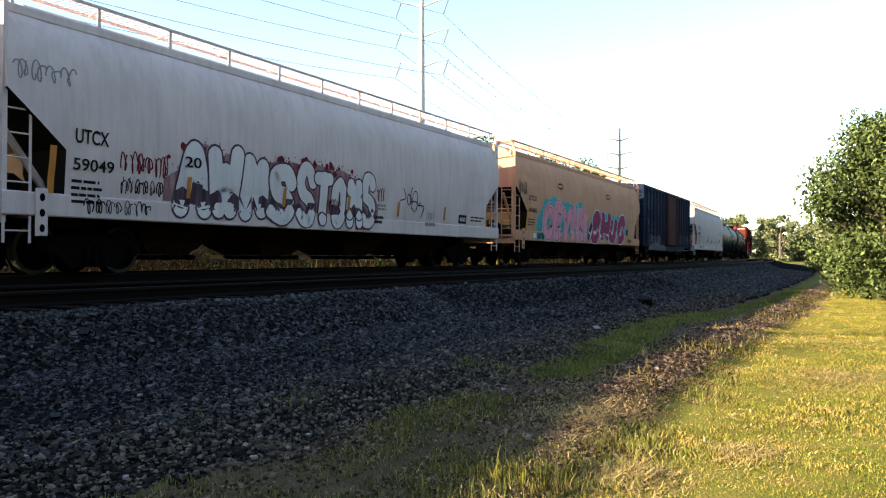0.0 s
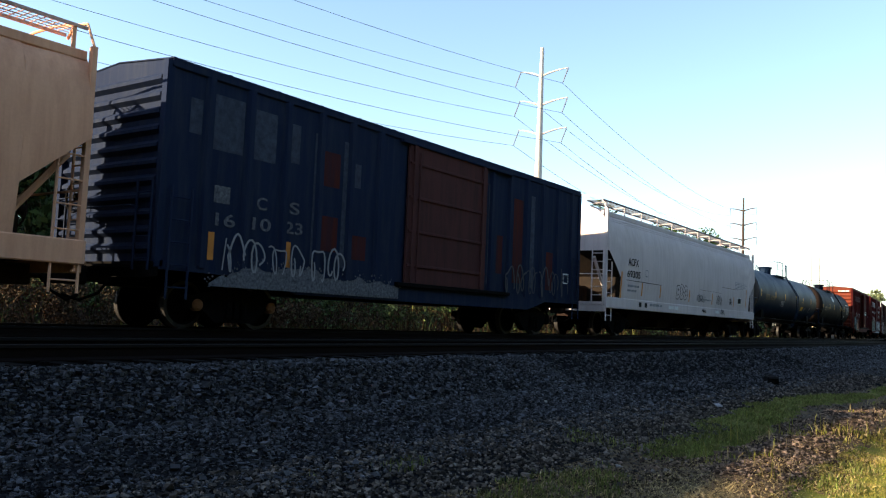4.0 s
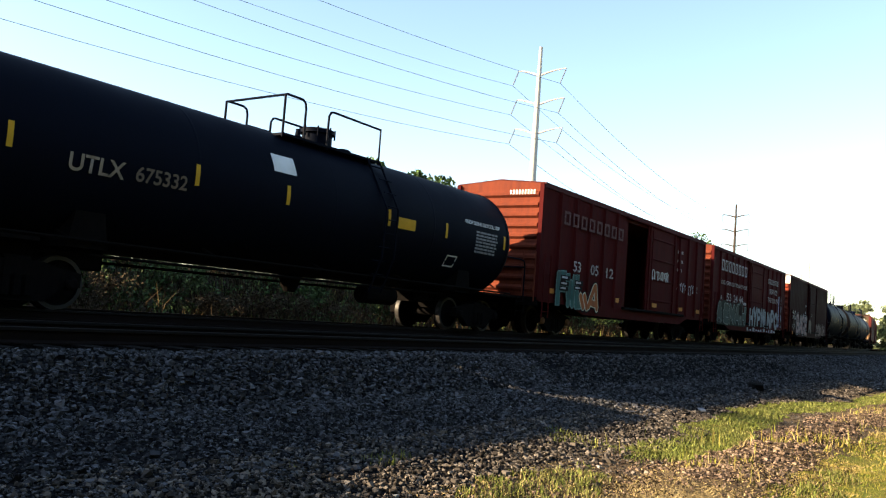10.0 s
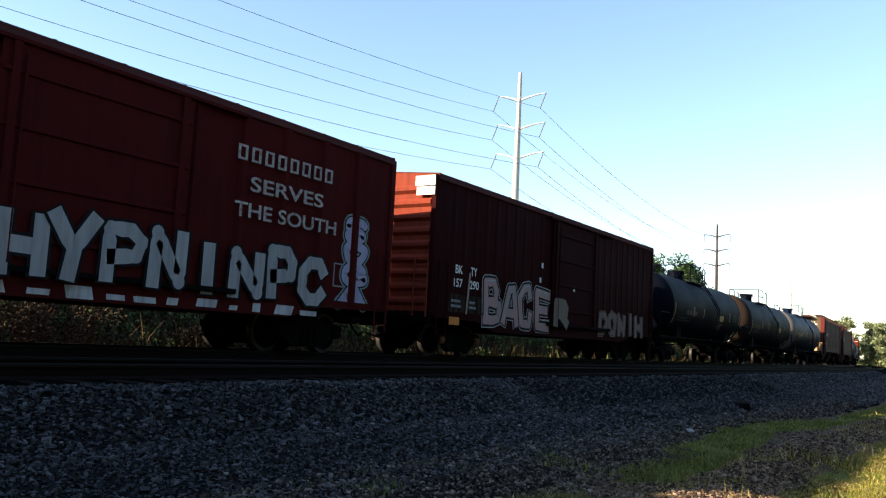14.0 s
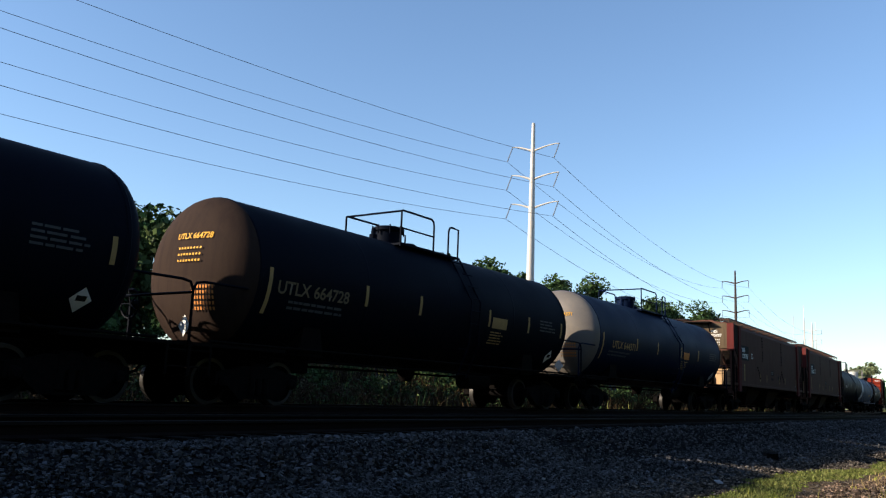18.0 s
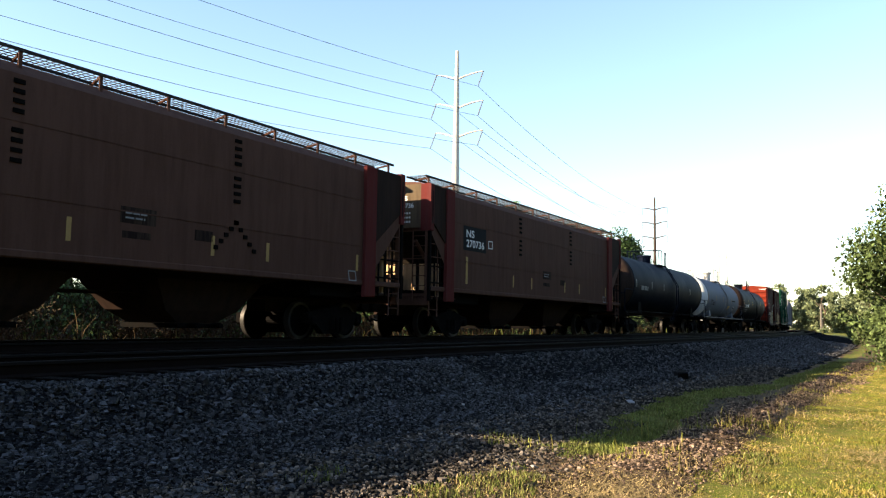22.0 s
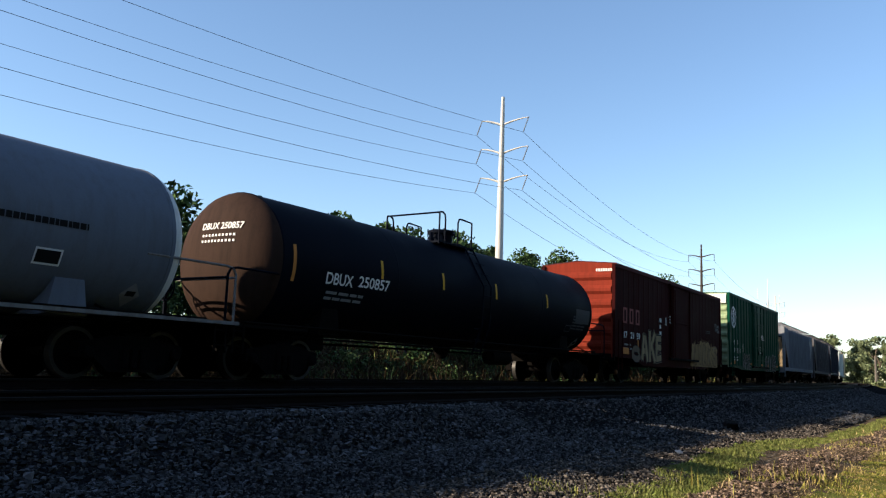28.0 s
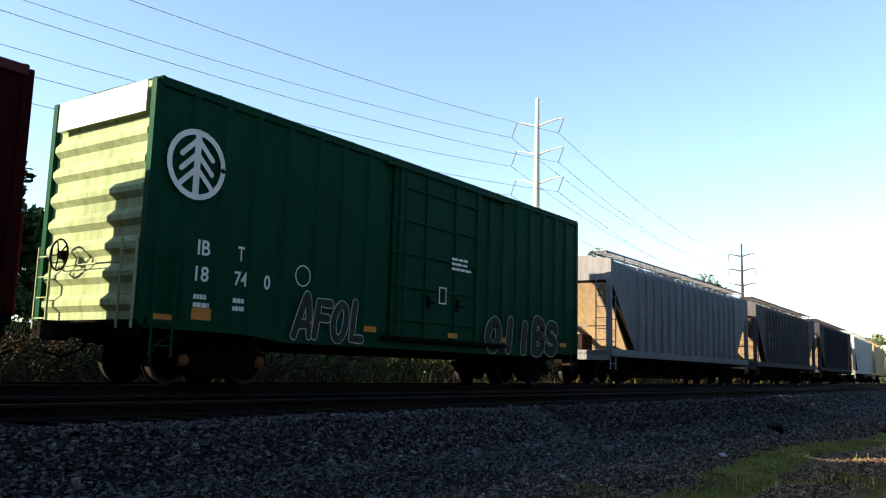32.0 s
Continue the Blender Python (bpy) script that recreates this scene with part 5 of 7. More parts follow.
        if roof_z > 4.41:
            part("roof_rail", Bag().pipe([(x - s * 0.05, -ws[0] + 0.05, top - 0.1), (x - s * 0.05, -1.25, top + 0.3), (x - s * 0.05, -0.3, top + 0.42), (x - s * 0.05, 0.3, top + 0.42), (x - s * 0.05, 1.25, top + 0.3), (x - s * 0.05, ws[0] - 0.05, top - 0.1)], 0.022), paint_mat, car)
        part("equipment_box", Bag().box(*sorted((x - s * 0.4, x - s * 1.2)), -0.35, 0.5, deck + 0.14, deck + 0.75, 0.05), under_mat, car)
        brake_wheel(car, x + s * 0.02, 0.5, sill[1] + 0.55, under_mat)
        coupler(car, x, s)
        truck(car, s * (length / 2 - 2.05))
    for s in (-1, 1):
        part("stub_sill", Bag().box(*sorted((s * (b - 0.1), s * (b - 3.6))), -0.28, 0.28, 0.62, 0.95), under_mat, car)
    for y in (-0.45, 0.5):
        part("brake_pipe", Bag().rod((a + 2.0, y, 0.88), (b - 2.0, y, 0.88), 0.02), under_mat, car)
    span = length - (5.0 if bays == 4 else 7.6)
    for k in range(bays):
        x = -span / 2 + span * (k + 0.5) / bays
        pitch = span / bays
        # sides curve in from the arch between two bays to the gate
        rings = [(0.5 * pitch, 0.1, sill[0] + 0.2), (0.41 * pitch, 0.15, sill[0] + 0.0), (0.31 * pitch, 0.45, sill[0] - 0.12), (min(0.25 * pitch, 0.95), 0.7, 0.58), (0.5, 0.85, 0.34)]
        v = []
        for g, inset, z in rings:
            y = ws[0] - inset
            v += [(x - g, -y, z), (x + g, -y, z), (x + g, y, z), (x - g, y, z)]
        bag = Bag().add(v, [(4 * m + i, 4 * m + (i + 1) % 4, 4 * m + 4 + (i + 1) % 4, 4 * m + 4 + i) for m in range(4) for i in range(4)] + [(16, 17, 18, 19)])
        bay = part("discharge_bay", bag, under_mat, car)
        part("gate", Bag().box(x - 0.6, x + 0.6, -0.8, 0.8, 0.24, 0.33, 0.02).rod((x - 0.3, -0.8, 0.29), (x - 0.3, -1.05, 0.29), 0.05, 8).rod((x + 0.3, -0.8, 0.29), (x + 0.3, -1.05, 0.29), 0.05, 8), UNDER, bay)
    return car, skin


# ---- tank cars ----
def tank_car(label, ring0, ring1, paint_mat, under_mat, head_mat=None, zc=2.42, r=1.45, side_walk=False, head=0.62, rail_mat=None, length=None, top=(-1.45, 0.0, 0.6, 1.05, -0.85), manway=(0.34, 0.42), dome_mat=None):
    """Tank car; ring0 and ring1 are where the heads join the shell."""
    car = car_root("tank_car", label, "tank car")
    rail_mat = rail_mat or paint_mat
    half = (length or (ring1 - ring0 + 2.9)) / 2
    n = 48
    shell = Bag().lathe([(ring0, r), (ring0 + 0.02, r + 0.0)] + [(ring0 + (ring1 - ring0) * k / 6, r + (0.004 if k % 2 else 0.0)) for k in range(1, 6)] + [(ring1, r)], n, (0, 0, zc))
    part("tank_shell", shell, paint_mat, car, smooth=True)
    for k in range(1, 4):
        x = ring0 + (ring1 - ring0) * k / 4
        part("weld_band", Bag().lathe([(x - 0.04, r + 0.0005), (x - 0.015, r + 0.006), (x + 0.015, r + 0.006), (x + 0.04, r + 0.0005)], n, (0, 0, zc)), paint_mat, car, smooth=True)
    for s, x in ((-1, ring0), (1, ring1)):
        prof = [(x + s * head * math.sin(k * math.pi / 20), r * math.cos(k * math.pi / 20) ** 0.9 if k < 10 else 0.0) for k in range(11)]
        part("tank_head", Bag().lathe(prof, n, (0, 0, zc)), head_mat or paint_mat, car, smooth=True)
        part("jacket_seam", Bag().lathe([(x - s * 0.05, r + 0.002), (x - s * 0.04, r + 0.012), (x + s * 0.02, r + 0.012), (x + s * 0.04, r - 0.004)], n, (0, 0, zc)), paint_mat, car, smooth=True)
        xe = s * half
        stub = Bag().box(*sorted((xe, x - s * 2.6)), -0.32, 0.32, 0.66, 1.02, 0.03)
        part("stub_sill", stub, under_mat, car)
        part("end_deck", Bag().box(*sorted((xe, x - s * 0.9)), -1.35, 1.35, 1.0, 1.06), under_mat, car)
        part("end_sill", Bag().box(*sorted((xe, xe - s * 0.1)), -1.4, 1.4, 0.86, 1.08, 0.02), under_mat, car)
        bol = Bag().slab([(x - s * 1.75 - 0.35, 0.98), (x - s * 1.75 + 0.35, 0.98), (x - s * 1.75 + 0.25, 1.55), (x - s * 1.75 - 0.25, 1.55)], -1.2, 1.2)
        part("saddle", bol, paint_mat if side_walk else under_mat, car)
        rail = Bag()
        for y in (-1.38, 1.38):
            rail.pipe([(xe - s * 0.05, y, 1.05), (xe - s * 0.05, y, 1.95), (xe - s * 0.12, y, 2.07), (xe - s * 0.28, y, 2.1), (x - s * 0.5, y, 2.1)], 0.025)
        rail.pipe([(xe - s * 0.06, -1.38, 1.9), (xe - s * 0.06, 1.38, 1.9)], 0.024)
        part("end_handrail", rail, rail_mat, car)
        ladder(car, xe - s * 0.5, xe - s * 0.06, -1.42, 0.5, 1.05, 2, under_mat, "step")
        ladder(car, xe - s * 0.5, xe - s * 0.06, 1.42, 0.5, 1.05, 2, under_mat, "step")
        coupler(car, xe, s)
        truck(car, s * (half - 1.95))
    brake_wheel(car, -half + 0.05, 0.35, 1.75, rail_mat)
    part("brake_stand", Bag().rod((-half + 0.08, 0.35, 1.05), (-half + 0.08, 0.35, 1.75), 0.04), rail_mat, car)
    # side running rails under the tank
    for y in (-1.25, 1.25):
        part("running_rail", Bag().pipe([(-half + 0.6, y, 1.1), (half - 0.6, y, 1.1)], 0.03), under_mat, car)
        for k in range(5):
            x = -half + 2.6 + (2 * half - 5.2) * k / 4
            part("rail_bracket", Bag().rod((x, y, 1.1), (x, y * 0.7, zc - r * 0.82), 0.02), under_mat, car)
    pipes = Bag().rod((-half + 2.5, -0.75, 0.9), (half - 2.5, -0.75, 0.9), 0.03).rod((-half + 2.5, 0.6, 0.84), (half - 2.5, 0.6, 0.84), 0.03)
    part("brake_pipe", pipes, under_mat, car)
    part("bottom_outlet", Bag().lathe([(0.62, 0.12), (0.75, 0.2), (0.98, 0.26)], 12, (0.3, 0, 0), axis="z"), under_mat, car)
    part("air_reservoir", Bag().rod((2.0, -0.6, 0.72), (3.1, -0.6, 0.72), 0.22, 12), under_mat, car)
    if side_walk:
        for s in (-1, 1):
            part("side_walkway", Bag().box(-half, half, *sorted((s * 1.15, s * 1.5)), 1.02, 1.08), rail_mat, car)
    # manway, platform and its railing: top gives the railing's span, the hoop's span and the manway's place
    r0, r1, h0, h1, mx = top
    zt = zc + r
    mr, mh = manway
    part("manway", Bag().lathe([(zt - 0.12, mr), (zt + mh - 0.12, mr), (zt + mh - 0.11, mr + 0.06), (zt + mh - 0.03, mr + 0.06), (zt + mh, mr), (zt + mh + 0.01, 0.0)], 20, (mx, 0, 0), axis="z"), dome_mat or rail_mat, car, smooth=True)
    for k in range(8):
        a = k * math.pi / 4
        part("eye_bolt", Bag().rod((mx + (mr + 0.05) * math.cos(a), (mr + 0.05) * math.sin(a), zt + mh - 0.2), (mx + (mr + 0.05) * math.cos(a), (mr + 0.05) * math.sin(a), zt + mh + 0.02), 0.02, 5), rail_mat, car)
    part("valve_housing", Bag().lathe([(zt - 0.1, 0.2), (zt + 0.14, 0.2), (zt + 0.18, 0.14), (zt + 0.2, 0)], 16, (mx + 1.0, 0.1, 0), axis="z"), rail_mat, car, smooth=True)
    part("pressure_valve", Bag().lathe([(zt - 0.1, 0.1), (zt + 0.1, 0.1), (zt + 0.12, 0.06), (zt + 0.26, 0.05), (zt + 0.27, 0)], 10, (mx - 0.75, -0.15, 0), axis="z"), rail_mat, car, smooth=True)
    yw = 0.88
    lo, hi = min(r0, h0), max(r1, h1)
    for y in (-yw, yw):
        part("top_platform", Bag().box(lo, hi, *sorted((y * 0.5, y * 1.04)), zt - 0.16, zt - 0.11), rail_mat, car)
        rail = Bag()
        rail.pipe([(r0, y, zt - 0.2), (r0, y, zt + 0.66), (r0 + 0.04, y, zt + 0.68), (r1 - 0.12, y, zt + 0.68), (r1 - 0.03, y, zt + 0.63), (r1, y, zt + 0.52), (r1, y, zt - 0.2)], 0.026)
        if r1 - r0 > 0.8:
            rail.pipe([(r0, y, zt + 0.25), (r1, y, zt + 0.25)], 0.02)
        part("platform_railing", rail, rail_mat, car)
        hoop = Bag().pipe([(h0, y, zt - 0.2), (h0, y, zt + 0.52), (h0 + 0.06, y, zt + 0.62), (h0 + 0.14, y, zt + 0.64), (h1, y, zt + 0.62), (h1, y, zt - 0.2)], 0.026)
        part("ladder_hoop", hoop, rail_mat, car)
        part("platform_railing", Bag().pipe([(r1, y, zt + 0.3), (h0, y, zt + 0.3)], 0.016), rail_mat, car) if y > 0 else None
        lad = Bag()
        for x in (h1 - 0.42, h1):
            lad.pipe([(x, y * 1.04, zt - 0.13), (x, math.copysign(r + 0.13, y), zc + 0.2), (x, math.copysign(r + 0.1, y), zc - 0.9), (x, math.copysign(1.25, y), 0.75)], 0.024)
        for k in range(10):
            z = 0.85 + (zt - 0.3 - 0.85) * k / 9
            w = math.sqrt(max(0.05, 1 - ((z - zc) / r) ** 2)) * r + 0.13 if z > zc - 0.9 else 1.28
            w = math.copysign(max(w, 1.05), y)
            lad.rod((h1 - 0.42, w, z), (h1, w, z), 0.016, 5)
        part("ladder", lad, rail_mat, car)
    part("platform_railing", Bag().pipe([(r0, -yw, zt + 0.66), (r0, yw, zt + 0.66)], 0.026), rail_mat, car)
    skin = lambda z: math.sqrt(max(0.01, 1 - ((z - zc) / r) ** 2)) * r + 0.004
    return car, skin


def head_bulge(y, z):
    """How far a tank's head stands out beyond its seam at y, z."""
    rho = min(1.0, math.hypot(y, z - 2.42) / 1.45) ** (1 / 0.9)
    return -0.62 * math.sqrt(max(0.0, 1 - rho * rho)) - 0.012


def placard(x, z, s, car, skin, material, inner):
    """A diamond hazard placard in its holder."""
    v = wrapped([(x - s, 0, z), (x, 0, z - s), (x + s, 0, z), (x, 0, z + s)], skin, 0.02)
    ob = part("placard", Bag().add(v, [(0, 1, 2, 3)]), material, car, "diamond hazard placard")
    k = s * 0.45
    v = wrapped([(x - k, 0, z - 0.02), (x + k, 0, z - 0.02), (x + k, 0, z + 0.06), (x - k, 0, z + 0.06)], skin, 0.024)
    part("print", Bag().add(v, [(0, 1, 2, 3)]), inner, ob)


# ---- the train, car by car ----
ROUND = [(1.2, 1.53), (1.8, 1.585), (2.6, 1.61), (3.3, 1.58), (3.75, 1.49), (4.05, 1.33), (4.24, 1.08), (4.33, 0.8)]
SQUARE = [(1.2, 1.55), (2.2, 1.56), (3.4, 1.56), (4.05, 1.54), (4.2, 1.48), (4.26, 1.2)]
WALL = 1.5
TRAIN = []

CYAN = paint("turquoise spray paint", (0.06, 0.42, 0.45), amount=0.2)
PINK = paint("pink spray paint", (0.85, 0.36, 0.42), amount=0.2)
CRIMSON = paint("crimson spray paint", (0.42, 0.06, 0.14), amount=0.2)
SILVER = paint("silver spray paint", (0.50, 0.50, 0.52), amount=0.35)
OLD_SILVER = paint("dull silver spray paint", (0.34, 0.34, 0.35), (0.16, 0.15, 0.15), 0.45)
CREAM = paint("cream spray paint", (0.62, 0.57, 0.42), amount=0.35)
PLUM = paint("plum spray paint", (0.16, 0.04, 0.08), amount=0.2)
MINT = paint("dull green spray paint", (0.085, 0.11, 0.09), amount=0.35)
OLD_GREY = paint("pale grey spray line", (0.36, 0.37, 0.33), amount=0.4)
DARK_GREEN = paint("dark green spray paint", (0.03, 0.04, 0.032), amount=0.3)
OLIVE = paint("olive spray paint", (0.10, 0.085, 0.05), amount=0.4)
TAUPE = paint("faded taupe spray paint", (0.34, 0.28, 0.22), amount=0.4)
CYAN_GREY = paint("faded aqua spray paint", (0.18, 0.30, 0.28), amount=0.4)
BUFF = paint("buff spray paint", (0.36, 0.225, 0.10), amount=0.45)
BROWN_SPRAY = paint("brown spray paint", (0.09, 0.055, 0.035), amount=0.3)
OLD_TAN = paint("dusty tan lettering", (0.34, 0.27, 0.20), amount=0.4)
DIM_TAN = paint("faded tan lettering", (0.17, 0.13, 0.10), amount=0.4)
DATA_DARK = paint("dark brown panel paint", (0.018, 0.011, 0.010), amount=0.3)
MAROON = paint("maroon spray paint", (0.17, 0.02, 0.035), amount=0.2)
RED_SPRAY = paint("red spray paint", (0.40, 0.04, 0.05), amount=0.2)


def mark(car, place):
    """Notes a car and its place along the train."""
    TRAIN.append((car, place))


def jacking_plate(car, x):
    """An upright lifting plate with three holes on the side sill."""
    plate = part("jacking_plate", Bag().box(x - 0.1, x + 0.1, -1.6, -1.565, 0.62, 1.36, 0.012), white_body if x < -8.45 else tan_body, car)
    for z in (0.74, 0.98, 1.22):
        part("hole", Bag().add([(x + 0.05 * math.cos(k * 0.6283), -1.604, z + 0.065 * math.sin(k * 0.6283)) for k in range(10)], [tuple(range(10))]), UNDER, plate)


# white covered hopper
white_body = paint("weathered white hopper paint", (0.70, 0.575, 0.55), (0.54, 0.43, 0.40), 0.4)
dark_bay = paint("rusty brown bay steel", (0.03, 0.018, 0.014), (0.012, 0.01, 0.009), 0.5)
car, skin = hopper("weathered white covered hopper car with white bubble graffiti", 18.3, white_body, dark_bay, white_body, ROUND)
words("UTCX", -7.91, -7.25, 2.14, 0.24, BLACK_PAINT, car, skin)
words("59049", -7.94, -7.13, 1.70, 0.2, BLACK_PAINT, car, skin)
bars(4, -7.95, -7.2, 1.5, 0.05, 0.06, BLACK_PAINT, car, skin)
cloud(-6.0, 1.35, 1.32, 2.34, car, skin, paint("smudged maroon spray", (0.24, 0.07, 0.085), (0.5, 0.38, 0.37), 0.6), 18, jag=0.14, label="smudged maroon spray round the letters")
SPRAY_WHITE = paint("chalky white spray paint", (0.76, 0.69, 0.68), (0.55, 0.5, 0.5), 0.2)
plum_black = paint("plum-black spray paint", (0.07, 0.035, 0.05), (0.17, 0.17, 0.2), 0.45)
piece("AWNS", -5.75, -2.25, 1.0, 2.36, car, skin, SPRAY_WHITE, plum_black, None, 11, fat=0.43, line=0.045, halo=0.0, square=False, wobble=0.07, label="white bubble graffiti edged in grey and maroon")
piece("STOMS", -2.1, 1.15, 1.0, 2.32, car, skin, SPRAY_WHITE, plum_black, None, 15, fat=0.45, line=0.04, halo=0.0, square=False, wobble=0.07, label="white bubble graffiti edged in grey and maroon")
drops = random.Random(5)
for k in range(46):
    x = drops.uniform(-6.0, 1.25)
    z, big = 2.32 + drops.uniform(-0.1, 0.16), drops.uniform(0.025, 0.10)
    if x < -5.65 or x > 1.0:
        z = drops.uniform(1.1, 2.2)
    ring = [(x + big * drops.uniform(0.7, 1.25) * math.cos(a * 0.63), 0, z + big * drops.uniform(0.7, 1.25) * math.sin(a * 0.63)) for a in range(10)]
    part("paint_splash", Bag().add(wrapped(ring, skin, 0.0040 + 0.00003 * k), [tuple(range(10))]), MAROON, car, "maroon spray-paint splash")
words("20", -5.52, -5.1, 1.98, 0.2, BLACK_PAINT, car, lambda z: skin(z) + 0.02)
tag(-0.95, -0.4, 1.42, 1.66, car, lambda z: skin(z) + 0.02, MAROON, 14, 0.03, count=3)
tag(1.25, 1.65, 1.7, 2.1, car, skin, MAROON, 8, 0.04, count=2)
bars(2, 1.2, 1.75, 1.62, 0.05, 0.04, GREY_LABEL, car, skin)
bars(2, 0.9, 1.7, 1.3, 0.07, 0.05, BLACK_PAINT, car, skin, label="unreadable spray-painted writing", cells=0.12)
patch(0.3, 0.95, 0.98, 1.3, RED_SPRAY, car, skin, "paint_patch", "faded red spray patch", lift=0.0036)
tag(-7.0, -5.9, 1.75, 2.1, car, skin, MAROON, 3, 0.035, count=6)
tag(-7.0, -6.0, 1.38, 1.66, car, skin, BLACK_PAINT, 4, 0.028, count=6)
tag(-7.7, -6.3, 1.02, 1.25, car, skin, BLACK_PAINT, 5, 0.028, count=7)
tag(-9.0, -7.9, 3.0, 3.3, car, skin, GREY_LABEL, 6, 0.03)
scrawl = Bag()
for k, line_ in enumerate((
        [(0.12, 0.92), (0.22, 0.62), (0.0, 0.52)],
        [(0.30, 0.74), (0.28, 0.52), (0.36, 0.40), (0.44, 0.52), (0.40, 0.70), (0.30, 0.74)],
        [(0.40, 0.44), (0.42, 0.80), (0.50, 1.0)],
        [(0.46, 0.28), (0.50, 0.70), (0.56, 0.86), (0.66, 0.84), (0.70, 0.66), (0.68, 0.26)],
        [(0.48, 0.50), (0.60, 0.54), (0.68, 0.48)],
        [(0.50, 0.30), (0.60, 0.20), (0.66, 0.32)],
        [(0.72, 0.40), (0.82, 0.52)],
        [(0.74, 0.42), (0.98, 0.40), (0.94, 0.18), (0.88, 0.02)])):
    ribbon(scrawl, curve_through([(2.45 + 1.35 * u, 1.4 + 0.85 * w) for u, w in line_], 4), 0.032, skin, 0.004 + 0.0006 * k)
part("graffiti_tag", scrawl, BLACK_PAINT, car, "thin black scrawled tag")
tag(4.0, 4.5, 1.35, 1.6, car, skin, GREY_LABEL, 10, 0.025, count=3)
bars(1, 3.9, 4.7, 1.2, 0.1, 0.05, GREY_LABEL, car, skin, cells=0.15)
patch(-8.4, -8.28, 1.3, 2.05, ORANGE, car, skin, tilt=0.05)
for x in (-5.45, -2.6, -0.1, 2.3, 5.0, 8.3):
    patch(x, x + 0.1, 1.4, 1.8, ORANGE, car, skin, lift=0.028, tilt=0.04)
framed(6.05, 6.6, 1.35, 1.62, BLACK_PAINT, car, skin, inner=BLACK_PAINT)
words("00", 6.13, 6.51, 1.42, 0.12, WHITE_PAINT, car, lambda z: skin(z) + 0.004)
bars(2, 6.9, 8.0, 1.55, 0.05, 0.05, BLACK_PAINT, car, skin)
jacking_plate(car, -8.5)
mark(car, -138.9)

# tan covered hopper
tan_body = paint("faded tan hopper paint", (0.68, 0.36, 0.22), (0.52, 0.25, 0.15), 0.6)
car, skin = hopper("faded tan covered hopper car with pink and crimson graffiti", 18.25, tan_body, dark_bay, paint("pink-tan roof grating", (0.60, 0.38, 0.30)), ROUND)
words("UTCX", -7.91, -7.1, 2.42, 0.2, BLACK_PAINT, car, skin)
words("47060", -7.89, -7.08, 1.98, 0.18, BLACK_PAINT, car, skin)
bars(3, -7.9, -7.1, 1.7, 0.04, 0.06, BLACK_PAINT, car, skin)
cloud(-7.0, -0.4, 1.32, 2.6, car, skin, CYAN, 26, label="turquoise sprayed cloud")
cloud(-0.5, 6.0, 1.32, 2.36, car, skin, CYAN, 27, jag=0.09, label="turquoise sprayed cloud")
piece("CEYHG", -6.35, -0.75, 0.98, 2.46, car, skin, PINK, PLUM, WHITE_PAINT, 21, fat=0.42, line=0.03, halo=0.028, slant=0.05, square=False, wobble=0.08, shine=paint("rose spray paint", (0.55, 0.13, 0.2)), label="pink graffiti on a turquoise cloud")
piece("SHUC", -0.1, 5.75, 0.98, 2.36, car, skin, CRIMSON, BLACK_PAINT, WHITE_PAINT, 22, fat=0.34, line=0.03, halo=0.05, slant=0.16, wobble=0.05, label="crimson graffiti edged in white and turquoise")
piece("I", -0.75, -0.1, 0.98, 1.85, car, skin, PLUM, BLACK_PAINT, WHITE_PAINT, 23, fat=0.5, line=0.03, halo=0.04, slant=0.5, label="dark purple graffiti stroke")
for x, z in ((2.75, 3.22), (-4.3, 3.2)):
    ring = [(x + 0.33 * math.cos(k * 0.524), z + 0.1 * math.sin(k * 0.524)) for k in range(13)]
    rb = Bag(); ribbon(rb, ring, 0.06, skin, 0.004)
    part("graffiti_tag", rb, BLACK_PAINT, car, "black sprayed ring")
tag(-8.9, -8.1, 2.55, 3.05, car, skin, BLACK_PAINT, 23, 0.04)
for x in (-0.4, 2.1, 4.6):
    patch(x, x + 0.12, 1.35, 1.8, YELLOW, car, skin)
patch(-8.12, -7.97, 1.32, 2.2, YELLOW, car, skin, tilt=0.08)
tag(-6.95, -6.1, 1.0, 1.24, car, skin, DARK_GREEN, 25, 0.05, count=5)
patch(-7.35, -7.0, 1.04, 1.22, WHITE_PAINT, car, skin, "paint_patch", "white sprayed patch", n=1)
patch(-6.98, -5.95, 0.99, 1.25, CYAN, car, skin, "paint_patch", "turquoise sprayed patch", n=1, lift=0.002)
framed(6.2, 6.6, 1.45, 1.75, BLACK_PAINT, car, skin, inner=BLACK_PAINT)
bars(4, 6.0, 6.9, 2.1, 0.03, 0.07, GREY_LABEL, car, skin)
tag(6.5, 7.4, 1.05, 1.25, car, skin, BLACK_PAINT, 24, 0.04)
jacking_plate(car, -8.4)
mark(car, -119.2)

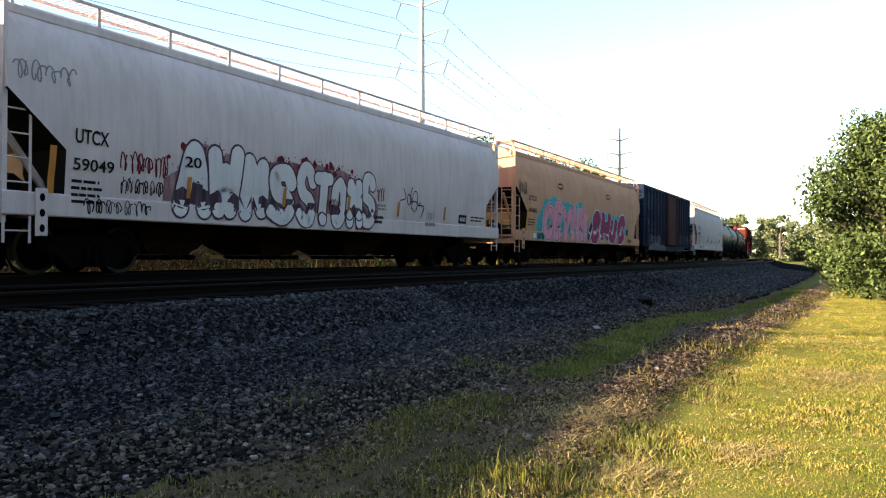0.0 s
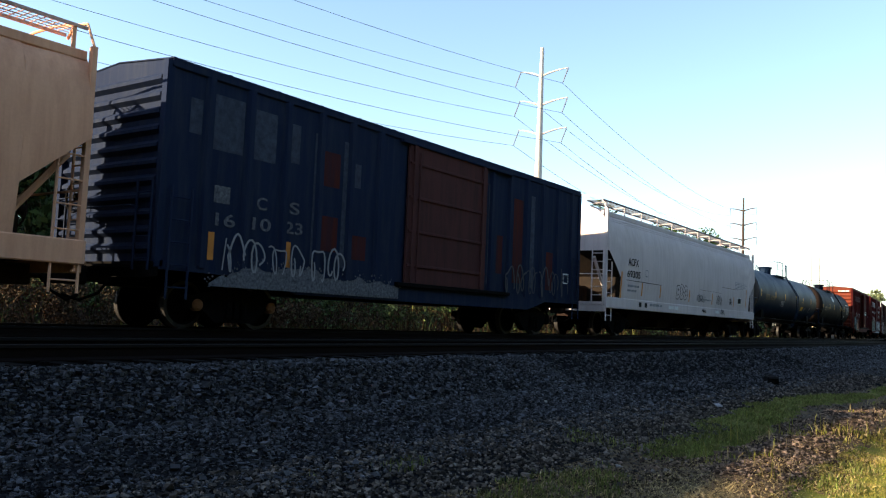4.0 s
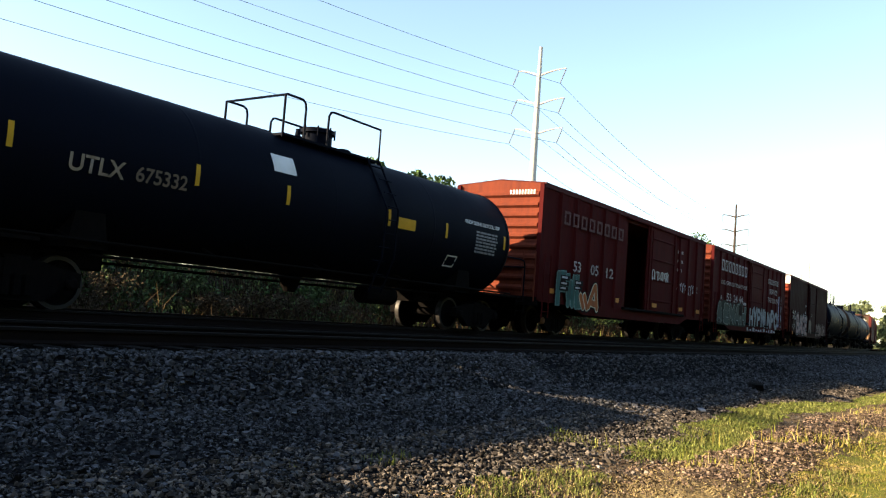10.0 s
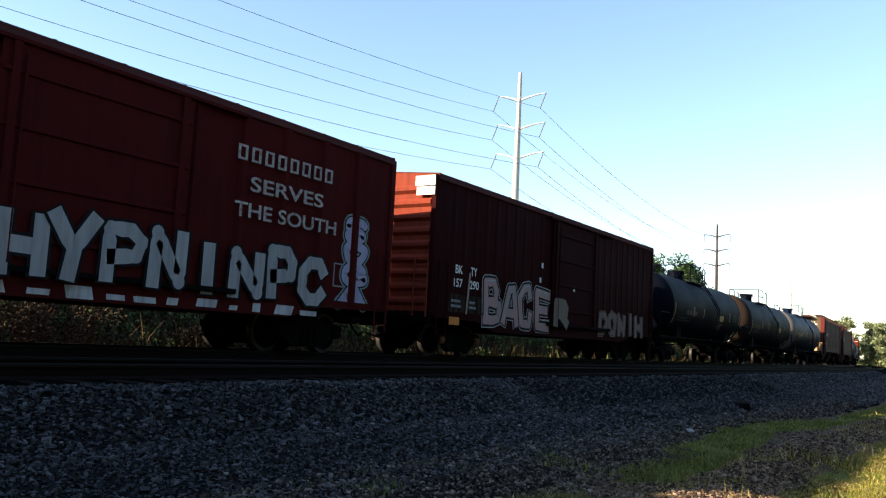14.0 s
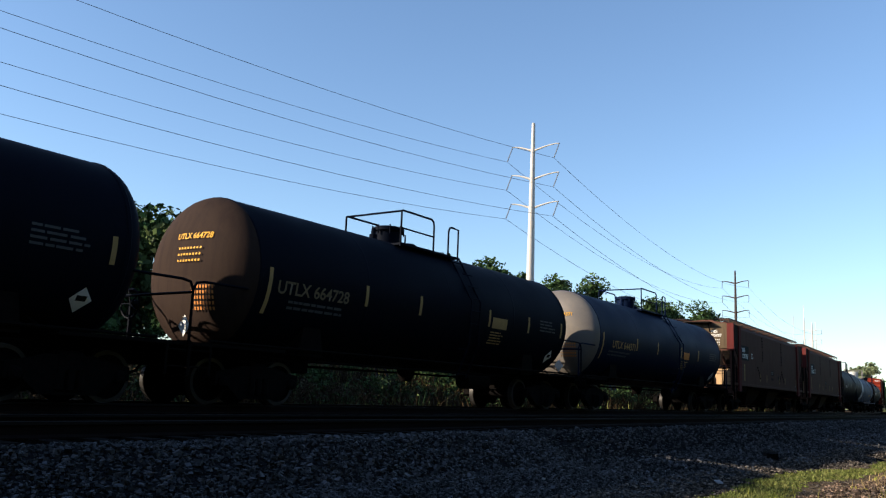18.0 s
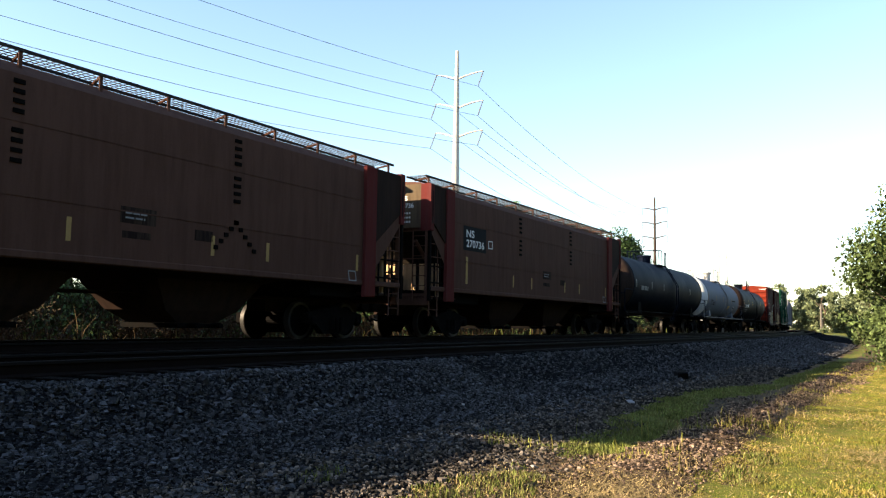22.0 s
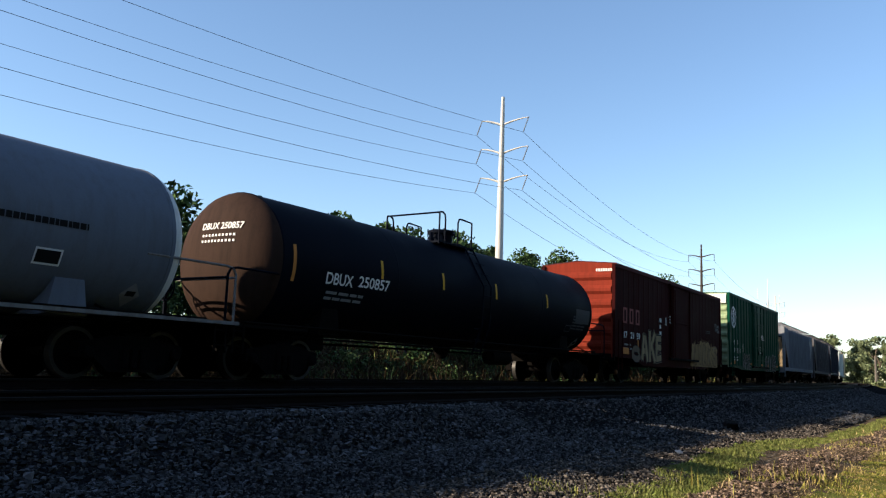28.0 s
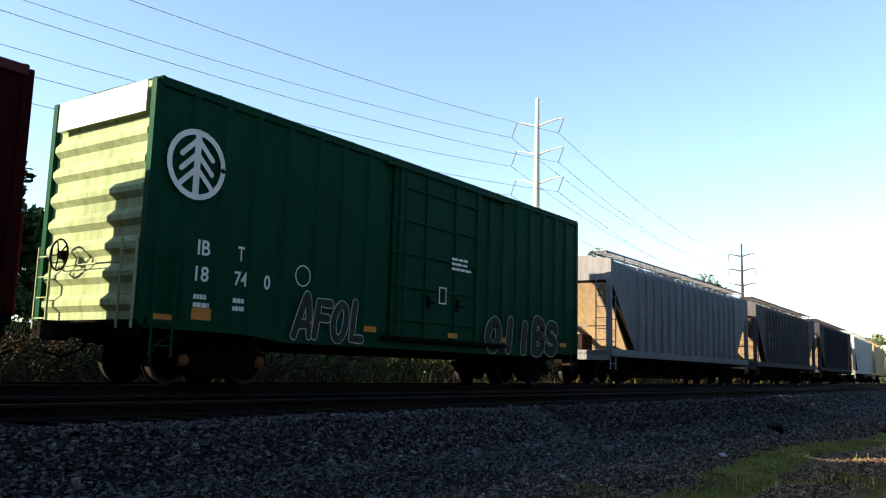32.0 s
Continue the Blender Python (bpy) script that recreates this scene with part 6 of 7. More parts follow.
# dark blue boxcar with a brown door
blue_body = paint("weathered dark blue paint", (0.012, 0.019, 0.042), (0.030, 0.036, 0.05), 0.4)
brown = paint("brown door paint", (0.075, 0.03, 0.028), (0.03, 0.02, 0.02), 0.4)
car = boxcar("weathered dark blue boxcar with a brown door and grey patches", 15.15, 4.45, blue_body, blue_body, blue_body, [-6.75 + 0.92 * k for k in range(16)], (-1.2, 2.1))
for x0, x1, z0, z1 in ((-7.15, -6.9, 3.3, 3.9), (-6.66, -5.97, 3.11, 4.08), (-5.78, -5.18, 3.1, 4.02), (-4.96, -4.56, 3.2, 3.95), (-3.0, -2.75, 3.0, 3.5)):
    patch(x0, x1, z0, z1, FADED_BLUE, car, flat(WALL + 0.002), "paint_patch", "painted-out blue-grey patch")
for text, x0, x1, z in (("C", -5.58, -5.33, 2.2), ("S", -4.76, -4.5, 2.22), ("16", -6.5, -6.06, 1.8), ("10", -5.66, -5.21, 1.82), ("23", -4.86, -4.39, 1.84)):
    words(text, x0, x1, z, 0.23, FADED_PRINT, car, flat(WALL + 0.004))
patch(-6.55, -6.2, 2.2, 2.5, FADED_PRINT, car, flat(WALL + 0.002), "paint_patch", "chipped white lettering")
rusty = paint("rust-red worn paint", (0.075, 0.018, 0.012), (0.02, 0.018, 0.028), 0.7)
for x, w, z0, z1 in ((-3.9, 0.5, 2.9, 3.6), (-3.95, 0.55, 1.6, 2.3), (-2.95, 0.45, 1.5, 2.0), (2.75, 0.3, 1.6, 2.6), (3.6, 0.5, 1.4, 3.7), (5.5, 0.4, 1.3, 2.4)):
    patch(x, x + w, z0, z1, rusty, car, flat(WALL + 0.0025), "rust_patch", "rust-red worn patch", n=4)
for x, w in ((2.3, 0.16), (4.55, 0.22), (5.2, 0.14), (6.1, 0.2), (-4.15, 0.12), (-3.3, 0.14)):
    patch(x, x + w, 1.3, 3.9, FADED_BLUE, car, flat(WALL + 0.003), "paint_patch", "pale vertical streak", n=4)
cloud(-6.6, -1.4, 0.75, 1.12, car, flat(WALL + 0.072), FADED_PRINT, 33, jag=0.12, label="pale scuffed band along the sill")
tag(-6.4, -3.2, 1.0, 1.7, car, flat(WALL + 0.075), GREY_LABEL, 31, 0.05, count=6)
tag(3.0, 6.8, 1.1, 1.9, car, flat(WALL + 0.075), DIM_PRINT, 32, 0.05, count=6)
for x in (-6.62, -4.8, 7.05):
    patch(x, x + 0.13, 1.2, 1.68, ORANGE, car, flat(WALL + 0.003))
framed(6.6, 6.95, 1.55, 1.85, WHITE_PAINT, car, flat(WALL + 0.002))
for ob in car.children:
    if ob.name.split(".")[0] == "door":
        ob.data.materials[0] = brown
        for sub in ob.children:
            sub.data.materials[0] = brown
mark(car, -101.18)

# light grey covered hopper
grey_body = paint("light grey hopper paint", (0.58, 0.50, 0.475), (0.45, 0.37, 0.33), 0.35)
car, skin = hopper("light grey covered hopper car with black lettering", 18.3, grey_body, dark_bay, paint("grey roof grating", (0.10, 0.11, 0.13)), ROUND, seams=(3.86, 3.94))
words("ACFX", -7.5, -6.55, 2.45, 0.26, BLACK_PAINT, car, skin)
words("69305", -7.55, -6.35, 2.04, 0.25, BLACK_PAINT, car, skin)
patch(-7.6, -4.2, 1.93, 1.95, BLACK_PAINT, car, skin, "stripe", n=1)
bars(2, -7.45, -6.3, 1.72, 0.07, 0.09, GREY_LABEL, car, skin)
framed(-5.85, -5.6, 2.15, 2.4, GREY_LABEL, car, skin)
patch(-8.1, -7.98, 1.3, 2.2, ORANGE, car, skin, tilt=0.06)
for x in (-6.15, -4.3, -0.98, 2.08, 5.38):
    patch(x, x + 0.1, 1.45, 1.92, ORANGE, car, skin)
patch(7.45, 7.53, 1.49, 2.38, ORANGE, car, skin, tilt=0.04)
piece("BDG", -2.5, -1.2, 1.5, 2.05, car, skin, grey_body, BLACK_PAINT, None, 41, fat=0.3, line=0.03, wobble=0.08, label="small black outlined graffiti")
tag(0.0, 1.2, 1.5, 1.8, car, skin, GREY_LABEL, 42, 0.03)
for x0, z0, wide, tall, shape in ((2.78, 1.47, 0.76, 0.4, 0.0), (3.45, 1.06, 0.56, 0.2, 1.3), (0.1, 1.5, 0.8, 0.3, 2.1), (4.75, 1.53, 0.36, 0.3, 3.0), (0.8, 1.07, 0.5, 0.12, 4.0)):
    curl = Bag()
    loops = [(x0 + wide * (u / 40 + 0.13 * math.sin(u * 0.95 + shape)), z0 + tall * (0.5 + 0.42 * math.cos(u * (0.83 + 0.03 * shape)) + 0.1 * math.sin(u * 0.31))) for u in range(41)]
    ribbon(curl, curve_through(loops, 3), 0.024, skin, 0.004)
    ribbon(curl, curve_through([(x0 + wide * 0.2, z0 + tall * 1.1), (x0 + wide * 0.5, z0 + tall * 0.4), (x0 + wide * 0.45, z0)], 5), 0.026, skin, 0.0052)
    part("graffiti_tag", curl, BLACK_PAINT, car, "curling black tag")
bars(5, 5.5, 7.6, 2.6, 0.022, 0.045, GREY_LABEL, car, skin, cells=0.1)
patch(3.5, 6.03, 2.27, 2.285, BROWN_SPRAY, car, skin, "seam", "rusty seam line", n=1)
patch(0.4, 3.5, 2.0, 2.01, BROWN_SPRAY, car, skin, "seam", "rusty seam line", n=1)
framed(6.07, 6.65, 1.61, 1.91, WHITE_PAINT, car, skin, inner=BLACK_PAINT)
bars(1, 0.8, 2.0, 1.58, 0.06, 0.0, GREY_LABEL, car, skin, cells=0.12)
sk = lambda z: 1.566
for x0, x1 in ((-3.3, -2.75), (-2.65, -2.2), (2.66, 3.16)):
    patch(x0, x1, 1.08, 1.2, WHITE_PAINT, car, sk, "paint_patch", "white repainted patch", n=1)
bars(1, -5.3, -3.9, 1.12, 0.09, 0.0, GREY_LABEL, car, sk)
framed(-6.35, -6.1, 1.05, 1.22, BLACK_PAINT, car, sk, inner=BLACK_PAINT)
framed(-5.8, -5.55, 1.05, 1.22, BLACK_PAINT, car, sk, inner=BLACK_PAINT)
mark(car, -82.45)

# black tank cars
FAINT_PRINT = mat("faint yellow-grey lettering", (0.15, 0.115, 0.07), 0.7, var=0.3, scale=6, bump=0)
# The sky's blue reflection is mixed into these tank colours.
blue_black = paint("black tank paint with blue sky sheen", (0.0082, 0.0185, 0.039), (0.0065, 0.0125, 0.025), 0.3, rough=0.45, spec=0.025)
sheen_black = paint("satin black tank paint with blue sky sheen", (0.0042, 0.0095, 0.029), (0.004, 0.007, 0.019), 0.3, rough=0.5, spec=0.025)
black = paint("satin black tank paint", (0.0028, 0.0042, 0.009), (0.003, 0.004, 0.007), 0.3, rough=0.55, spec=0.02)
# Head lighter than the black shell: the sun on it is in the colour.
brown_head = paint("brown tank head in sunlit tone", (0.034, 0.022, 0.016), (0.02, 0.013, 0.011), 0.4, rough=0.7)


def tank_strips(car, skin, xs, z0=2.25, z1=2.62, tint=YELLOW):
    for x in xs:
        patch(x, x + 0.09, z0, z1, tint, car, skin, n=4)


# Tan of this head is raised for the sun on it.
car, skin = tank_car("long satin black tank car with yellow reflector strips", -8.3, 7.9, blue_black, UNDER, paint("tan tank head in sunlit tone", (0.10, 0.08, 0.067), (0.05, 0.038, 0.032), 0.4), length=18.4, top=(-1.5, 0.1, 0.8, 1.15, -0.65))
words("UTLX", -6.75, -5.84, 2.1, 0.3, FAINT_PRINT, car, skin)
words("643598", -5.65, -4.55, 2.12, 0.26, FAINT_PRINT, car, skin)
tank_strips(car, skin, (-7.85, -4.45, -1.96, 1.19, 3.31, 5.97))
patch(2.95, 3.6, 1.78, 2.02, YELLOW, car, skin, "warning_label", "yellow warning label")
framed(5.6, 5.95, 1.75, 2.0, WHITE_PAINT, car, skin)
tag(-2.9, -2.0, 1.85, 2.15, car, skin, SILVER, 51, 0.03)
bars(3, 3.9, 4.5, 1.95, 0.03, 0.05, GREY_LABEL, car, skin)
mark(car, -63.5)

car, skin = tank_car("black tank car with a sunlit-toned brown head", -7.05, 7.05, black, UNDER, brown_head, length=16.5, top=(-1.15, -0.55, 0.15, 1.9, 0.75))
words("UTLX", -5.9, -4.95, 2.1, 0.27, OLD_TAN, car, skin)
words("675332", -4.75, -3.75, 2.12, 0.25, DIM_TAN, car, skin)
tank_strips(car, skin, (-6.85, -3.6, -1.43, 1.72, 4.0, 6.8))
patch(-1.75, -1.15, 2.85, 3.2, WHITE_PAINT, car, skin, "data_label", "white data label")
patch(2.1, 2.75, 2.25, 2.5, YELLOW, car, skin, "warning_label", "yellow warning label")
words("PROPYLENE GLYCOL USP", 4.9, 6.6, 2.74, 0.1, WHITE_PAINT, car, skin)
bars(7, 5.4, 6.5, 2.55, 0.05, 0.035, GREY_LABEL, car, skin, cells=0.18, ragged=0.1)
framed(4.3, 4.75, 1.58, 1.86, WHITE_PAINT, car, skin)
end_words("UTLX 675332", 0.15, -0.75, 3.1, 0.13, YELLOW, car, -7.05, bulge=head_bulge)
for k in range(4):
    end_words("I" * (9 - k), 0.1, -0.45 + 0.08 * k, 2.88 - 0.12 * k, 0.05, YELLOW, car, -7.05, name="print", label="unreadable yellow print", bulge=head_bulge)
mark(car, -45.85)

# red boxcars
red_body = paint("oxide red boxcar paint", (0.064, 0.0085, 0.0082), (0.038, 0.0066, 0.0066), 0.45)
# Ends are a lighter copy of the side red, with sunlight mixed in.
red_end = paint("oxide red end in sunlit tone", (0.14, 0.034, 0.019), (0.08, 0.024, 0.02), 0.4)
red_roof = paint("dull red roof", (0.09, 0.03, 0.03), (0.05, 0.03, 0.03), 0.4)


def letter_blocks(car, spans, z, h, material, skin, label="worn white company lettering"):
    """Company lettering as plain worn blocks with an open middle."""
    for x0, x1 in spans:
        t = (x1 - x0) * 0.26
        c = t * 0.7
        boxes = [(x0, x0 + t, z + c, z + h - c), (x1 - t, x1, z + c, z + h - c), (x0, x1, z + h - c, z + h), (x0, x1, z, z + c)]
        b = Bag()
        for p0, p1, q0, q1 in boxes:
            b.add(wrapped([(p0, 0, q0), (p1, 0, q0), (p1, 0, q1), (p0, 0, q1)], skin, 0.004), [(0, 1, 2, 3)])
        part("emblem", b, material, car, label)


def spans(x0, x1, n, fill=0.7):
    w = (x1 - x0) / n
    return [(x0 + w * k, x0 + w * (k + fill)) for k in range(n)]


W = flat(WALL)
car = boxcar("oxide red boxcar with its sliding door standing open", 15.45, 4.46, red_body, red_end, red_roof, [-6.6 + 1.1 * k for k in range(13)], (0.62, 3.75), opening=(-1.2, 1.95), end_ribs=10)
letter_blocks(car, spans(-6.45, -1.6, 8), 3.4, 0.42, mat("nearly worn-off lettering", (0.20, 0.12, 0.115), 0.8, var=0.35, scale=5, fine=30, bump=0, second=(0.055, 0.012, 0.011), amount=0.9), flat(1.572))
for t_, a, b in (("53", -5.65, -5.1), ("05", -4.35, -3.75), ("12", -3.1, -2.5)):
    words(t_, a, b, 2.02, 0.33, OLD_WHITE, car, flat(1.572))
piece("FWL", -6.75, -4.75, 0.85, 1.95, car, flat(1.572), paint("dark teal spray paint", (0.05, 0.13, 0.12)), CYAN_GREY, BLACK_PAINT, 61, fat=0.34, line=0.03, halo=0.03, label="dark teal graffiti edged in mint green")
for x, w, z, h in ((-6.5, 0.62, 1.70, 0.15), (-6.53, 0.6, 1.53, 0.13), (-6.56, 0.6, 1.38, 0.13), (-5.5, 0.58, 1.60, 0.16), (-5.54, 0.58, 1.46, 0.12)):
    block = patch(x, x + w, z, z + h, BLACK_PAINT, car, flat(1.60), "graffiti_block", "black block with pale print")
    bars(1, x + 0.06, x + w - 0.04, z + h * 0.35, h * 0.4, 0.02, SILVER, car, flat(1.606), cells=0.09)
for shade_, wide, up in ((BLACK_PAINT, 0.36, 0.0), (CREAM, 0.27, 0.004), (paint("burnt orange spray paint", (0.40, 0.13, 0.05)), 0.2, 0.008)):
    leg = Bag()
    for k, line_ in enumerate(([(-5.0, 1.28), (-4.78, 0.95)], [(-4.72, 1.3), (-4.5, 0.95)], [(-3.98, 1.62), (-4.2, 1.3), (-4.36, 1.0)], [(-3.9, 1.65), (-3.82, 1.3), (-3.72, 0.95)], [(-4.2, 1.12), (-3.85, 1.08)])):
        ribbon(leg, line_, wide, flat(1.575), 0.003 + up + 0.0006 * k)
    part("graffiti_stroke", leg, shade_, car, "orange letter strokes edged in cream and black")
tag(1.0, 2.9, 2.3, 2.65, car, flat(1.632), WHITE_PAINT, 63, 0.05)
tag(4.3, 7.0, 2.0, 2.4, car, W, SILVER, 64, 0.05, count=6)
for k, x in enumerate((-7.0, -2.2, 1.2, 4.6, 6.9)):
    patch(x, x + 0.5, 1.25, 1.4, ORANGE, car, W if k != 2 else flat(1.632))
bars(3, 4.2, 5.0, 3.6, 0.12, 0.25, OLD_WHITE, car, W)
end_words("I" * 9, -0.4, -1.25, 4.12, 0.13, WHITE_PAINT, car, -15.45 / 2 - 0.1, name="print", label="unreadable white print")
mark(car, -29.28)

car = boxcar("oxide red boxcar with white lettering and graffiti", 15.55, 4.48, red_body, red_end, red_roof, [-6.65 + 1.1 * k for k in range(13)], (-1.36, 2.0), end_ribs=10)
letter_blocks(car, spans(-6.63, -1.7, 8, 0.72), 3.45, 0.52, OLD_WHITE, flat(1.572))
words("GIVES A GREEN LIGHT TO INNOVATIONS", -6.65, -1.75, 2.8, 0.2, OLD_WHITE, car, flat(1.572))
for t_, a, b in (("53", -5.6, -4.75), ("24", -4.35, -3.55), ("44", -3.25, -2.5)):
    words(t_, a, b, 2.05, 0.38, OLD_WHITE, car, flat(1.572))
letter_blocks(car, spans(3.05, 5.75, 8, 0.7), 3.5, 0.28, OLD_WHITE, flat(1.572))
words("SERVES", 3.4, 5.4, 2.95, 0.28, OLD_WHITE, car, flat(1.572))
words("THE SOUTH", 3.05, 5.85, 2.45, 0.28, OLD_WHITE, car, flat(1.572))
cloud(-7.25, -1.72, 0.9, 2.0, car, flat(1.566), DARK_GREEN, 70, jag=0.1, label="dark green sprayed backing")
piece("AEMAH", -7.2, -1.75, 0.92, 2.0, car, flat(1.572), MINT, OLD_GREY, DARK_GREEN, 71, fat=0.28, line=0.03, halo=0.07, wobble=0.12, shine=OLIVE, label="faded green and cream graffiti")
piece("HYPN", -1.3, 2.05, 0.9, 2.02, car, flat(1.635), OLD_SILVER, BLACK_PAINT, None, 72, fat=0.29, line=0.05, wobble=0.04, label="silver block graffiti")
piece("INPC", 2.1, 5.7, 0.9, 1.98, car, flat(1.575), OLD_SILVER, BLACK_PAINT, None, 73, fat=0.29, line=0.05, wobble=0.04, label="silver block graffiti")
for k, ch in enumerate("SOGA"):
    piece(ch, 6.15, 7.1, 2.35 - 0.47 * k, 2.9 - 0.47 * k, car, W, paint("lilac spray paint", (0.38, 0.36, 0.5)), BLACK_PAINT, CYAN_GREY, 74 + k, fat=0.2, line=0.03, halo=0.035, square=False, wobble=0.1, label="lilac graffiti edged in turquoise")
patch(-7.75, -7.62, 1.1, 2.0, ORANGE, car, W)
drips = random.Random(77)
for k in range(11):
    x = -1.25 + 0.62 * k + drips.uniform(-0.08, 0.08)
    patch(x, x + drips.uniform(0.16, 0.5), 0.73 + drips.uniform(0, 0.03), drips.uniform(0.82, 0.93), SILVER, car, flat(1.536), "graffiti_shape", "silver spray paint on the sill", n=1, tilt=drips.uniform(-0.4, 0.4))
patch(-2.4, -1.75, 2.0, 2.14, OLD_WHITE, car, flat(1.572), "paint_patch", "chipped white patch", n=1)
patch(-3.3, -2.6, 1.45, 1.95, DATA_DARK, car, flat(1.60), "paint_patch", "dark repainted square", n=1)
bars(1, -6.5, -6.1, 2.1, 0.18, 0, OLD_WHITE, car, W)
framed(5.95, 6.5, 1.4, 1.9, GREY_LABEL, car, W)
mark(car, -12.33)

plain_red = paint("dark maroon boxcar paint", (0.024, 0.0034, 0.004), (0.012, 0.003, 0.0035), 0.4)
# End far lighter than the maroon sides: the sun on it is painted.
orange_end = paint("maroon car end in sunlit tone", (0.19, 0.038, 0.022), (0.09, 0.024, 0.018), 0.35)
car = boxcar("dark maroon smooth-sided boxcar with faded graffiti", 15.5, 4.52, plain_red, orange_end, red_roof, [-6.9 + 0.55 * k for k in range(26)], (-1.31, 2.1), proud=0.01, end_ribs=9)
patch(-7.02, -6.22, 1.14, 1.6, DATA_DARK, car, flat(1.508), "data_panel", "dark data panel", n=1)
patch(-6.1, -5.43, 1.14, 1.6, DATA_DARK, car, flat(1.508), "data_panel", "dark data panel", n=1)
patch(-6.2, -6.12, 1.1, 2.2, TAUPE, car, flat(1.513), "paint_patch", "pale sprayed streak", n=2, tilt=0.1)
words("BK", -6.78, -6.43, 2.13, 0.22, WHITE_PAINT, car, flat(1.513))
words("TY", -6.03, -5.72, 2.13, 0.22, WHITE_PAINT, car, flat(1.513))
words("157", -6.83, -6.42, 1.78, 0.22, WHITE_PAINT, car, flat(1.513))
words("290", -6.06, -5.6, 1.78, 0.22, WHITE_PAINT, car, flat(1.513))
bars(2, -6.9, -6.35, 1.39, 0.07, 0.06, GREY_LABEL, car, flat(1.513), cells=0.09)
bars(2, -6.03, -5.6, 1.39, 0.07, 0.06, GREY_LABEL, car, flat(1.513), cells=0.09)
piece("BACE", -5.4, -1.45, 0.82, 2.12, car, flat(1.53), paint("dusty rose spray paint", (0.44, 0.25, 0.235), (0.17, 0.24, 0.25), 0.55), BLACK_PAINT, OLD_SILVER, 81, fat=0.25, line=0.06, halo=0.03, wobble=0.11, shine=paint("pale blue spray paint", (0.36, 0.44, 0.46)), label="dusty rose graffiti edged in silver")
piece("DONIH", 2.4, 6.75, 0.85, 1.75, car, flat(1.53), paint("dull rose-grey spray paint", (0.24, 0.17, 0.16)), BLACK_PAINT, TAUPE, 82, fat=0.24, line=0.03, halo=0.02, wobble=0.11, label="dull rose-grey graffiti")
piece("R", -1.28, -0.05, 0.9, 1.9, car, flat(1.635), paint("dim taupe spray paint", (0.20, 0.16, 0.13)), BLACK_PAINT, None, 83, fat=0.26, line=0.03, wobble=0.08, label="faded taupe graffiti letter")
patch(-6.99, -6.51, 0.81, 1.01, ORANGE, car, flat(1.53))
for x, z in ((-2.0, 2.75), (-2.1, 2.3), (0.2, 2.2)):
    patch(x, x + 0.12, z, z + 0.15, WHITE_PAINT, car, flat(1.59 if x > -1 else 1.53), "paint_patch", n=1)
end_patch = Bag().box(-7.87, -7.855, -1.5, -0.95, 3.98, 4.19).box(-7.87, -7.855, -1.5, -0.9, 4.22, 4.47)
part("paint_patch", end_patch, WHITE_PAINT, car, "white painted patch")
mark(car, 5.05)

# three black tank cars
TANK_TRIO = [(-5.85, 5.85, 21.55, "plain black tank car with dim lettering", None, "UTLX", "667312", False),
             (-6.2, 6.2, 36.4, "black tank car with a dusty dark head", paint("dark brown tank head", (0.03, 0.02, 0.016), (0.018, 0.012, 0.012), 0.4), "UTLX", "664728", True),
             (-6.65, 6.65, 51.85, "black tank car with a bright silver head", mat("silver tank head", (0.17, 0.15, 0.135), 0.5, metal=0.3, var=0.15, scale=1.5, second=(0.2, 0.17, 0.14), amount=0.3), "UTLX", "644371", True)]
for k, (r0, r1, place, text, hm, m1, m2, readable) in enumerate(TANK_TRIO):
    car, skin = tank_car(text, r0, r1, sheen_black if k == 2 else black, UNDER, hm, zc=2.47, r=1.51, top=((-1.45, 0.0, 0.6, 1.05, -0.85), (-1.3, 0.05, 0.7, 1.15, -0.7), (-1.45, 0.2, 0.85, 1.2, -0.9))[k])
    if readable:
        ink, at = (FAINT_PRINT, -5.75) if k == 1 else (DULL_YELLOW, -5.64)
        words(m1, at, at + 0.88, 2.1, 0.25, ink, car, skin)
        words(m2, at + 0.98, at + 2.02, 2.1, 0.25, ink, car, skin)
        end_words(m1 + " " + m2, 0.2, -0.7, 3.05, 0.12, YELLOW, car, r0 - 0.025, bulge=head_bulge)
        for j in range(3):
            end_words("I" * 8, 0.1, -0.5, 2.85 - 0.12 * j, 0.04, YELLOW, car, r0 - 0.025, name="print", label="unreadable yellow print", bulge=head_bulge)
        for j in range(5):
            end_words("I" * 8, -0.35, -0.85, 2.1 - 0.1 * j, 0.06, ORANGE, car, r0 - 0.025, name="print", label="unreadable orange print", bulge=head_bulge)
    else:
        bars(1, -3.9, -2.0, 2.15, 0.2, 0, DIM_PRINT, car, skin)
    bars(2, r0 + 0.8, r0 + 2.7, 1.95, 0.05, 0.06, DIM_PRINT, car, skin, cells=0.25)
    bars(5, 1.5 if k == 2 else r1 - 4.2, 2.3 if k == 2 else r1 - 3.45, 1.98, 0.03, 0.04, DULL_YELLOW, car, skin)
    tank_strips(car, skin, (r0 + 0.2,), 1.7, 2.56, DULL_YELLOW)
    tank_strips(car, skin, (-3.48, -1.37, 1.31, 3.48) if k == 2 else (r0 + 3.0, -1.25, r1 - 4.4, r1 - 2.3, r1 - 0.3), 2.12, 2.56, DULL_YELLOW)
    patch(1.55 if k == 2 else r1 - 4.2, 2.33 if k == 2 else r1 - 3.45, 2.1, 2.38, ORANGE if k == 2 else DULL_YELLOW, car, skin, "warning_label", "orange warning label" if k == 2 else "dull yellow warning label")
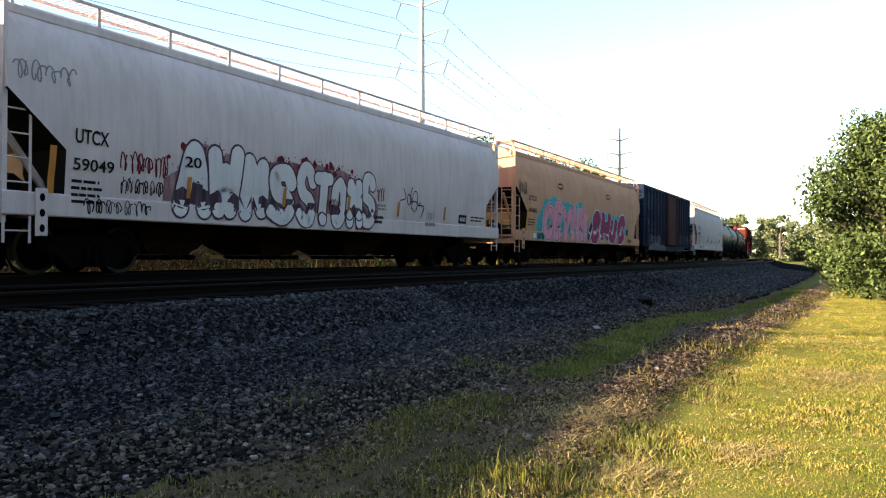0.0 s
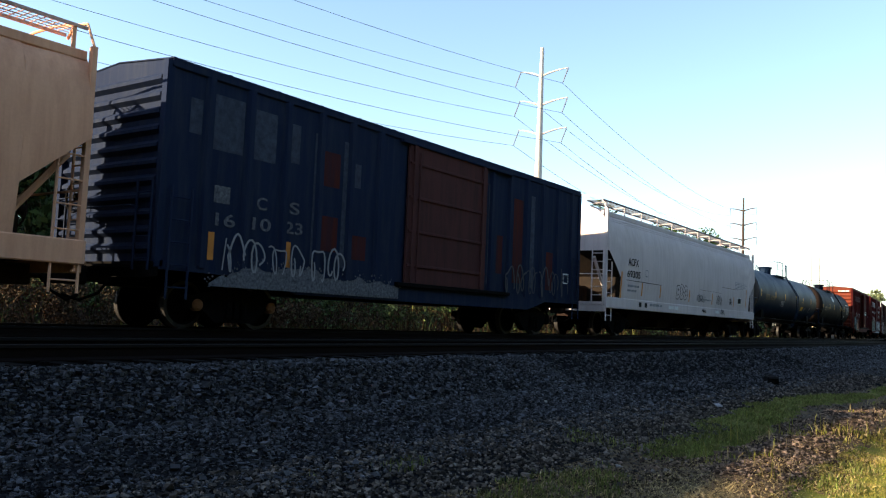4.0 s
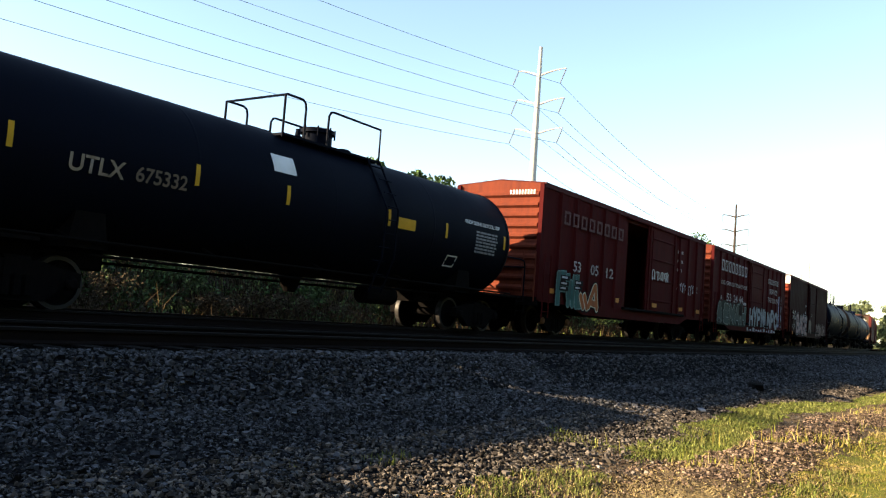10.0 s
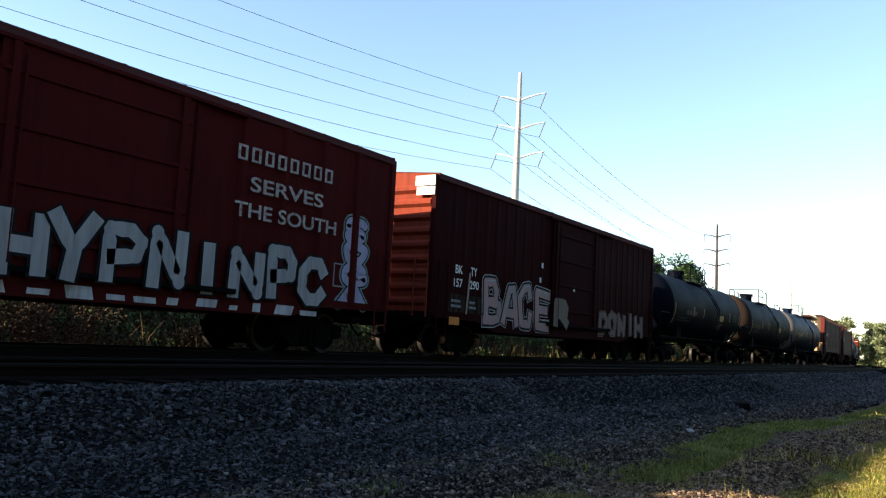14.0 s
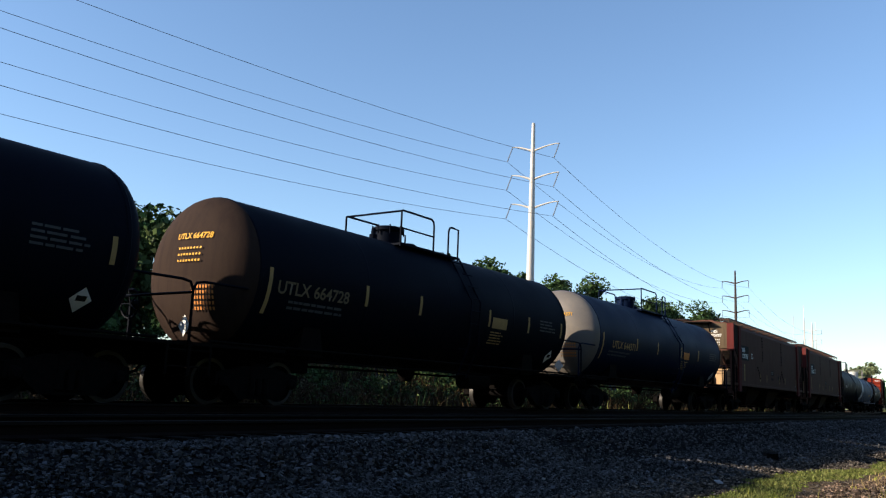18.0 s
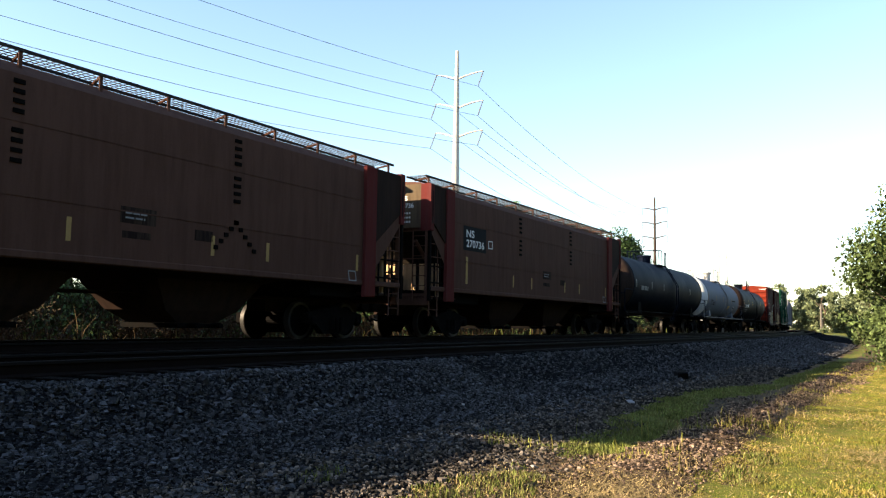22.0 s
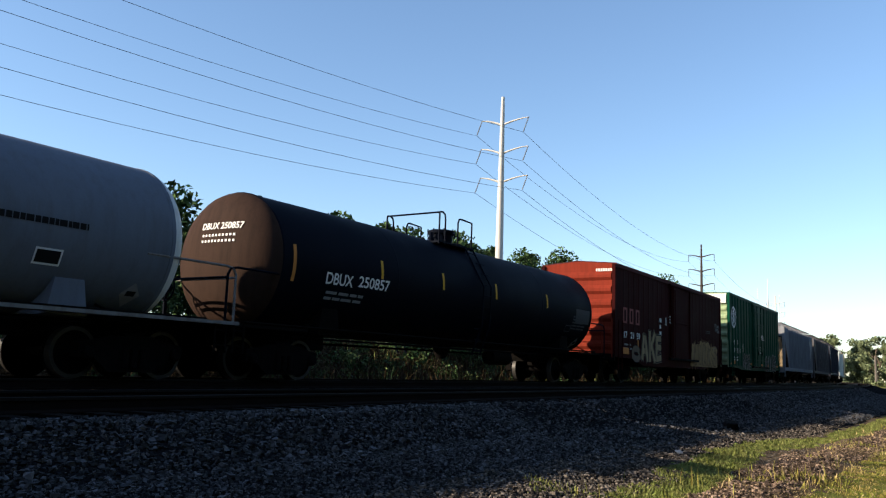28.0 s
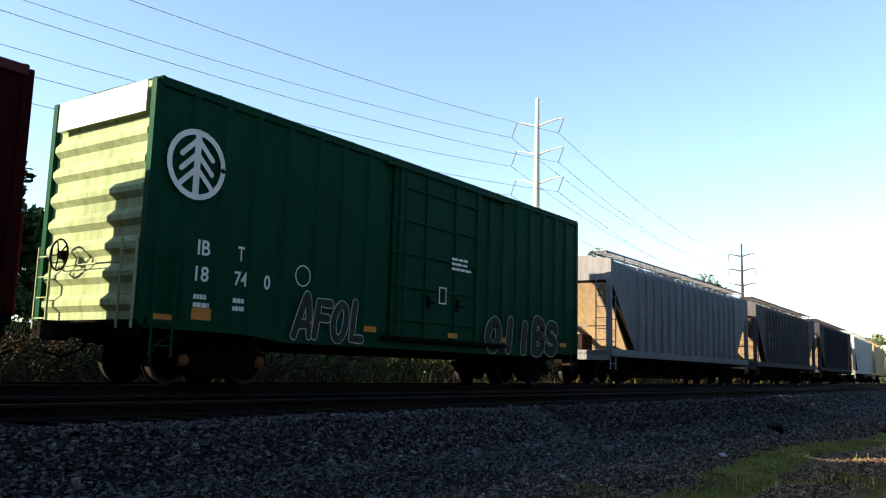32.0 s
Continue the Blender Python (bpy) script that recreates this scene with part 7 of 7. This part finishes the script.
    bars(4, r1 - 1.6, r1 - 0.6, 2.5, 0.04, 0.05, DIM_PRINT, car, skin)
    placard(r1 - 0.55, 1.55, 0.19, car, skin, WHITE_PAINT, BLACK_PAINT)
    p = Bag().add([(-r1 - 0.72, -0.35, 1.2), (-r1 - 0.72, -0.52, 1.4), (-r1 - 0.72, -0.35, 1.6), (-r1 - 0.72, -0.18, 1.4)], [(0, 1, 2, 3)])
    part("placard", p, WHITE_PAINT, car, "white diamond placard in its bracket")
    mark(car, place)

# two grey-brown hoppers with riveted sides
ns_body = paint("grey-brown hopper paint", (0.092, 0.048, 0.036), (0.062, 0.030, 0.022), 0.5)
ns_red = paint("oxide red hopper end", (0.095, 0.020, 0.018), (0.08, 0.03, 0.03), 0.4)
# End plate and end sheet carry their sunlight as lighter paint.
tan_plate = paint("sunlit tan end plate", (0.46, 0.30, 0.17), (0.2, 0.12, 0.07), 0.4)
ns_pale = paint("tan end sheet in sunlit tone", (0.10, 0.072, 0.046), (0.05, 0.036, 0.024), 0.4)
for place, m2 in ((68.65, "270787"), (86.55, "270736")):
    car, skin = hopper("grey-brown covered hopper car with riveted sides and red ends", 16.5, ns_body, dark_bay, paint("dark roof grating", (0.03, 0.03, 0.032)), SQUARE, sill=(1.27, 1.4), cut=(2.9, 1.5), bays=2, roof_z=4.37, seams=(2.2, 3.3), lift=0.1, deck=1.0)
    o = -0.4 if m2 == "270787" else 0.0
    patch(-6.32 + o, -4.85 + o, 2.54, 3.26, BLACK_PAINT, car, skin, "number_panel", "black number panel", lift=0.003)
    words("NS", -6.15 + o, -5.65 + o, 2.93, 0.22, WHITE_PAINT, car, lambda z: skin(z) + 0.004)
    words(m2, -6.15 + o, -5.0 + o, 2.64, 0.22, WHITE_PAINT, car, lambda z: skin(z) + 0.004)
    framed(-4.7, -4.4, 2.7, 2.95, WHITE_PAINT, car, skin)
    patch(-6.15, -6.02, 1.55, 2.35, DULL_YELLOW, car, skin)
    for x in (-2.89, -1.4, 1.67, 3.19, 6.3):
        patch(x, x + 0.09, 1.6, 1.98, DULL_YELLOW, car, skin)
    framed(6.0, 6.3, 1.35, 1.6, GREY_LABEL, car, skin)
    for x in (-2.3, 2.3):
        for z in (3.86, 3.71, 3.56, 3.41, 3.12, 2.97, 2.82, 2.67):
            part("rivet_plate", Bag().box(x - 0.09, x + 0.09, -skin(z) - 0.02, -skin(z), z, z + 0.07), UNDER, car)
    for x, d in ((2.3, 1), (2.3, -1), (-3.4, 1)) if m2 == "270787" else ():
        for i in range(5):
            part("rivet_plate", Bag().box(x + d * 0.13 * i - 0.05, x + d * 0.13 * i + 0.05, -1.585, -1.56, 2.25 - 0.13 * i, 2.33 - 0.13 * i), UNDER, car)
    for x, z, w, h in ((-0.4, 2.0, 0.75, 0.28), (-0.35, 1.75, 0.6, 0.12), (1.25, 1.85, 0.45, 0.2)):
        patch(x, x + w, z, z + h, DATA_DARK, car, skin, "data_panel", "dark data panel")
    bars(2, -0.3, 0.25, 2.16, 0.03, 0.05, GREY_LABEL, car, lambda z: skin(z) + 0.004)
    for s in (-1, 1):
        for y in (-1, 1):
            part("end_panel", Bag().slab([(s * 8.26, 3.25), (s * 7.0, 2.3), (s * 7.0, 4.15), (s * 8.26, 4.15)], *sorted((y * 1.5, y * 1.6))), dark_bay, car)
            part("corner_post", Bag().box(*sorted((s * 8.3, s * 8.12)), *sorted((y * 1.3, y * 1.62)), 2.9, 4.2, 0.02), ns_red, car)
            part("lower_post", Bag().box(*sorted((s * 8.28, s * 8.2)), *sorted((y * 1.52, y * 1.6)), 1.0, 2.9, 0.01), UNDER, car)
            for k in range(4):
                xr = s * (7.0 + 0.3 * k)
                part("cage_bar", Bag().rod((xr, y * 1.52, 1.05), (xr, y * 1.52, 2.0 + 0.2 * k), 0.028, 5), UNDER, car)
            for z in (1.5, 1.95):
                part("cage_rail", Bag().rod((s * 6.95, y * 1.53, z), (s * 8.22, y * 1.53, z), 0.024, 5), UNDER, car)
            part("rivet_strip", Bag().box(*sorted((s * 8.22, s * 8.16)), *sorted((y * 1.62, y * 1.628)), 3.1, 4.0), DATA_DARK, car)
            part("inner_post", Bag().box(*sorted((s * (7.42 if s < 0 else 7.0), s * (6.98 if s < 0 else 6.56))), *sorted((y * 1.54, y * 1.64)), 1.0, 4.15, 0.02), ns_red, car)
        part("end_sheet", Bag().box(*sorted((s * 8.27, s * 8.21)), -1.3, 1.3, 3.0, 4.2), ns_pale, car)
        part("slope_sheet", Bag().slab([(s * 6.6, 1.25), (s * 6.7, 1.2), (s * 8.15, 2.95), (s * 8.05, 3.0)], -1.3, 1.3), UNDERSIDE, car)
        # Added black box that closes the bright gap above each truck.
        part("underframe", Bag().box(*sorted((s * 4.9, s * 8.22)), -1.34, 1.34, 0.97, 1.29, 0.02), UNDER, car)
        part("low_bulkhead", Bag().box(*sorted((s * 7.62, s * 7.54)), -1.46, 1.46, 1.1, 2.05, 0.02), tan_plate, car)
        for k in range(5):
            y = -1.1 + 0.55 * k
            part("cage_bar", Bag().box(*sorted((s * 8.12, s * 8.06)), y - 0.035, y + 0.035, 1.05, 2.2), UNDER, car)
        part("brake_platform", Bag().box(*sorted((s * 8.2, s * 8.7)), -0.6, 0.6, 4.2, 4.26).rod((s * 8.3, -0.5, 3.8), (s * 8.6, -0.5, 4.2), 0.03).rod((s * 8.3, 0.5, 3.8), (s * 8.6, 0.5, 4.2), 0.03), UNDER, car)
    end_words("NS", -0.55, -0.85, 3.75, 0.13, WHITE_PAINT, car, -8.27)
    end_words(m2, -0.5, -1.05, 3.55, 0.13, WHITE_PAINT, car, -8.27)
    for j in range(3):
        end_words("I" * 6, -0.5, -0.95, 3.38 - 0.12 * j, 0.05, WHITE_PAINT, car, -8.27, name="print", label="unreadable white print")
    mark(car, place)

# black, white and brown tank cars
# Tan head carries the light on the end in its paint.
tan_head = paint("tan tank head in sunlit tone", (0.04, 0.027, 0.022), (0.014, 0.010, 0.009), 0.4, rough=0.7)
# Navy tint stands for the sky reflected in the black shell.
car, skin = tank_car("long black tank car with pale reflector strips", -7.5, 7.5, paint("black tank paint with navy sky tint", (0.0030, 0.0056, 0.0145), (0.003, 0.005, 0.010), 0.3, rough=0.55, spec=0.02), UNDER, tan_head, top=(-0.7, -0.05, 0.5, 0.8, -0.5))
tank_strips(car, skin, (-7.2, -4.4, -2.0, 1.2, 4.2), 2.25, 2.6, GREY_LABEL)
bars(1, -6.3, -4.6, 2.15, 0.2, 0, GREY_LABEL, car, skin)
mark(car, 105.0)

# White shell greyed for its shade; heads and dome painted at sunlit white.
white_tank = paint("white tank paint in shade tone", (0.135, 0.15, 0.185), (0.11, 0.115, 0.125), 0.3, rough=0.6)
white_head = paint("white tank head in sunlit tone", (0.66, 0.65, 0.62), (0.34, 0.30, 0.26), 0.25, rough=0.5)
car, skin = tank_car("grey-white tank car with black lettering", -6.55, 6.25, white_tank, UNDER, white_head, zc=2.37, r=1.42, side_walk=True, length=15.6, rail_mat=paint("grey railing paint", (0.20, 0.19, 0.185)), top=(-1.3, -0.42, 0.1, 0.52, -0.08), manway=(0.44, 0.58), dome_mat=white_head)
words("UTLX", -5.36, -4.69, 1.86, 0.25, BLACK_PAINT, car, skin)
words("900277", -4.6, -3.6, 1.87, 0.25, BLACK_PAINT, car, skin)
bars(1, -5.35, -4.5, 2.15, 0.07, 0, BLACK_PAINT, car, skin, cells=0.1, ragged=0.0)
bars(2, -5.4, -4.4, 1.62, 0.06, 0.07, GREY_LABEL, car, skin)
bars(1, 3.0, 4.6, 2.3, 0.1, 0, BLACK_PAINT, car, skin, cells=0.12, ragged=0.0)
patch(1.38, 2.15, 1.72, 1.95, YELLOW, car, skin, "warning_label", "yellow warning label")
framed(3.8, 4.25, 1.7, 1.95, WHITE_PAINT, car, skin, inner=BLACK_PAINT)
patch(0.3, 0.55, 1.2, 2.5, GREY_LABEL, car, skin, "stain", "dark overflow stain", n=6)
tank_strips(car, skin, (-3.45, -0.68, 2.9), 2.18, 2.54, DULL_YELLOW)
tank_strips(car, skin, (-6.42,), 1.94, 2.77, DULL_YELLOW)
placard(5.7, 1.4, 0.2, car, skin, GREY_LABEL, BLACK_PAINT)
end_words("UTLX 900277", 0.3, -0.7, 3.05, 0.12, BLACK_PAINT, car, -6.56, bulge=head_bulge)
mark(car, 121.35)

car, skin = tank_car("black tank car with a brown head and white lettering", -7.8, 7.8, black, UNDER, paint("deep brown tank head", (0.035, 0.021, 0.016), (0.018, 0.012, 0.01), 0.4), top=(-1.35, -1.05, -0.4, 0.35, 0.1))
words("DBUX", -6.5, -5.6, 2.05, 0.25, WHITE_PAINT, car, skin)
words("250857", -5.4, -4.25, 2.08, 0.25, WHITE_PAINT, car, skin)
bars(2, -6.4, -4.9, 1.85, 0.06, 0.06, GREY_LABEL, car, skin)
tank_strips(car, skin, (-7.55,), 2.0, 2.75, ORANGE)
tank_strips(car, skin, (-4.6, -1.96, 0.84, 4.18), 2.35, 2.78, YELLOW)
patch(6.5, 7.65, 2.02, 2.5, DIM_PRINT, car, skin, "data_panel", "dull grey data panel", lift=0.003)
framed(5.85, 6.3, 1.7, 1.92, DIM_PRINT, car, skin)
placard(7.25, 1.35, 0.2, car, skin, GREY_LABEL, BLACK_PAINT)
bars(5, 6.3, 7.5, 2.2, 0.05, 0.05, DIM_PRINT, car, skin)
end_words("DBUX 250857", 0.35, -0.75, 3.0, 0.14, WHITE_PAINT, car, -7.8, bulge=head_bulge)
for j in range(2):
    end_words("I" * 10, 0.3, -0.6, 2.85 - 0.12 * j, 0.05, WHITE_PAINT, car, -7.8, name="print", label="unreadable white print", bulge=head_bulge)
mark(car, 138.1)

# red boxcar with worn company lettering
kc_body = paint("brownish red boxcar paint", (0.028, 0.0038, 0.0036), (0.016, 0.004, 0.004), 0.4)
# End raised above the side colour to carry its sunlight.
kc_end = paint("brownish red end in sunlit tone", (0.16, 0.024, 0.013), (0.10, 0.017, 0.01), 0.35)
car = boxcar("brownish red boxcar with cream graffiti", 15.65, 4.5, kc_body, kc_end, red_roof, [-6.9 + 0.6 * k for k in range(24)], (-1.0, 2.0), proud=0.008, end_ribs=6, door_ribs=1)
letter_blocks(car, spans(-7.0, -4.85, 3, 0.62), 2.3, 0.6, mat("faded red-white lettering", (0.26, 0.09, 0.085), 0.8, var=0.3, bump=0), flat(1.512), "faded company lettering")
for t_, a, b in (("17", -6.93, -6.58), ("21", -6.2, -5.83), ("59", -5.48, -5.1)):
    words(t_, a, b, 1.73, 0.25, WHITE_PAINT, car, flat(1.518))
bars(2, -6.95, -5.9, 1.45, 0.07, 0.08, GREY_LABEL, car, W)
piece("AKE", -5.05, -2.3, 0.82, 2.08, car, flat(1.535), paint("dim cream spray paint", (0.36, 0.27, 0.16), (0.12, 0.09, 0.055), 0.5), BLACK_PAINT, DIM_TAN, 91, fat=0.27, line=0.05, halo=0.03, wobble=0.15, label="cream and black graffiti")
piece("C", -6.1, -5.1, 0.82, 1.45, car, flat(1.535), DIM_TAN, BLACK_PAINT, None, 93, fat=0.24, line=0.03, wobble=0.1, label="faded cream graffiti")
cloud(2.1, 7.05, 0.82, 1.98, car, flat(1.532), BUFF, 96, jag=0.17, name="graffiti", label="buff graffiti with a jagged top", drip=8)
piece("NIMKS", 2.2, 7.0, 0.84, 1.86, car, flat(1.538), BUFF, BROWN_SPRAY, None, 92, fat=0.30, line=0.04, wobble=0.13, shine=TAUPE, label="buff letters outlined in brown")
patch(-6.98, -6.35, 1.12, 1.36, ORANGE, car, flat(1.512))
patch(-5.3, -5.18, 1.2, 1.7, ORANGE, car, W)
bars(3, -1.2, -0.4, 2.9, 0.05, 0.08, WHITE_PAINT, car, flat(1.535))
patch(-1.75, -1.65, 2.5, 2.85, WHITE_PAINT, car, flat(1.535), "paint_patch")
bars(3, -2.6, -2.3, 2.6, 0.16, 0.12, WHITE_PAINT, car, flat(1.535))
end_words("I" * 10, -0.75, -1.4, 4.2, 0.11, WHITE_PAINT, car, -15.65 / 2 - 0.06, name="print", label="unreadable white print")
tag(6.6, 7.5, 2.6, 3.1, car, flat(1.535), GREY_LABEL, 97, 0.03, count=4)
bars(2, 4.9, 5.7, 2.6, 0.03, 0.06, DIM_PRINT, car, flat(1.535))
mark(car, 155.87)

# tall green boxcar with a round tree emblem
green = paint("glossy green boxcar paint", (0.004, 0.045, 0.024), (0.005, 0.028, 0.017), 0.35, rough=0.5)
# End paler than the sides: its sunlight is put into the paint.
green_end = paint("green end in pale sunlit tone", (0.27, 0.33, 0.19), (0.10, 0.17, 0.09), 0.45)
posts = [-6.9, -6.2, -5.48, -4.65, -3.82, -3.09, -2.28, 2.6, 3.3, 4.0, 4.75, 5.5, 6.25, 6.95]
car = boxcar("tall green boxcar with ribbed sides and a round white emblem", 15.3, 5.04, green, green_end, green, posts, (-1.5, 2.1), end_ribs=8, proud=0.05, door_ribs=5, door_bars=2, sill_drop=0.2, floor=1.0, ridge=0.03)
ring = [(-6.85 + 0.56 * math.cos(k * 0.2618), 3.72 + 0.56 * math.sin(k * 0.2618)) for k in range(25)]
b = Bag(); ribbon(b, ring, 0.1, flat(1.553), 0.004)
part("emblem", b, WHITE_PAINT, car, "round white emblem ring")
b = Bag()
ribbon(b, [(-6.85, 3.2), (-6.85, 4.25)], 0.13, flat(1.553), 0.004)
for z in (3.35, 3.6, 3.85):
    for s in (-1, 1):
        ribbon(b, [(-6.85 + s * 0.05, z + 0.26), (-6.85 + s * 0.32, z)], 0.09, flat(1.553), 0.0052)
part("emblem", b, WHITE_PAINT, car, "white stylised tree")
for t_, a, b_, z in (("IB", -6.68, -6.42, 2.2), ("T", -5.8, -5.65, 2.2), ("18", -6.7, -6.42, 1.75), ("74", -5.85, -5.55, 1.75), ("0", -5.15, -5.0, 1.75)):
    words(t_, a, b_, z, 0.26, WHITE_PAINT, car, W)
bars(2, -6.7, -6.35, 1.45, 0.08, 0.06, WHITE_PAINT, car, W)
bars(2, -5.85, -5.55, 1.45, 0.08, 0.06, WHITE_PAINT, car, W)
patch(-6.72, -6.3, 1.1, 1.3, ORANGE, car, W)
patch(-7.5, -7.1, 1.0, 1.15, ORANGE, car, W)
piece("AFOL", -4.45, -2.35, 0.85, 1.72, car, flat(1.553), DARK_GREEN, SILVER, None, 101, fat=0.3, line=0.02, slant=0.1, square=False, wobble=0.06, label="silver outlined graffiti")
piece("OIIBS", 2.35, 6.3, 0.8, 1.82, car, flat(1.555), DARK_GREEN, SILVER, None, 102, fat=0.36, line=0.02, slant=0.08, square=False, wobble=0.06, label="silver outlined graffiti")
for x in (-4.3, -2.35, 0.6, 3.2, 6.5):
    patch(x, x + 0.4, 1.12, 1.24, ORANGE, car, flat(1.556 if not -1.5 < x < 2.1 else 1.64))
bars(3, 0.7, 1.6, 3.0, 0.06, 0.06, WHITE_PAINT, car, flat(1.64))
framed(0.2, 0.5, 1.9, 2.3, WHITE_PAINT, car, flat(1.64))
ringb = Bag(); ribbon(ringb, [(-4.15 + 0.2 * math.cos(k * 0.524), 2.1 + 0.2 * math.sin(k * 0.524)) for k in range(13)], 0.025, W, 0.004)
part("emblem", ringb, WHITE_PAINT, car, "small white outlined disc")
# White of the top panel is sun glare put into its colour.
end_patch = Bag().box(-7.79, -7.77, -1.35, 1.25, 4.45, 4.98)
part("end_top_panel", end_patch, paint("top panel in white sun-glare tone", (0.7, 0.7, 0.66)), car, "pale top panel")
mark(car, 173.54)

# ribbed and plain hoppers at the tail
# Slope sheets are painted the bright tan of sun falling on them.
tail_pale = paint("tan slope sheet in sunlit tone", (0.50, 0.38, 0.24), (0.24, 0.17, 0.10), 0.4)
for place, length, color, ribs, text in ((191.9, 16.6, (0.20, 0.205, 0.225), 16, "grey ribbed covered hopper car"), (209.6, 15.6, (0.09, 0.085, 0.09), 16, "dark grey streaked hopper car with ribs"),
                                         (227.2, 15.6, (0.045, 0.045, 0.058), 16, "nearly black ribbed hopper car"), (245.5, 16.5, (0.46, 0.48, 0.46), 0, "pale smooth covered hopper car"),
                                         (263.4, 16.2, (0.50, 0.38, 0.22), 0, "tan covered hopper car")):
    body = paint("hopper paint " + text.split()[0], color, tuple(c * 0.5 for c in color), 0.4)
    car, skin = hopper(text, length, body, dark_bay, paint("hopper roof " + text.split()[0], tuple(c * 0.8 for c in color)), SQUARE, sill=(0.95, 1.2), cut=(3.5, 2.2), bays=3, roof_z=4.4, ribs=ribs, seams=(), lift=0.1)
    for y in (-1, 1):
        for s in (-1, 1):
            part("corner_post", Bag().box(*sorted((s * length / 2, s * (length / 2 - 0.12))), *sorted((y * 1.4, y * 1.58)), 0.95, 4.2, 0.02), body, car)
    for s in (-1, 1):
        part("slope_sheet", Bag().slab([(s * (length / 2 - 2.1), 1.2), (s * (length / 2 - 2.0), 1.15), (s * (length / 2 - 0.12), 3.4), (s * (length / 2 - 0.22), 3.45)], -1.3, 1.3), tail_pale, car)
    bars(2, -length / 2 + 2.4, -length / 2 + 3.6, 2.5, 0.2, 0.15, GREY_LABEL, car, skin)
    mark(car, place)

# an unseen car added ahead of the white hopper, whose shade lies on the ballast
car, skin = hopper("unseen grey covered hopper car added for its shade", 18.3, grey_body, dark_bay, grey_body, ROUND)
mark(car, -158.25)


# ---- ties under the rails ----
tie = Bag().box(-0.11, 0.11, -1.3, 1.3, -0.18, 0.0, 0.02).mesh("tie", TIE)
for root, side, top, lo, hi in ((near_track, -4.1, RAIL - 0.06 - 0.165, 0, 70), (far_track, 0.0, RAIL - 0.165, 0, 60)):
    for k in range(int((hi - lo) / 0.52)):
        x, y, a = track_at(lo + 0.52 * k, side)
        part("tie", tie, None, root, at=pose(x, y, top, rz=math.degrees(a) + random.uniform(-0.8, 0.8)))


# ---- movement ----
def advance(t):
    """How far the train has gone at t seconds, counted from its place at 16 s."""
    u = t - 16
    return 9.7955 * u + 0.07015 * u * u / 20 + 0.00885 * u ** 3 / 200


def on_rails(place, t):
    s = place - advance(t)
    x0, y0, a0 = track_at(s - 6)
    x1, y1, a1 = track_at(s + 6)
    return pose((x0 + x1) / 2, (y0 + y1) / 2, RAIL, rz=math.degrees(math.atan2(y1 - y0, x1 - x0)))


def motions():
    for car, place in TRAIN:
        walk(car, [(t, on_rails(place, t)) for t in range(0, 33)])
        near = [t / 15 for t in range(481) if -14 < place - advance(t / 15) < 45]
        times = sorted({0.0, *near, 32.0})
        if len(near) > 1:
            for truck_ob in [c for c in car.children if c.name.split(".")[0] == "truck"]:
                for wheel in [c for c in truck_ob.children if c.name.split(".")[0] == "wheel"]:
                    rest = wheel.matrix_basis.copy()
                    turn = lambda t: -(advance(min(max(t, near[0]), near[-1])) - advance(near[0])) / 0.455
                    walk(wheel, [(t, Matrix.Translation(rest.translation) @ Matrix.Rotation(turn(t), 4, "Y") @ rest.to_3x3().to_4x4()) for t in times])


motions()
